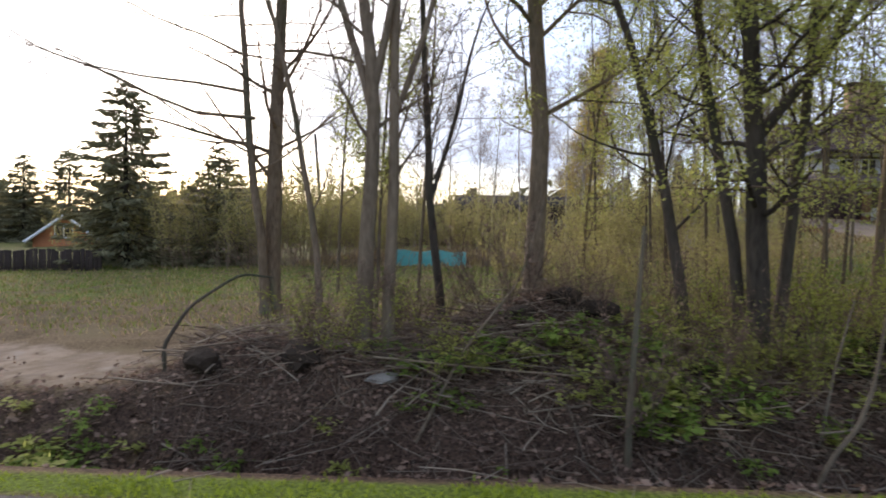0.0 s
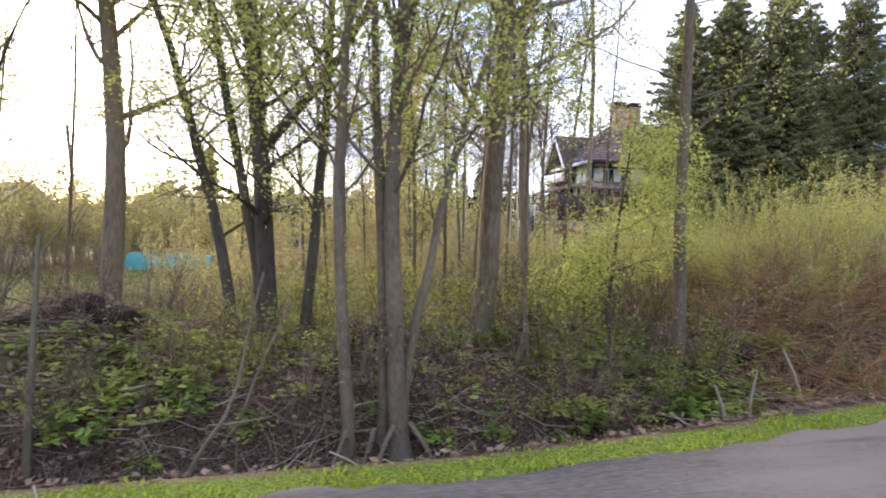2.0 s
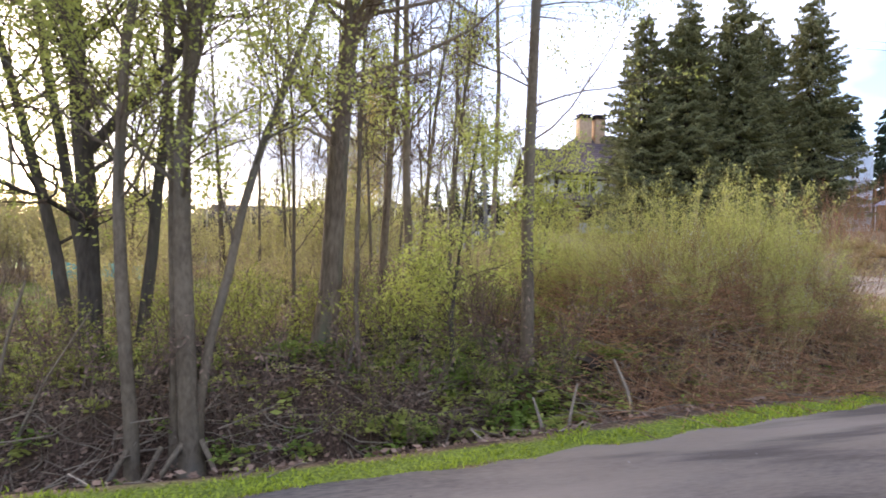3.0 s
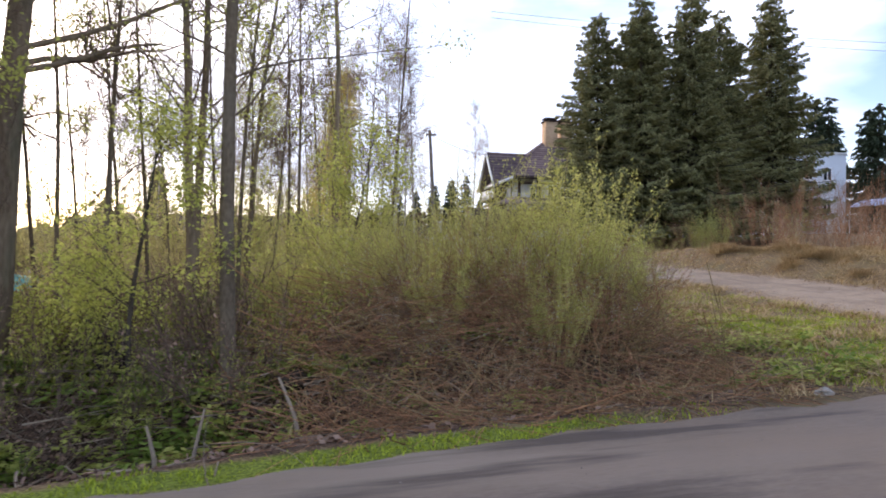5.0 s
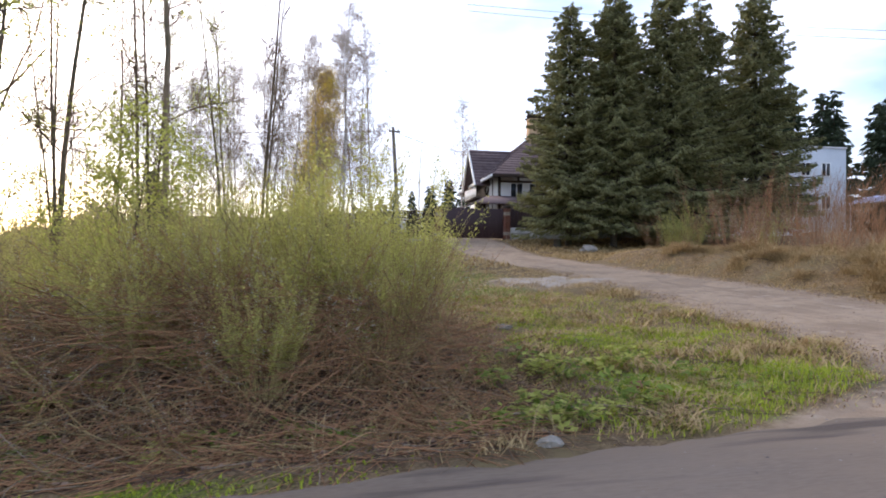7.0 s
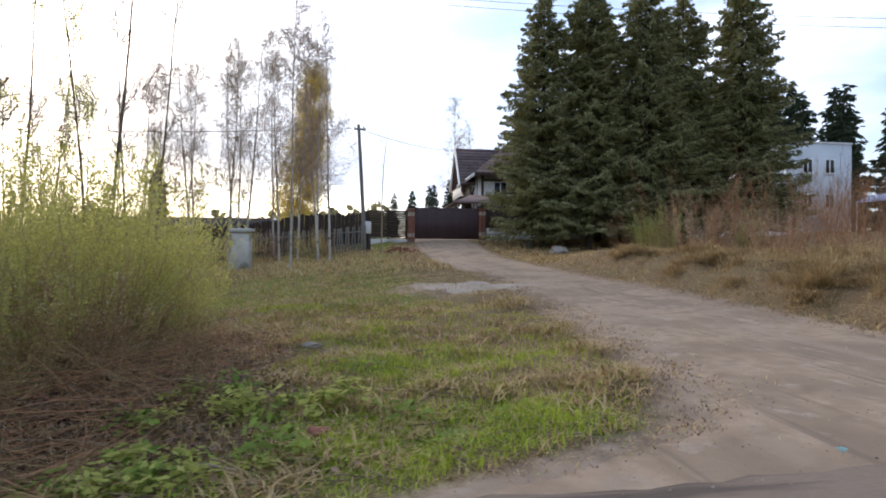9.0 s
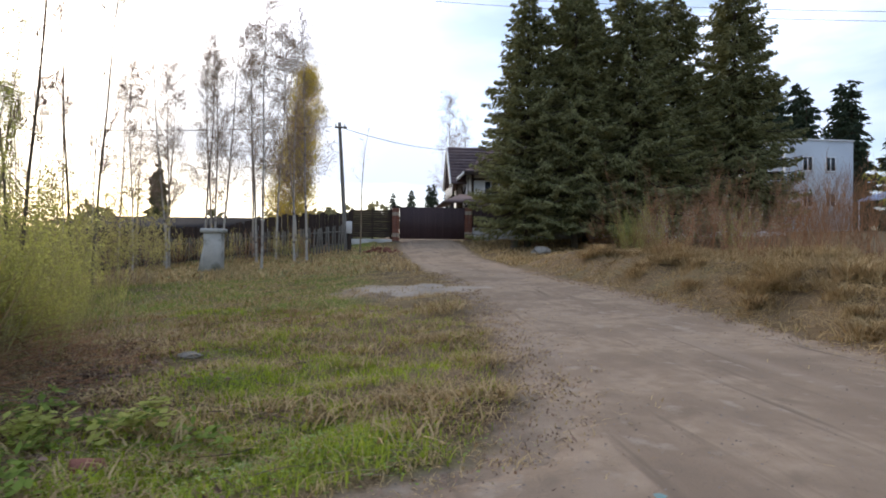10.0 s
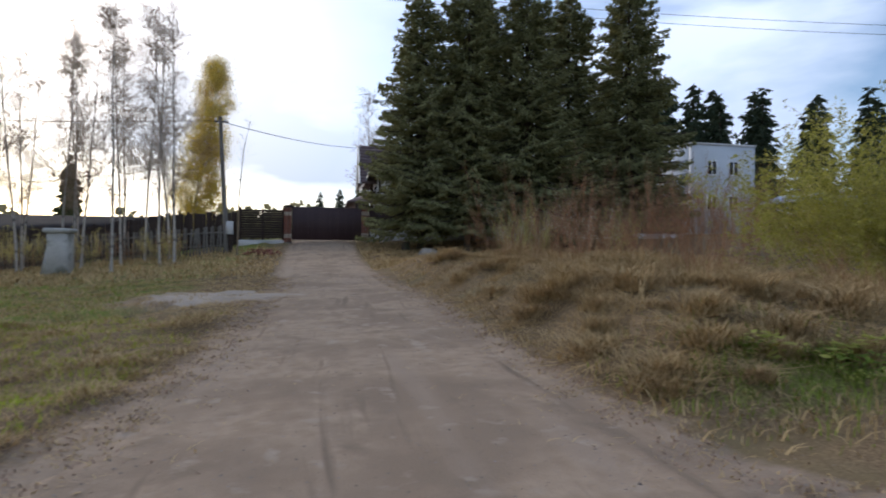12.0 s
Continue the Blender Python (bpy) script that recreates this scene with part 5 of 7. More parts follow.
cable((13.6, 35.2, 9.05), (22.1, 51.9, 10.9), 0.3, 0.022, "black overhead cable from the pole to the house")
cable((13.2, 35.2, 9.05), (-26, 30, 8.2), 0.8, 0.018, "thin overhead cable along the gardens")
cable((20, 44, 21.0), (78, 30, 17.5), 0.8, 0.017, "thin overhead power line above the trees")
cable((20, 44, 20.5), (78, 30, 16.9), 0.9, 0.017, "thin overhead power line above the trees")


def stone_post():
    """A pale pillar with a flared foot and a thick cap."""
    x, y = 8.35, 29.3
    t = thing("concrete_post", "pale concrete pillar with a thick cap and flared foot", "pillar", x, y, on_ground(x, y))
    part("shaft", Geo().box(-0.38, -0.35, 0.0, 0.38, 0.35, 1.75, 0.03), CONCRETE_OLD, t)
    part("cap", Geo().box(-0.5, -0.46, 1.75, 0.5, 0.46, 1.95, 0.04), CONCRETE_OLD, t)
    part("foot", Geo().add([(-0.62, -0.38, -0.1), (-0.37, -0.38, -0.1), (-0.37, 0.3, -0.1), (-0.62, 0.3, -0.1), (-0.4, -0.3, 1.1), (-0.37, -0.3, 1.1), (-0.37, 0.25, 1.1), (-0.4, 0.25, 1.1)],
                           [(3, 2, 1, 0), (4, 5, 6, 7), (0, 1, 5, 4), (1, 2, 6, 5), (2, 3, 7, 6), (3, 0, 4, 7)]), CONCRETE_OLD, t)


stone_post()


def picket_fence():
    t = thing("garden_fence", "weathered grey wooden garden fence", "fence")
    r = np.random.default_rng(4)
    me = Geo().box(-0.045, -0.01, 0.05, 0.045, 0.01, 1.5, 0.004).mesh("slat", TIMBER_GREY)
    for i in range(92):
        f = i / 91
        x, y = -2 + 16 * f, 37.5 - 3.0 * f
        ob = part("slat", me, None, t)
        ob.matrix_basis = pose(x, y, on_ground(x, y) + r.uniform(-0.06, 0.06), r.uniform(-3, 3), r.uniform(-3, 3), -10)
    for h in (0.5, 1.2):
        k = np.linspace(0, 1, 20)
        x, y = -2 + 16 * k, 37.53 - 3.0 * k
        part("rail", Geo().tube(np.stack([x, y, ground(x, y) + h], 1), 0.03, 4), TIMBER_GREY, t)


picket_fence()


# ---------------------------------------------------------------- houses
def window(t, x0, x1, y, z0, z1, name="window"):
    """A window in a wall that faces -y: frame, sash bar, pane, sill."""
    f = Geo()
    w = 0.07
    f.box(x0, y - 0.05, z0, x0 + w, y + 0.02, z1).box(x1 - w, y - 0.05, z0, x1, y + 0.02, z1).box(x0 + w, y - 0.05, z0, x1 - w, y + 0.02, z0 + w).box(x0 + w, y - 0.05, z1 - w, x1 - w, y + 0.02, z1)
    win = part(name, f, WHITE_PAINT, t)
    m = (x0 + x1) / 2
    part("sash_bar", Geo().box(m - 0.04, y - 0.045, z0 + w, m + 0.04, y + 0.02, z1 - w), WHITE_PAINT, win)
    part("pane", Geo().box(x0 + w, y - 0.02, z0 + w, x1 - w, y + 0.0, z1 - w), GLASS, win)
    part("sill", Geo().box(x0 - 0.06, y - 0.12, z0 - 0.05, x1 + 0.06, y + 0.0, z0, 0.01), CONCRETE, win)


def tiles(t, a, b, c, d, rows, name="tile_course"):
    """Overlapping tile courses on the roof plane a b (eave) to d c (ridge)."""
    a, b, c, d = (np.array(v, float) for v in (a, b, c, d))
    up = np.cross(b - a, d - a)
    up /= np.linalg.norm(up)
    for i in range(rows):
        f0, f1 = i / rows, min(1.0, (i + 1.15) / rows)
        p0, p1, p2, p3 = a + (d - a) * f0, b + (c - b) * f0, b + (c - b) * f1, a + (d - a) * f1
        part(name, Geo().slab([p0 + up * 0.09, p1 + up * 0.09, p2 + up * 0.05, p3 + up * 0.05], 0.04), ROOF_TILE, t)


def timber_house():
    x0, x1, y0, y1 = 23.2, 36.0, 46.0, 57.0
    z0, ze, zr = 2.4, 8.3, 12.6
    t = thing("timbered_house", "large white and dark timbered house with brown tiled hip roof", "house")
    part("wall", Geo().box(x0, y0, z0 - 0.5, x1, y0 + 0.3, ze), PLASTER, t)
    part("wall", Geo().box(x0, y1 - 0.3, z0 - 0.5, x1, y1, ze), PLASTER, t)
    part("wall", Geo().box(x0, y0 + 0.3, z0 - 0.5, x0 + 0.3, y1 - 0.3, ze), PLASTER, t)
    part("wall", Geo().box(x1 - 0.3, y0 + 0.3, z0 - 0.5, x1, y1 - 0.3, ze), PLASTER, t)
    o = 0.8
    ex0, ex1, ey0, ey1, ez = x0 - o, x1 + o, y0 - o, y1 + o, ze - 0.25
    ym = (y0 + y1) / 2
    ra, rb = (x0 + 4.6, ym, zr), (x1 - 4.6, ym, zr)
    roof = part("roof", Geo().slab([(ex0, ey0, ez), (ex1, ey0, ez), rb, ra], 0.08).slab([(ex1, ey1, ez), (ex0, ey1, ez), ra, rb], 0.08)
                .add([(ex0, ey0, ez), ra, (ex0, ey1, ez)], [(0, 1, 2)]).add([(ex1, ey0, ez), (ex1, ey1, ez), rb], [(0, 1, 2)]), ROOF_TILE, t)
    tiles(roof, (ex0, ey0, ez), (ex1, ey0, ez), rb, ra, 18)
    tiles(roof, (ex0, ey1, ez), (ex0, ey0, ez), (ra[0] + 0.01, ra[1] - 0.01, ra[2]), ra, 18)
    part("fascia", Geo().box(ex0 - 0.04, ey0, ez - 0.22, ex0 + 0.02, ey1, ez + 0.06), WHITE_PAINT, t, "white fascia board")
    part("fascia", Geo().box(ex0, ey0 - 0.04, ez - 0.22, ex1, ey0 + 0.02, ez + 0.04), TIMBER_DARK, t)
    for cx, w in ((27.0, 1.2), (28.6, 1.0)):
        ch = part("chimney", Geo().box(cx, ym - 1.6, zr - 1.8, cx + w, ym - 0.6, zr + 1.3, 0.02), BRICK_TAN, t, "tan brick chimney")
        part("chimney_cap", Geo().box(cx - 0.12, ym - 1.72, zr + 1.3, cx + w + 0.12, ym - 0.48, zr + 1.42, 0.02).box(cx - 0.06, ym - 1.66, zr + 1.6, cx + w + 0.06, ym - 0.54, zr + 1.66, 0.01)
             .box(cx, ym - 1.6, zr + 1.4, cx + 0.08, ym - 1.5, zr + 1.62).box(cx + w - 0.08, ym - 0.7, zr + 1.4, cx + w, ym - 0.6, zr + 1.62), TIMBER_DARK, ch)
    # gabled bay on the west side
    gx, gy0, gy1, gz, ge = 22.4, 49.6, 54.2, 11.1, 7.9
    gm = (gy0 + gy1) / 2
    a, b = (gx - 0.5, gy0 - 0.5, ge - 0.3), (x0 + 2.5, gy0 - 0.5, ge - 0.3)
    c, d = (x0 + 4.2, gm, gz), (gx - 0.5, gm, gz)
    e, f = (gx - 0.5, gy1 + 0.5, ge - 0.3), (x0 + 2.5, gy1 + 0.5, ge - 0.3)
    bay_roof = part("bay_roof", Geo().slab([a, b, c, d], 0.08).slab([f, e, d, c], 0.08), ROOF_TILE, t)
    tiles(bay_roof, a, b, c, d, 12)
    for q in (a, e):
        p = np.array([q, d])
        part("bargeboard", Geo().tube([p[0] + (-0.03, 0, -0.05), p[1] + (-0.03, 0, -0.05)], 0.13, 4), WHITE_PAINT, t, "white bargeboard")
    part("gable_wall", Geo().add([(gx + 0.6, gy0, 5.6), (gx + 0.6, gy1, 5.6), (gx + 0.6, gy1, ge), (gx + 0.6, gm, gz - 0.2), (gx + 0.6, gy0, ge)], [(0, 4, 3, 2, 1)]), TIMBER_DARK, t)
    part("bay_wall", Geo().box(gx + 0.6, gy0, z0 - 0.5, x0, gy0 + 0.2, ge), PLASTER, t)
    part("bay_wall", Geo().box(gx + 0.6, gy1 - 0.2, z0 - 0.5, x0, gy1, ge), PLASTER, t)
    part("bay_wall", Geo().box(gx + 0.6, gy0 + 0.2, z0 - 0.5, gx + 0.8, gy1 - 0.2, 5.6), PLASTER, t)
    rail = part("balcony", Geo().box(gx - 0.4, gy0, 6.5, gx + 0.6, gy1, 6.65, 0.02), TIMBER_DARK, t)
    for i in range(12):
        yy = gy0 + 0.1 + i * (gy1 - gy0 - 0.2) / 11
        part("baluster", Geo().box(gx - 0.38, yy - 0.12, 6.65, gx - 0.34, yy + 0.12, 7.4), WHITE_PAINT, rail)
    part("handrail", Geo().box(gx - 0.42, gy0, 7.4, gx - 0.3, gy1, 7.5), WHITE_PAINT, rail)
    # porch roof along the front and side
    part("porch_roof", Geo().slab([(gx - 1.7, y0 - 1.6, 5.7), (x1, y0 - 1.6, 5.7), (x1, y0, 6.4), (gx - 0.2, y0, 6.4)], 0.14)
         .slab([(gx - 1.7, gy1, 5.7), (gx - 1.7, y0 - 1.6, 5.7), (gx + 0.2, y0, 6.4), (gx + 0.2, gy1, 6.4)], 0.14), ROOF_TILE, t)
    for x in (gx - 1.0, 23.2, 26.5, 30.0, 33.5):
        part("post", Geo().box(x - 0.1, y0 - 1.45, 2.0, x + 0.1, y0 - 1.25, 5.7), TIMBER_DARK, t)
    for x in np.arange(x0, x1, 1.6):
        part("timber", Geo().box(x - 0.09, y0 - 0.04, z0, x + 0.09, y0 + 0.0, ze - 0.3), TIMBER_DARK, t)
    for z in (6.0, 7.6):
        part("timber", Geo().box(x0, y0 - 0.05, z - 0.09, x1, y0 - 0.003, z + 0.09), TIMBER_DARK, t)
    for yy in (46.3, 48.2, 49.8):
        part("timber", Geo().box(x0 - 0.04, yy - 0.09, z0, x0, yy + 0.09, ze - 0.3), TIMBER_DARK, t)
    part("brace", Geo().tube([(gx - 1.0, y0 - 1.35, 4.0), (gx - 0.1, y0 - 1.35, 4.95)], 0.07, 4), TIMBER_DARK, t)
    part("brace", Geo().tube([(gx + 0.4, gy0 - 0.03, 5.8), (x0, gy0 - 0.03, 7.4)], 0.08, 4)
         , TIMBER_DARK, t)
    part("brace", Geo().tube([(gx + 0.4, gy0 - 0.03, 7.4), (x0, gy0 - 0.03, 5.8)], 0.08, 4), TIMBER_DARK, t)
    for x in (24.1, 25.7, 28.9, 32.1):
        window(t, x, x + 1.1, y0 - 0.01, 6.3, 7.5)


timber_house()


def white_house():
    x0, x1, y0, y1, top = 49.7, 55.9, 46.0, 54.0, 11.5
    z0 = on_ground(52, 46) - 0.3
    t = thing("white_house", "plain pale two-storey house with a flat roof", "house")
    part("wall", Geo().box(x0, y0, z0, x1, y0 + 0.3, top), PLASTER_BLUE, t)
    part("wall", Geo().box(x0, y1 - 0.3, z0, x1, y1, top), PLASTER_BLUE, t)
    part("wall", Geo().box(x0, y0 + 0.3, z0, x0 + 0.3, y1 - 0.3, top), PLASTER_BLUE, t)
    part("wall", Geo().box(x1 - 0.3, y0 + 0.3, z0, x1, y1 - 0.3, top), PLASTER_BLUE, t)
    part("roof", Geo().box(x0 - 0.08, y0 - 0.08, top, x1 + 0.08, y1 + 0.08, top + 0.14, 0.02), CONCRETE, t, "pale flat roof edge")
    for x in (51.2, 53.3):
        window(t, x, x + 0.95, y0 - 0.005, 8.9, 10.15)
        window(t, x, x + 0.95, y0 - 0.005, 5.9, 7.15)


white_house()


def carport():
    t = thing("carport", "open shelter with a curved pale blue sheet roof", "shelter")
    z = on_ground(60, 44)
    k = np.linspace(-1, 1, 9)
    arc = [(60.5 + 3.4 * a, 0.9 * (1 - a * a)) for a in k]
    v = [(x, y, z + 2.6 + h) for x, h in arc for y in (42.0, 47.0)] + [(x, y, z + 2.54 + h) for x, h in arc for y in (42.0, 47.0)]
    f = [(2 * i, 2 * i + 2, 2 * i + 3, 2 * i + 1) for i in range(8)] + [(18 + 2 * i + 1, 18 + 2 * i + 3, 18 + 2 * i + 2, 18 + 2 * i) for i in range(8)] + [(2 * i, 18 + 2 * i, 18 + 2 * i + 2, 2 * i + 2) for i in range(8)]
    part("roof", Geo().add(v, f), BLUE_ROOF, t)
    for x in (57.2, 63.8):
        for y in (42.2, 46.8):
            part("post", Geo().tube([(x, y, z - 0.2), (x, y, z + 2.6)], 0.06, 6), WHITE_PAINT, t)


carport()


def cottage(name, label, x, y, turn, w, dpt, wall_h, ridge_h, wall_mat, z, roof_mat=None):
    t = thing(name, label, "house", x, y, z, turn)
    part("wall", Geo().box(-w / 2, -dpt / 2, -1, w / 2, -dpt / 2 + 0.25, wall_h), wall_mat, t)
    part("wall", Geo().box(-w / 2, dpt / 2 - 0.25, -1, w / 2, dpt / 2, wall_h), wall_mat, t)
    part("wall", Geo().box(-w / 2, -dpt / 2 + 0.25, -1, -w / 2 + 0.25, dpt / 2 - 0.25, wall_h), wall_mat, t)
    part("wall", Geo().box(w / 2 - 0.25, -dpt / 2 + 0.25, -1, w / 2, dpt / 2 - 0.25, wall_h), wall_mat, t)
    part("gable", Geo().add([(-w / 2, -dpt / 2, wall_h), (w / 2, -dpt / 2, wall_h), (0, -dpt / 2, ridge_h), (-w / 2, -dpt / 2 + 0.2, wall_h), (w / 2, -dpt / 2 + 0.2, wall_h), (0, -dpt / 2 + 0.2, ridge_h)],
                            [(0, 1, 2), (5, 4, 3)]), wall_mat, t)
    o, drop = 0.5, 0.5 * (ridge_h - wall_h) / (w / 2)
    roof = part("roof", Geo().slab([(-w / 2 - o, dpt / 2 + o, wall_h - drop), (-w / 2 - o, -dpt / 2 - o, wall_h - drop), (0, -dpt / 2 - o, ridge_h + 0.05), (0, dpt / 2 + o, ridge_h + 0.05)], 0.14)
                .slab([(w / 2 + o, -dpt / 2 - o, wall_h - drop), (w / 2 + o, dpt / 2 + o, wall_h - drop), (0, dpt / 2 + o, ridge_h + 0.05), (0, -dpt / 2 - o, ridge_h + 0.05)], 0.14), roof_mat or ROOF_TILE, t)
    for s in (-1, 1):
        part("bargeboard", Geo().tube([(s * (w / 2 + o), -dpt / 2 - o - 0.02, wall_h - drop), (0, -dpt / 2 - o - 0.02, ridge_h)], 0.11, 4), WHITE_PAINT, roof)
    window(t, -0.6, 0.6, -dpt / 2 - 0.005, wall_h - 0.1, wall_h + 1.0)
    return t


cottage("orange_house", "orange-walled cottage with a brown gabled roof behind a fence", -36.4, 43.0, 40, 3.8, 8, 2.6, 4.2, PLASTER_ORANGE, -2.3)
cottage("garden_house", "grey-brown gabled house half hidden by trees", -27.0, 52.0, 60, 8.0, 10, 3.0, 5.8, TIMBER_GREY, -1.0)
cottage("garden_shed", "long low dark shed behind the garden fence", 1.0, 47.0, 90, 5.0, 11, 1.8, 3.0, TIMBER_DARK, 1.3, FELT)


def dark_fence():
    t = thing("plank_fence", "dark weathered plank fence at the field's end", "fence")
    me = Geo().box(-0.07, -0.012, -0.3, 0.07, 0.012, 0.8, 0.004).mesh("plank", TIMBER_DARK)
    for i in range(76):
        x, y = -27.5 + i * 0.15, 18.2 + i * 0.024
        part("plank", me, None, t).matrix_basis = pose(x, y, on_ground(x, y) + 0.02 * math.sin(i * 1.7), 0, 1.5 * math.sin(i * 2.3), 9)


dark_fence()


def garden_wall():
    """A tall fence of dark boards behind the pickets, its tops uneven."""
    t = thing("board_fence", "tall dark brown board fence along the gardens", "fence")
    r = np.random.default_rng(8)
    me = Geo().box(-0.09, -0.014, -0.2, 0.09, 0.014, 2.15, 0.004).mesh("board", TIMBER_DARK)
    for i in range(150):
        x = -13.4 + i * 0.184
        y = 40.2 - 0.06 * x
        part("board", me, None, t).matrix_basis = pose(x, y, on_ground(x, y) + r.uniform(-0.08, 0.08) + 0.12 * math.sin(x * 0.8), 0, r.uniform(-1, 1), -3.5)
    for i in range(12):
        x = -13.4 + i * 2.5
        part("post", Geo().box(x - 0.06, 40.32 - 0.06 * x, on_ground(x, 40.2) - 0.2, x + 0.06, 40.44 - 0.06 * x, on_ground(x, 40.2) + 2.0, 0.01), TIMBER_DARK, t)


garden_wall()


def tarp(x, y, turn):
    """A tarpaulin over a long stack."""
    t = thing("covered_stack", "low stack covered by a teal tarpaulin", "tarpaulin", x, y, on_ground(x, y), turn, "tarpaulin stacks")
    k = np.linspace(-1.5, 1.5, 18)
    sec = [(-0.6, -0.1), (-0.52, 0.36), (-0.2, 0.55), (0.2, 0.58), (0.52, 0.38), (0.6, -0.1)]
    v = [(a, b, c + (0.05 * math.sin(a * 4.1 + b) if c > 0 else 0)) for a in k for b, c in sec]
    m = len(sec)
    f = [(i * m + j, (i + 1) * m + j, (i + 1) * m + j + 1, i * m + j + 1) for i in range(17) for j in range(m - 1)]
    part("tarpaulin", Geo().add(v, f), TEAL, t)
    part("stack", Geo().box(-1.45, -0.5, 0, 1.45, 0.5, 0.3, 0.03), TIMBER_GREY, t)


tarp(-4.3, 23.3, 5)

# ---------------------------------------------------------------- what lies and grows on the ground
def bent(p, rise, out, width, rng):
    """Blades that bend over: two faces each, from p up by rise and out sideways."""
    n = len(p)
    a = rng.uniform(0, 6.283, n)
    d = np.stack([np.cos(a), np.sin(a), np.zeros(n)], 1)
    w = np.stack([-np.sin(a), np.cos(a), np.zeros(n)], 1) * width[:, None]
    up = np.array([0, 0, 1.0])
    mid = p + d * (out * 0.3)[:, None] + up * (rise * 0.7)[:, None]
    tip = p + d * out[:, None] + up * rise[:, None]
    v = np.stack([p - w, p + w, mid + w * 0.8, mid - w * 0.8, tip], 1)
    g = Geo()
    base = np.arange(n)[:, None] * 5
    g.add(v, base + np.array([[0, 1, 2, 3]]))
    g.f.append(base + np.array([[3, 2, 4]]))
    return g


def grass(name, seed, n, x0, x1, y0, y1, weight, h0, h1, width, material, label, lean=0.5, sink=0.01):
    r = np.random.default_rng(seed)
    p = scatter(r, n, x0, x1, y0, y1, weight)
    p[:, 2] -= sink
    h = r.uniform(h0, h1, len(p)) * (0.8 + 0.35 * waves(p[:, 0], p[:, 1], 1.3, 1.0))
    out = h * r.uniform(0.1, 1.6, len(p)) * lean
    return single(name, bent(p, h, out, width * r.uniform(0.6, 1.3, len(p)), r), material, label, "grass", kind="stuff")


def verge(x, y):
    d = y - road_edge(x) - 0.06 * waves(x, 0 * x, 1.3, 2.0)
    return smooth(0.02, 0.12, d) * (1 - smooth(0.28, 0.5, d - 0.08 * waves(x, 0 * x, 0.9, 7.0))) * (1 - smooth(9.0, 12.0, x)) * (0.6 + 0.4 * waves(x, y, 0.8, 3.0))


def tongue(x, y):
    d = y - road_edge(x)
    return cover(x, y)[0] * smooth(0.05, 0.25, d) * (1 - smooth(0.1, 0.5, track_weight(x, y)))


def straw_here(x, y):
    d = y - road_edge(x)
    t = smooth(0.1, 0.4, d) * (1 - smooth(0.2, 0.8, track_weight(x, y))) * (1 - smooth(0.1, 0.7, lane_weight(x, y)))
    return t * smooth(9.6, 12.0, x) * (0.55 + 0.45 * waves(x, y, 2.2, 8.0))


def bank_here(x, y):
    return dry_bank(x, y) * (1 - 0.8 * smooth(0.4, 0.9, cover(x, y)[0])) * (0.55 + 0.45 * waves(x, y, 1.9, 4.0))


def field_here(x, y):
    d = y - road_edge(x)
    return smooth(4.5, 7, d) * (1 - smooth(0.1, 0.6, lane_weight(x, y))) * (1 - smooth(0.05, 0.4, track_weight(x, y)))


def litter_here(x, y):
    return cover(x, y)[2] * (0.7 + 0.3 * waves(x, y, 1.2, 2.0)) * (1 - 0.75 * wetness(x, y)) * smooth(0.45, 0.8, y - road_edge(x))


grass("verge_grass", 1, 90000, -11, 12.5, 3.1, 5.2, verge, 0.02, 0.06, 0.007, MOSS, "bright green mossy grass along the asphalt edge", 0.7)
grass("short_grass", 2, 75000, 12, 18.4, 4.8, 14, tongue, 0.04, 0.13, 0.006, MOSS, "short bright green grass on the corner", 0.8)
grass("short_grass", 3, 26000, 22, 29, 5.6, 11, lambda x, y: cover(x, y)[0] * dry_bank(x, y), 0.05, 0.18, 0.007, GRASS, "green grass tuft at the foot of the bank", 0.8)
grass("dry_grass", 4, 76000, 9.6, 18.4, 4.8, 22, straw_here, 0.03, 0.13, 0.005, STRAW, "flattened dry grass on the corner", 1.9)
grass("dry_grass", 5, 90000, 21.7, 38, 5.8, 30, bank_here, 0.04, 0.18, 0.009, STRAW, "pale dry grass on the bank", 1.8)
grass("field_grass", 6, 45000, -22, 15, 7, 22, field_here, 0.04, 0.14, 0.009, GRASS, "thin green grass of the field", 0.9)
grass("field_grass", 7, 30000, -22, 15, 7, 22, field_here, 0.05, 0.18, 0.009, STRAW, "pale dry grass of the field", 1.4)
grass("field_grass", 8, 20000, -10, 18, 22, 36, field_here, 0.06, 0.25, 0.022, STRAW, "pale dry grass by the gardens", 1.2)
grass("field_grass", 9, 16000, 21, 34, 24, 38, field_here, 0.06, 0.2, 0.022, STRAW, "pale dry grass under the spruces", 1.2)


grass("tall_dry_stalks", 12, 9000, 23.2, 31, 8.5, 19, lambda x, y: bank_here(x, y) * (np.exp(-((x - 25.6) / 1.7) ** 2 - ((y - 13.0) / 1.9) ** 2) + 0.7 * np.exp(-((x - 28.2) / 1.3) ** 2 - ((y - 14.5) / 1.5) ** 2)),
      0.25, 0.85, 0.006, STRAW_BANK, "tall dry grass stalks on the bank", 0.7)


def edge_debris(x, y):
    """Dead grass and leaves trodden over the rims of the dirt track."""
    a, b = x - track_left(y), track_right(y) - x
    return (np.exp(-np.maximum(a, 0) / 0.35) * smooth(-1.3, -0.3, a) + 0.8 * np.exp(-np.maximum(b, 0) / 0.3) * smooth(-0.6, -0.1, b)) * smooth(5.0, 5.6, y) * (0.5 + 0.5 * waves(x, y, 0.9, 3.0))


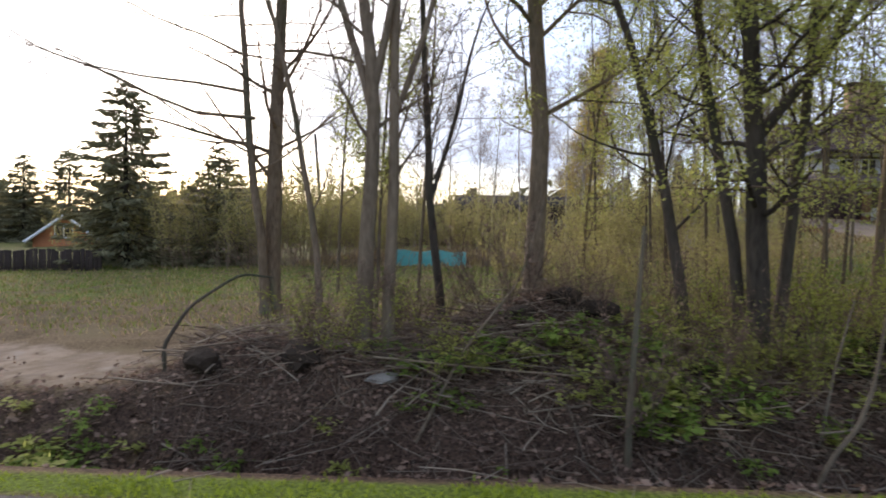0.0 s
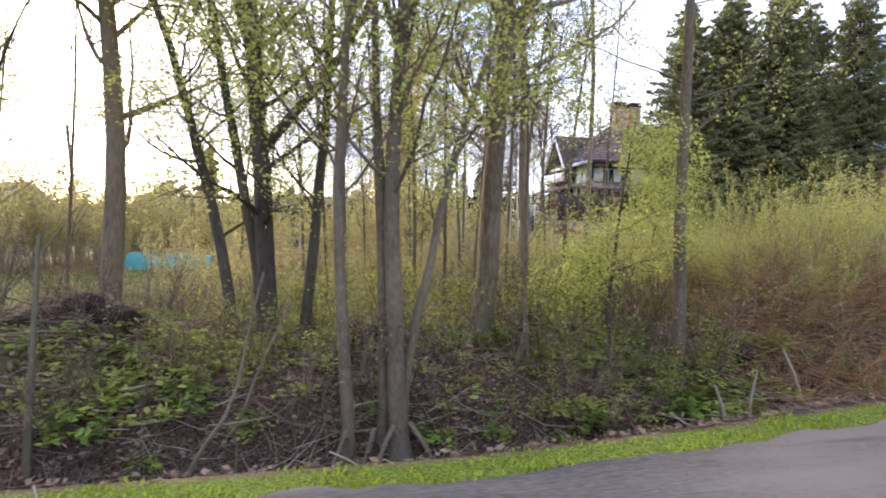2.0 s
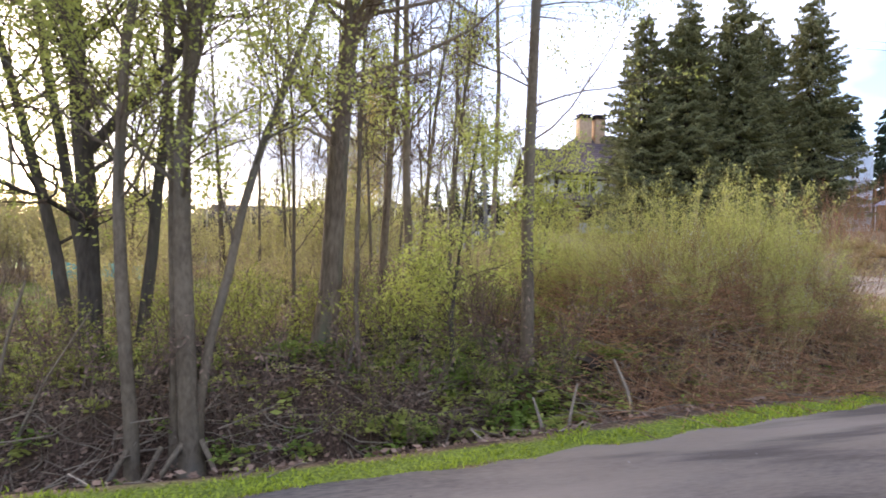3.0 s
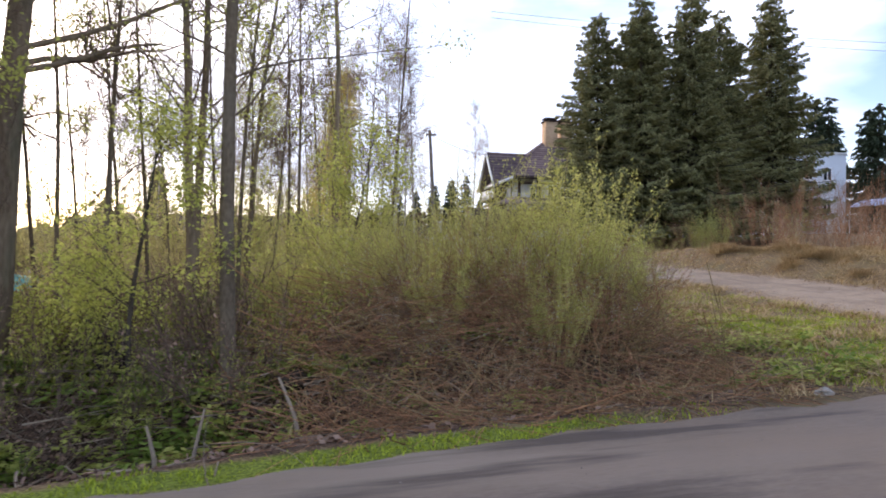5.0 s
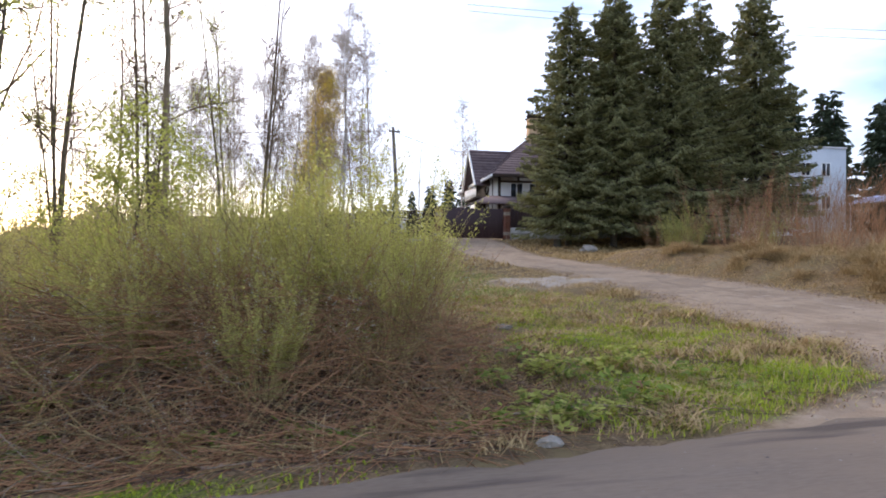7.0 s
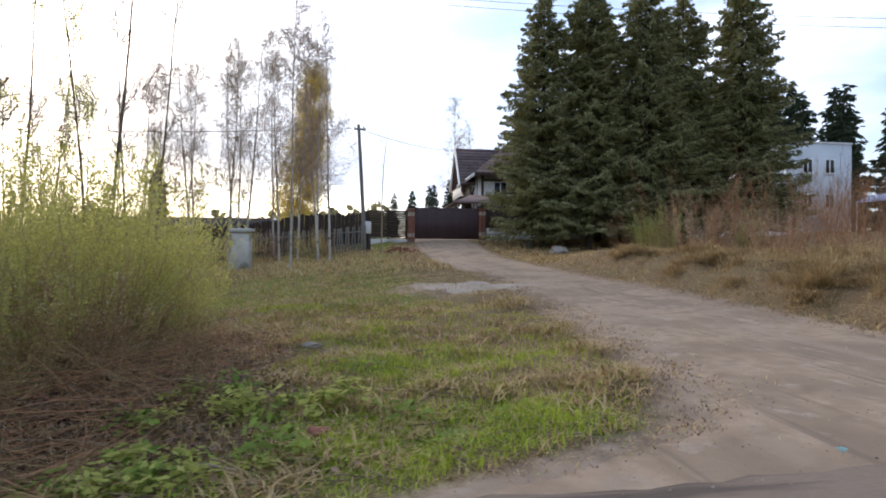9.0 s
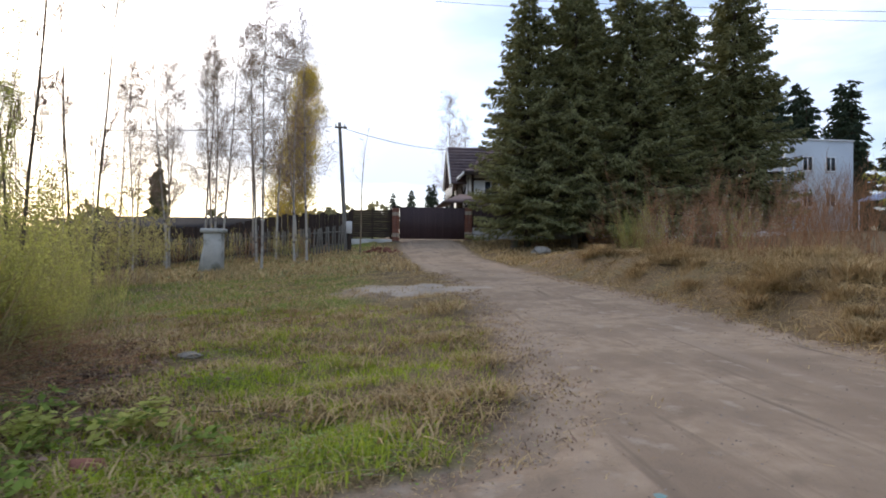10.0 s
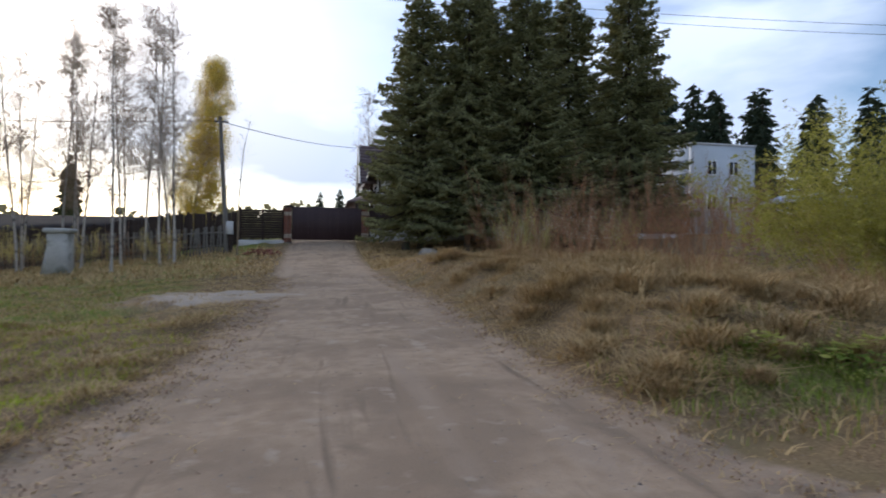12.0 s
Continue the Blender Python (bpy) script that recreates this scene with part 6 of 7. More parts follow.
grass("trodden_straw", 14, 90000, 14.5, 24, 5.0, 22, edge_debris, 0.012, 0.05, 0.005, STRAW, "flattened straw along the edges of the track", 3.0, 0.0)
grass("trodden_straw", 15, 70000, 14.5, 24, 5.0, 22, edge_debris, 0.012, 0.04, 0.007, LITTER, "dark dead leaves along the edges of the track", 2.0, 0.0)


def clover():
    """Small round leaves of the freshest green patches."""
    r = np.random.default_rng(13)
    spots = lambda x, y: np.exp(-((x - 15.0) / 1.0) ** 2 - ((y - 6.2) / 0.5) ** 2) + 0.6 * np.exp(-((x - 14.0) / 0.5) ** 2 - ((y - 8.6) / 0.35) ** 2) + 0.5 * np.exp(-((x - 13.2) / 0.7) ** 2 - ((y - 5.6) / 0.35) ** 2)
    p = scatter(r, 70000, 11.5, 17.5, 4.9, 10, lambda x, y: spots(x, y) * smooth(0.1, 0.4, y - road_edge(x)) * (0.5 + 0.5 * waves(x, y, 0.5, 2.0)))
    p[:, 2] += r.uniform(0.01, 0.08, len(p))
    d = unit(r, len(p)) * np.array([1, 1, 0.35])
    s = r.uniform(0.009, 0.02, (len(p), 1))
    single("clover", Geo().leaves(p, d * s, np.cross(d, [0, 0, 1.0]) * s * 0.8), LEAF_CLOVER, "bright green clover leaves by the road", "clover", kind="stuff")


LEAF_CLOVER = shade("clover_leaf", (0.1, 0.17, 0.02), (0.28, 0.4, 0.06), 0.6, 2, 20, 0.0, spread="island", leaf=0.35)
clover()


def dead_leaves():
    r = np.random.default_rng(11)
    p = scatter(r, 150000, -8, 15, 3.9, 13, litter_here)
    p[:, 2] += r.uniform(0.002, 0.05, len(p))
    d = unit(r, len(p)) * np.array([1, 1, 0.5])
    w = sideways(d, r) * np.array([1, 1, 0.7])
    s = r.uniform(0.016, 0.052, (len(p), 1))
    single("leaf_litter", Geo().leaves(p, d * s, w * s * 0.65), LITTER, "brown dead leaves covering the bank", "leaf litter", kind="stuff")


dead_leaves()


def lying_twigs(name, seed, n, area, weight, length, radius, lift, heading, material, label, category, steep=0.12):
    """Thin sticks that lie about: heading is the usual direction in degrees and its spread."""
    r = np.random.default_rng(seed)
    p = scatter(r, n, *area, weight)
    m = len(p)
    a = np.radians(r.normal(heading[0], heading[1], m))
    ln = r.uniform(*length, m)
    k = np.linspace(-0.5, 0.5, 6)
    d = np.stack([np.cos(a), np.sin(a)], 1)
    bend = r.normal(0, 0.09, m)
    xy = p[:, None, :2] + d[:, None] * (ln[:, None] * k)[..., None] + np.stack([-d[:, 1], d[:, 0]], 1)[:, None] * (bend[:, None] * ln[:, None] * (4 * k * k))[..., None]
    z = p[:, 2] + lift(p[:, 0], p[:, 1]) * r.uniform(0, 1, m) ** 0.8
    tilt = r.normal(0, steep, m)
    zz = z[:, None] + tilt[:, None] * ln[:, None] * k + r.normal(0, 0.1, m)[:, None] * ln[:, None] * (0.25 - k * k)
    zz = np.maximum(zz, ground(xy[..., 0], xy[..., 1]) + 0.006)
    rad = r.uniform(*radius, m)[:, None] * np.linspace(1, 0.45, 6)
    single(name, Geo().tubes(np.concatenate([xy, zz[..., None]], 2), rad, 3), material, label, category, kind="stuff")


def heap_here(x, y):
    d = y - road_edge(x)
    return smooth(0.3, 0.8, d) * (1 - smooth(4.6, 6.0, d)) * smooth(6.4, 8.0, x) * (1 - smooth(11.7, 13.3, x))


def heap_lift(x, y):
    d = y - road_edge(x)
    return 0.05 + 0.6 * smooth(0.5, 2.0, d) * smooth(6.4, 8.4, x) * (1 - smooth(11.2, 12.8, x))


def low(x, y):
    return 0.05 + 0 * x


def stalk_lift(x, y):
    return 0.05 + 0.4 * np.exp(-((x - 25.2) / 1.7) ** 2 - ((y - 13.2) / 1.6) ** 2) + 0.3 * np.exp(-((x - 27) / 1.5) ** 2 - ((y - 10.5) / 1.0) ** 2)


def mound_lift(x, y):
    return 0.06 + 0.2 * np.exp(-((x + 2.0) / 2.2) ** 2 - ((y - 6.2) / 0.8) ** 2)


def hollow(x, y):
    """The washed-out hole under the alders."""
    return np.exp(-((x - 2.9) / 0.5) ** 2 - ((y - 5.05) / 0.3) ** 2)


def wood_floor(x, y):
    d = y - road_edge(x)
    return smooth(0.6, 1.0, d) * (1 - smooth(5.5, 8.0, d)) * (1 - smooth(12.0, 13.8, x)) * (1 - lane_weight(x, y)) * (1 - hollow(x, y))


grass("brush_stalks", 16, 4000, 6.6, 13.2, 5.0, 9.5, lambda x, y: heap_here(x, y) * (0.5 + 0.5 * waves(x, y, 1.3, 4.0)), 0.12, 0.5, 0.004, STRAW_BANK, "dry grass stalks grown through the brushwood", 1.1)
lying_twigs("brushwood", 21, 5600, (6.4, 13.4, 4.8, 10.5), heap_here, (0.6, 2.0), (0.0022, 0.0052), heap_lift, (18, 52), TWIG_RED, "tangled red-brown willow brushwood on the bank", "brushwood", 0.3)
lying_twigs("brushwood", 22, 800, (6.4, 13.4, 4.8, 10.5), heap_here, (0.4, 1.5), (0.002, 0.0045), heap_lift, (35, 55), DEADWOOD, "pale dead canes in the brushwood", "brushwood", 0.4)
lying_twigs("brushwood", 23, 1300, (7.8, 12.9, 4.9, 8.8), heap_here, (0.6, 1.7), (0.002, 0.0045), heap_lift, (40, 24), TWIG_TAN, "tan willow canes fanned against the ground", "brushwood", 0.7)
lying_twigs("fallen_twig_litter", 24, 3000, (-6, 13.5, 4.0, 11), wood_floor, (0.2, 1.1), (0.003, 0.008), low, (0, 90), TWIG, "dark fallen twigs among the leaves", "twigs")
lying_twigs("fallen_twig_litter", 25, 1300, (-5, 9, 4.0, 10), wood_floor, (0.3, 1.7), (0.004, 0.014), low, (10, 50), DEADWOOD, "pale fallen twigs among the leaves", "twigs")
lying_twigs("fallen_twig_litter", 29, 700, (9.5, 15.5, 4.5, 8.5), lambda x, y: smooth(0.05, 0.3, y - road_edge(x)) * (1 - smooth(0.1, 0.5, track_weight(x, y))), (0.12, 0.7), (0.002, 0.006), low, (10, 70), TWIG, "dark twigs strewn at the edge of the corner", "twigs")
lying_twigs("fallen_twig_litter", 30, 500, (10.5, 16.5, 4.6, 11), lambda x, y: smooth(0.05, 0.3, y - road_edge(x)) * (1 - smooth(0.1, 0.5, track_weight(x, y))), (0.1, 0.5), (0.002, 0.005), low, (10, 70), DEADWOOD, "pale twigs and stalks strewn on the corner", "twigs")
lying_twigs("fallen_twig_litter", 27, 1500, (-4.8, 2.5, 4.6, 8.2), wood_floor, (0.2, 1.3), (0.003, 0.01), mound_lift, (0, 70), TWIG, "dark twigs heaped on the mound", "twigs", 0.3)
lying_twigs("fallen_twig_litter", 28, 350, (-4.8, 2.5, 4.6, 8.2), wood_floor, (0.2, 1.0), (0.003, 0.009), mound_lift, (0, 70), DEADWOOD, "pale twigs heaped on the mound", "twigs", 0.3)
lying_twigs("bank_canes", 26, 6000, (22.3, 31, 7.5, 19), bank_here, (0.3, 1.1), (0.003, 0.006), stalk_lift, (0, 90), STRAW_BANK, "broken dry stalks on the bank", "stalks", 0.5)


def tussock(seed, blades, height, material):
    r = np.random.default_rng(seed)
    p = r.normal(size=(blades, 3)) * np.array([0.13, 0.13, 0.0])
    h = r.uniform(0.35, 1.0, blades) * height
    return bent(p, h, h * r.uniform(0.8, 2.4, blades), r.uniform(0.004, 0.009, blades), r).mesh("tussock", material)


def tussocks():
    r = np.random.default_rng(31)
    kinds = [tussock(40 + i, 280, 0.4, (STRAW_BANK, STRAW, STRAW)[i]) for i in range(3)]
    done = 0
    while done < 210:
        x, y = r.uniform(22.8, 33), r.uniform(7.5, 21)
        if r.uniform() > float(bank_here(x, y)) * (1 if x < 28 else 0.6):
            continue
        ob = new("grass_tussock", kinds[done % 3])
        s = r.uniform(0.6, 1.3)
        ob.matrix_world = pose(x, y, on_ground(x, y) - 0.02, 0, 0, r.uniform(0, 360)) @ Matrix.Diagonal((s, s, s * r.uniform(0.6, 1.1), 1))
        tagged(ob, "drooping tussock of pale dry grass on the bank", "grass tussock", "dry tussocks on the bank")
        done += 1


tussocks()


def herb_mesh(seed, stems, leaf, height):
    r = np.random.default_rng(seed)
    n = stems * 7
    p = np.repeat(r.normal(size=(stems, 3)) * np.array([0.11, 0.11, 0]) + np.stack([np.zeros(stems), np.zeros(stems), r.uniform(0.3, 1, stems) * height], 1), 7, 0)
    p = p + r.normal(size=(n, 3)) * np.array([0.045, 0.045, 0.02])
    d = unit(r, n) * np.array([1, 1, 0.35])
    d /= np.linalg.norm(d, axis=1, keepdims=True)
    w = np.cross(d, [0, 0, 1.0]) + r.normal(size=(n, 3)) * 0.2
    s = leaf * r.uniform(0.6, 1.3, (n, 1))
    return Geo().leaves(p, d * s, w * s * 0.6).mesh("herb", LEAF_HERB if seed % 2 else LEAF_SPRING)


def herbs():
    r = np.random.default_rng(33)
    kinds = [herb_mesh(60 + i, 9, 0.042, 0.22) for i in range(4)]
    spots = ((-0.2, 5.9, 1.0, 70), (-5.3, 4.7, 0.9, 30), (2.0, 6.6, 1.2, 34), (4.6, 5.6, 1.4, 60), (6.8, 5.7, 0.9, 30), (-2.6, 6.0, 0.7, 14), (12.6, 5.6, 0.45, 20), (13.2, 6.9, 0.6, 18), (24.8, 7.7, 0.6, 12), (5.2, 7.2, 1.4, 44), (1.5, 8.6, 1.0, 24), (3.4, 5.0, 0.8, 12), (4.6, 6.6, 1.2, 30), (6.4, 6.5, 1.0, 26), (0.6, 6.9, 0.8, 24), (8.6, 6.2, 1.0, 16), (10.4, 7.0, 1.1, 16), (9.4, 5.6, 1.0, 10))
    for cx, cy, spread, n in spots:
        for i in range(n):
            x, y = r.normal(cx, spread), r.normal(cy, spread * 0.4)
            if y - float(road_edge(x)) < 0.65 or float(hollow(x, y)) > 0.3:
                continue
            ob = new("herb", kinds[r.integers(0, 4)])
            s = r.uniform(0.6, 1.3)
            ob.matrix_world = pose(x, y, on_ground(x, y), 0, 0, r.uniform(0, 360)) @ Matrix.Diagonal((s, s, s, 1))
            tagged(ob, "low green herb with fresh leaves among dead leaves", "herb", "green herbs on the bank", "stuff")


herbs()

LEAF_UNDER = shade("undergrowth_leaf", (0.14, 0.15, 0.03), (0.4, 0.41, 0.095), 0.8, 2, 20, 0.0, spread="island", leaf=0.5)
UNDER = [shrub_kind(66 + i, 0.8, 12, 0.32, 0.023, 3, TWIG, LEAF_UNDER, side=4, twig_len=0.4, bend=0.7, stem_r=0.005) for i in range(3)]
rng = np.random.default_rng(35)
for i, (x, y, s) in enumerate(((-3.6, 6.4, 1.0), (-3.2, 5.9, 0.9), (-3.0, 6.7, 1.0), (-2.2, 5.8, 0.8), (0.5, 6.5, 0.8), (1.3, 6.4, 1.0), (1.9, 6.8, 1.0), (2.4, 6.5, 0.9), (3.4, 6.6, 1.1), (3.7, 7.4, 1.2),
                               (4.6, 7.0, 1.0), (5.2, 6.8, 1.1), (5.0, 5.8, 0.8), (5.9, 5.7, 0.8), (5.5, 7.6, 1.2), (6.3, 7.1, 1.1), (6.9, 5.9, 0.9), (7.0, 7.6, 1.2), (2.8, 7.8, 1.2), (2.1, 9.0, 1.2),
                               (4.3, 5.5, 0.7), (6.2, 8.3, 1.3), (7.6, 6.6, 1.0), (0.9, 7.8, 1.0), (1.2, 5.9, 0.7), (8.1, 5.6, 0.6), (4.4, 8.2, 1.3), (3.2, 8.9, 1.3))):
    put_shrub("undergrowth_bush", "small bush with fresh yellow-green leaves on the bank", x, y, UNDER[i % 3], "undergrowth bushes", s, i * 97)


BARE_UNDER = [shrub_kind(76 + i, 1.0, 12, 0.35, 0.02, 1, TWIG, LITTER, side=7, twig_len=0.5, bend=0.9, stem_r=0.005) for i in range(2)]
done = 0
while done < 44:
    x, y = rng.uniform(-4.5, 8.6), rng.uniform(5.0, 9.6)
    if y - float(road_edge(x)) < 1.2 or abs(x - 4.1) < 0.25:
        continue
    put_shrub("bare_undergrowth", "small leafless brown bush on the bank", x, y, BARE_UNDER[done % 2], "bare undergrowth", rng.uniform(0.6, 1.3), done * 83)
    done += 1
done = 0
while done < 12:
    x, y = rng.uniform(0.6, 8.2), rng.uniform(5.3, 10.0)
    if y - float(road_edge(x)) < 1.3 or abs(x - 4.1) < 0.3:
        continue
    put_shrub("undergrowth_bush", "small bush with fresh yellow-green leaves on the bank", x, y, UNDER[done % 3], "undergrowth bushes", rng.uniform(0.6, 1.5), done * 97)
    done += 1


# ---------------------------------------------------------------- single small things
def stone(name, label, x, y, size, seed, material, sink=0.3, turn=0):
    bm = bmesh.new()
    bmesh.ops.create_icosphere(bm, subdivisions=2, radius=1)
    for v in bm.verts:
        k = 1 + 0.55 * noise.noise(v.co * 1.5 + Vector((seed * 3.7, 0, 0))) + 0.12 * noise.noise(v.co * 4 + Vector((0, seed, 0)))
        v.co = Vector((v.co.x * size[0] * k, v.co.y * size[1] * k, v.co.z * size[2] * k))
    me = bpy.data.meshes.new(name)
    bm.to_mesh(me)
    bm.free()
    me.materials.append(material)
    ob = new(name, me)
    ob.matrix_world = pose(x, y, on_ground(x, y) + size[2] * (1 - 2 * sink), 0, 0, turn)
    return tagged(ob, label, "stone")


stone("stone", "pale stone half sunk in the grass", 13.45, 9.8, (0.15, 0.09, 0.045), 1, STONE)
stone("stone", "pale flat stone at the asphalt edge", 12.45, 4.9, (0.08, 0.055, 0.05), 2, STONE)
stone("stone", "pale slab stone among the twigs", -2.7, 5.75, (0.17, 0.1, 0.06), 3, STONE, 0.25, 30)
stone("stone", "pale stone in the ditch", 1.9, 4.78, (0.12, 0.08, 0.05), 4, STONE)
stone("boulder", "grey boulder under the spruces", 24.5, 31.3, (0.55, 0.35, 0.28), 5, STONE)
stone("earth_clod", "dark clod of earth on the mound", -0.75, 7.3, (0.24, 0.17, 0.1), 6, shade("dark_earth_and_shade", (0.025, 0.018, 0.013), (0.07, 0.05, 0.035), 0.95, 8, 40, 0.8))
# the undercut's shade, put in as a near-black lump inside the hollow
stone("earth_hollow", "near-black lump standing in for shade in the hollow under the alders", 2.92, 5.12, (0.4, 0.13, 0.2), 9, bpy.data.materials["dark_earth_and_shade"], 0.78)
# these clods add relief, and their dark colour stands in for shaded holes
for i, (x, y, k) in enumerate(((-0.35, 7.2, 1.1), (-1.3, 7.0, 0.8), (-3.6, 5.9, 1.2), (-4.6, 5.75, 1.0), (-2.3, 6.1, 0.9), (1.9, 7.2, 1.3), (2.6, 6.9, 1.5), (3.6, 6.4, 1.0), (4.9, 7.2, 1.6), (5.3, 6.9, 1.1), (0.6, 6.3, 0.8), (2.3, 6.2, 0.9), (7.3, 6.1, 1.0))):
    stone("earth_clod", "dark clod standing in for a shaded hole in the bank", x, y, (0.26 * k, 0.18 * k, 0.13 * k), 20 + i, bpy.data.materials["dark_earth_and_shade"], 0.35, i * 50)
stone("earth_clod", "small dark clod on the dirt patch", 15.75, 14.5, (0.09, 0.06, 0.05), 7, BARK_DARK)


def brick_piece(x, y, z, turn, tilt, label="broken red brick", scale=1.0):
    g = Geo().box(-0.11 * scale, -0.06, -0.035, 0.11 * scale, 0.06, 0.035, 0.008)
    ob = single("broken_brick", g, BRICK, label, "brick", "broken bricks")
    ob.matrix_world = pose(x, y, z, tilt, tilt * 0.6, turn)


brick_piece(13.9, 6.25, on_ground(13.9, 6.25) + 0.05, 35, 20, "broken red brick lying in the grass")
rng = np.random.default_rng(41)
for i in range(46):
    x, y = rng.normal(16.0, 0.55), rng.normal(33.6, 0.35)
    lift = 0.32 * math.exp(-((x - 16.0) / 0.6) ** 2 - ((y - 33.6) / 0.4) ** 2) * rng.uniform(0, 1)
    brick_piece(x, y, on_ground(x, y) + 0.04 + lift, rng.uniform(0, 360), rng.uniform(-35, 35), "broken red brick on the rubble heap", rng.uniform(0.6, 1))


def stump():
    x, y = 23.7, 34.2
    t = thing("tree_stump", "old dark tree stump under the spruces", "stump", x, y, on_ground(x, y))
    part("bole", Geo().tube([(0, 0, -0.2), (0, 0, 0.05), (0.01, 0, 0.3), (0.02, 0.01, 0.48)], [0.34, 0.27, 0.22, 0.21], 10), BARK_DARK, t, smooth_faces=True)
    part("cut_face", Geo().add([(0.02 + 0.205 * math.cos(a), 0.01 + 0.205 * math.sin(a), 0.482) for a in np.linspace(0, 6.283, 11)[:-1]], [list(range(10))]), DEADWOOD, t)


stump()


def stick(name, label, p, r, material=DEADWOOD, category="branch"):
    """A bent stick through a few places, smoothed."""
    p = np.array(p, float)
    k = np.linspace(0, len(p) - 1, 4 * len(p))
    q = np.stack([np.interp(k, np.arange(len(p)), p[:, i]) for i in range(3)], 1)
    q[1:-1] = (q[:-2] + 2 * q[1:-1] + q[2:]) / 4
    return single(name, Geo().tube(q, np.linspace(r, r * 0.4, len(q)), 6), material, label, "branch", smooth_faces=True)


def g3(x, y, up):
    return (x, y, on_ground(x, y) + up)


stick("fallen_branch", "arching dark branch standing out of the brush", [g3(-5.1, 5.9, -0.05), g3(-5.14, 5.92, 0.28), g3(-4.95, 6.1, 0.55), g3(-4.5, 6.4, 0.75), g3(-4.2, 6.6, 0.8)], 0.028, BARK_DARK)
stick("leaning_pole", "pale dead pole leaning against the mound", [g3(-2.3, 5.3, 0.1), g3(-1.9, 5.9, 0.3), g3(-1.3, 6.9, 0.5), g3(-1.0, 7.7, 1.2)], 0.022, BARK_GREY)
stick("fallen_branch", "long pale fallen branch across the bank", [g3(-2.8, 5.7, 0.25), g3(-1.4, 5.8, 0.2), g3(0.0, 6.0, 0.12), g3(1.0, 6.1, 0.1)], 0.013, BARK_GREY)
stick("fallen_branch", "pale fallen branch across the bank", [g3(-1.9, 6.3, 0.1), g3(-0.8, 6.5, 0.2), g3(0.6, 6.9, 0.2)], 0.012, BARK_GREY)
stick("dead_pole", "thin dead standing pole in the ditch", [(-0.38, 5.3, -0.75), (-0.38, 5.32, 0.0), (-0.34, 5.33, 0.8), (-0.3, 5.34, 1.7)], 0.042, BARK_GREY)
stick("dead_pole", "thin grey dead stem by the big tree", [g3(4.38, 6.1, -0.1), g3(4.43, 6.14, 0.25), g3(4.5, 6.17, 0.5)], 0.03, BARK_POLE)
stick("crooked_branch", "crooked pale branch rising from the ditch", [(1.0, 4.95, -0.5), (1.18, 5.0, -0.15), (1.36, 5.0, 0.1), (1.48, 5.02, 0.45), (1.55, 5.05, 0.9), (1.66, 5.1, 1.4)], 0.024, BARK_POLE)
stick("crooked_branch", "slanting grey branch beside the alders", [g3(1.35, 5.5, 0.0), g3(1.55, 5.7, 0.4), g3(1.85, 5.95, 0.9)], 0.018, BARK_POLE)
stick("fallen_branch", "thin forked stick lying in the grass", [g3(13.1, 5.75, 0.1), g3(13.45, 5.5, 0.05), g3(13.7, 5.15, 0.02)], 0.014)
stick("fallen_branch", "grey stick lying in the grass", [g3(12.3, 5.6, 0.15), g3(12.8, 5.7, 0.12), g3(13.2, 5.8, 0.06)], 0.014)
stick("dead_pole", "short pale snag at the ditch's edge", [g3(6.3, 4.95, -0.05), g3(6.28, 5.0, 0.3), g3(6.2, 5.05, 0.6)], 0.028)
stick("dead_pole", "short pale snag at the ditch's edge", [g3(6.55, 4.95, -0.05), g3(6.58, 5.0, 0.25), g3(6.65, 5.0, 0.55)], 0.024)
stick("dead_pole", "short pale snag at the ditch's edge", [g3(7.4, 5.2, -0.05), g3(7.35, 5.25, 0.3), g3(7.2, 5.3, 0.65)], 0.03)
# bare roots of the alders, washed out over the ditch
for p in (((2.9, 5.3, -0.1), (2.78, 5.12, -0.28), (2.66, 4.95, -0.5), (2.6, 4.85, -0.7)), ((2.45, 5.3, -0.1), (2.36, 5.12, -0.3), (2.25, 4.95, -0.5), (2.15, 4.82, -0.72)),
          ((3.05, 5.3, -0.1), (3.18, 5.12, -0.25), (3.28, 4.98, -0.45), (3.36, 4.85, -0.66)), ((2.7, 5.3, -0.15), (2.62, 5.1, -0.35), (2.5, 4.95, -0.55), (2.42, 4.82, -0.72)),
          ((2.2, 4.75, -0.64), (2.4, 4.66, -0.46), (2.6, 4.64, -0.44), (2.85, 4.66, -0.58))):
    stick("alder_root", "bare pale alder root arching over the ditch", p, 0.03, BARK_POLE)


def road_grit():
    r = np.random.default_rng(51)
    p = scatter(r, 30000, -2, 27, 0.5, 24, lambda x, y: np.maximum(track_weight(x, y), (1 - smooth(-0.6, 0.0, y - road_edge(x))) * 0.4))
    n = len(p)
    p[:, 2] = np.maximum(p[:, 2], np.where(p[:, 1] < road_edge(p[:, 0]), road_level(p[:, 0]) + 0.02, -9)) + 0.014
    d = unit(r, n) * np.array([1, 1, 0.3])
    s = r.uniform(0.006, 0.02, (n, 1)) * r.uniform(0.5, 1, (n, 1))
    w = np.cross(d, [0, 0, 1.0])
    g = Geo()
    top = np.array([0, 0, 0.6])
    q = np.stack([p - d * s, p + w * s * 0.8, p + d * s, p - w * s * 0.8, p + top * s], 1)
    b = np.arange(n)[:, None, None] * 5
    g.add(q, (b + np.array([[[0, 1, 4], [1, 2, 4], [2, 3, 4], [3, 0, 4]]])).reshape(-1, 3))
    single("road_grit", g, GRIT, "loose grit and pebbles on the track", "grit", kind="stuff")


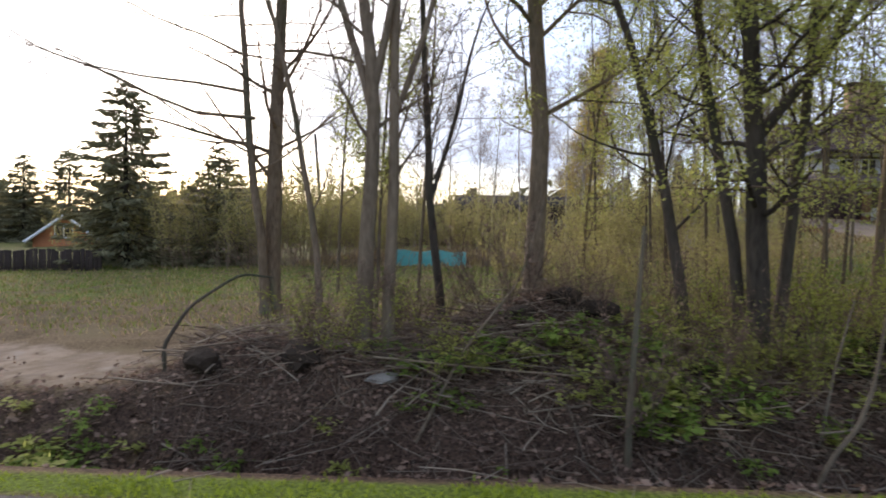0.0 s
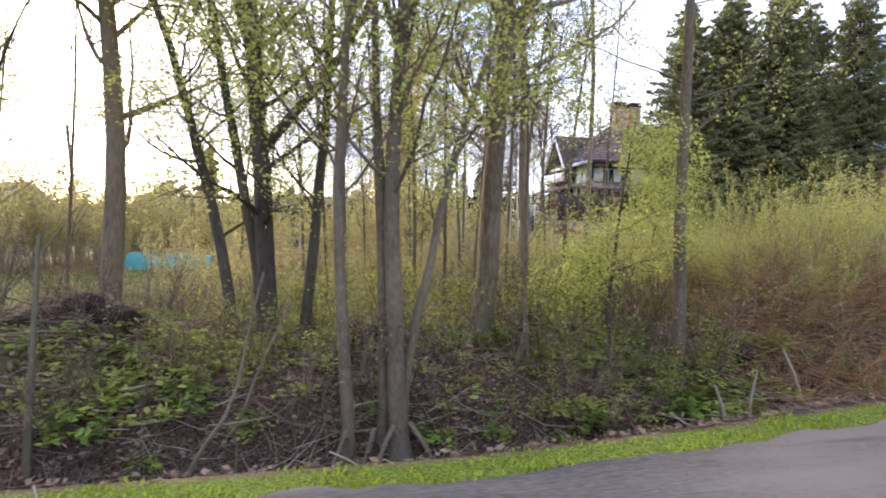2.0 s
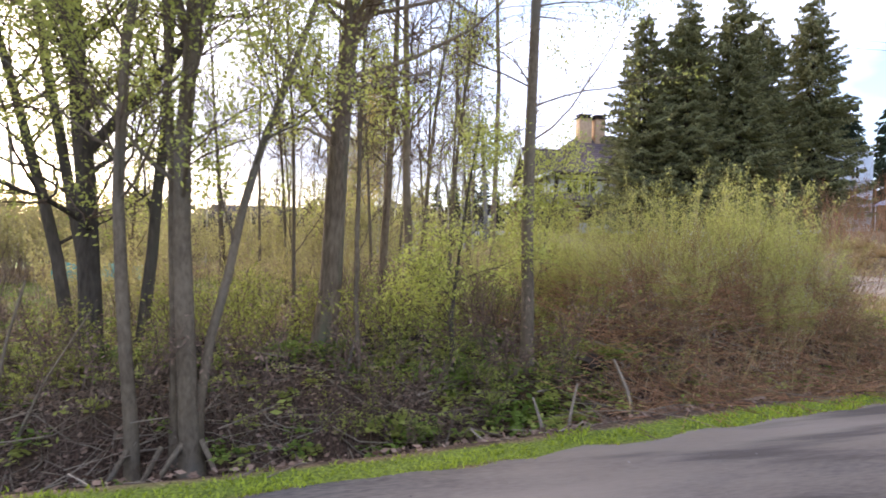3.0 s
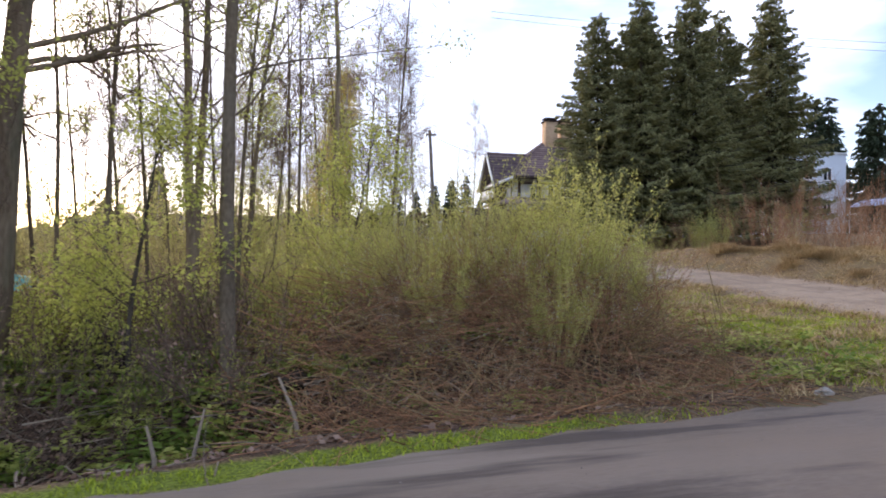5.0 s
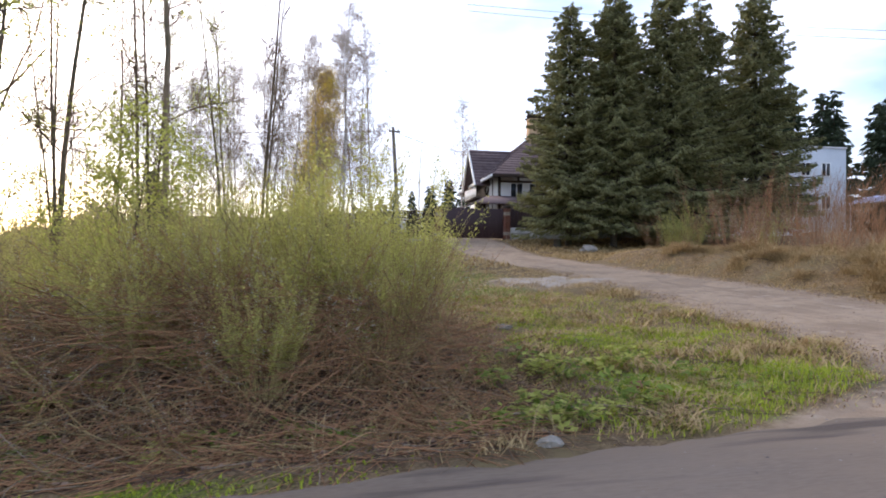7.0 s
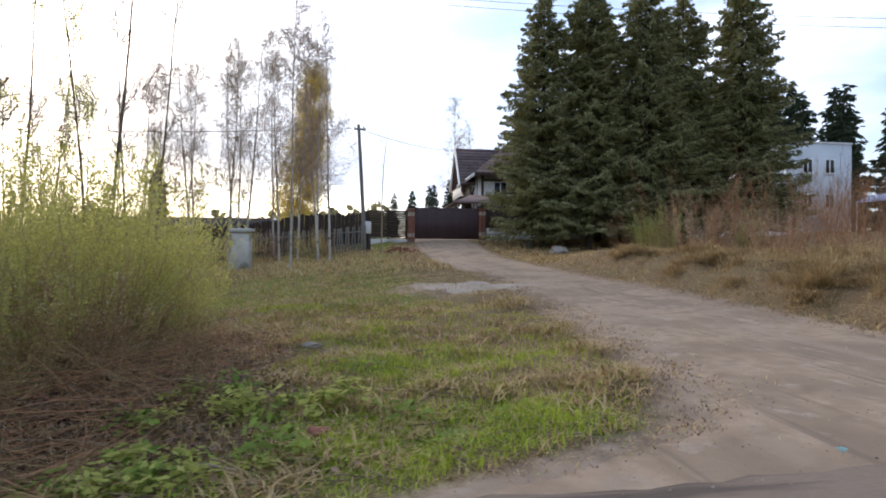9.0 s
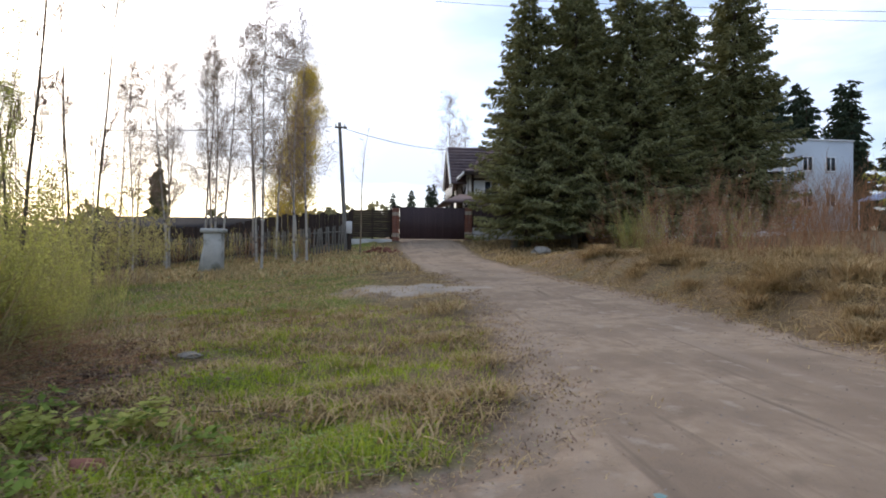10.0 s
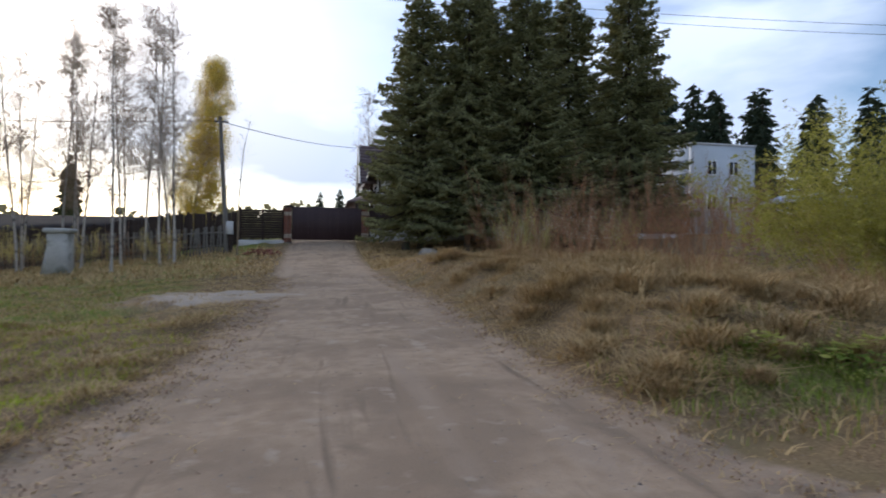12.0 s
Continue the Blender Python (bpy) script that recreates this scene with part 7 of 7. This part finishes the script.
GRIT = shade("grit", (0.05, 0.04, 0.035), (0.26, 0.22, 0.19), 0.9, 3, 30, 0.0, spread="island")
road_grit()


def pale_patch():
    a = np.linspace(0, 2 * np.pi, 40, endpoint=False)
    r = 1 + 0.16 * np.sin(3 * a + 1) + 0.12 * np.sin(7 * a) + 0.08 * np.sin(13 * a)
    rim = np.stack([16.8 + 1.8 * r * np.cos(a), 16.9 + 1.0 * r * np.sin(a)], 1)
    ring = [rim * k + np.array([16.8, 16.9]) * (1 - k) for k in (1.0, 0.7, 0.35)]
    v = np.concatenate(ring + [np.array([[16.8, 16.9]])])
    z = ground(v[:, 0], v[:, 1]) + np.where(np.arange(len(v)) < 40, 0.0, 0.035)
    f = [(i + 40 * k, (i + 1) % 40 + 40 * k, (i + 1) % 40 + 40 * k + 40, i + 40 * k + 40) for k in (0, 1) for i in range(40)]
    g = Geo().add(np.concatenate([v, z[:, None]], 1), f)
    g.f.append(np.array([(80 + i, 80 + (i + 1) % 40, 120) for i in range(40)]))
    single("sand_patch", g, SAND, "pale dusty patch of sand beside the track", "sand", kind="structure", smooth_faces=True)


SAND = shade("pale_sand", (0.29, 0.235, 0.18), (0.46, 0.385, 0.31), 0.95, 1.4, 30, 0.3)
pale_patch()


def low_tufts():
    """Flattened straw tufts on the grassy corner."""
    r = np.random.default_rng(61)
    kinds = [tussock(70 + i, 70, 0.16, STRAW) for i in range(2)]
    done = 0
    while done < 190:
        x, y = r.uniform(11.6, 17.6), r.uniform(4.9, 14)
        if float(track_weight(x, y)) > 0.25 or y - float(road_edge(x)) < 0.25:
            continue
        ob = new("straw_tuft", kinds[done % 2])
        k = r.uniform(0.6, 1.4)
        ob.matrix_world = pose(x, y, on_ground(x, y) - 0.01, 0, 0, r.uniform(0, 360)) @ Matrix.Diagonal((k, k, k * 0.7, 1))
        tagged(ob, "flattened tuft of dry straw in the grass", "grass tuft", "straw tufts on the corner")
        done += 1


low_tufts()


def scrap():
    v = [(0.6 * a, 0.6 * b, 0.7 * c) for a, b, c in ((-0.06, -0.04, 0.0), (0.05, -0.05, 0.02), (0.07, 0.04, 0.0), (-0.04, 0.05, 0.025), (0.0, 0.0, 0.035))]
    g = Geo().add(v, [(0, 1, 4), (1, 2, 4), (2, 3, 4), (3, 0, 4)]).add([(a, b, c - 0.006) for a, b, c in v], [(4, 1, 0), (4, 2, 1), (4, 3, 2), (4, 0, 3)])
    ob = single("plastic_scrap", g, SCRAP, "crumpled scrap of pale teal plastic on the road", "litter")
    ob.matrix_world = pose(17.56, 5.15, max(on_ground(17.56, 5.15), float(road_level(17.56)) + 0.05) + 0.02, 0, 0, 30)


scrap()
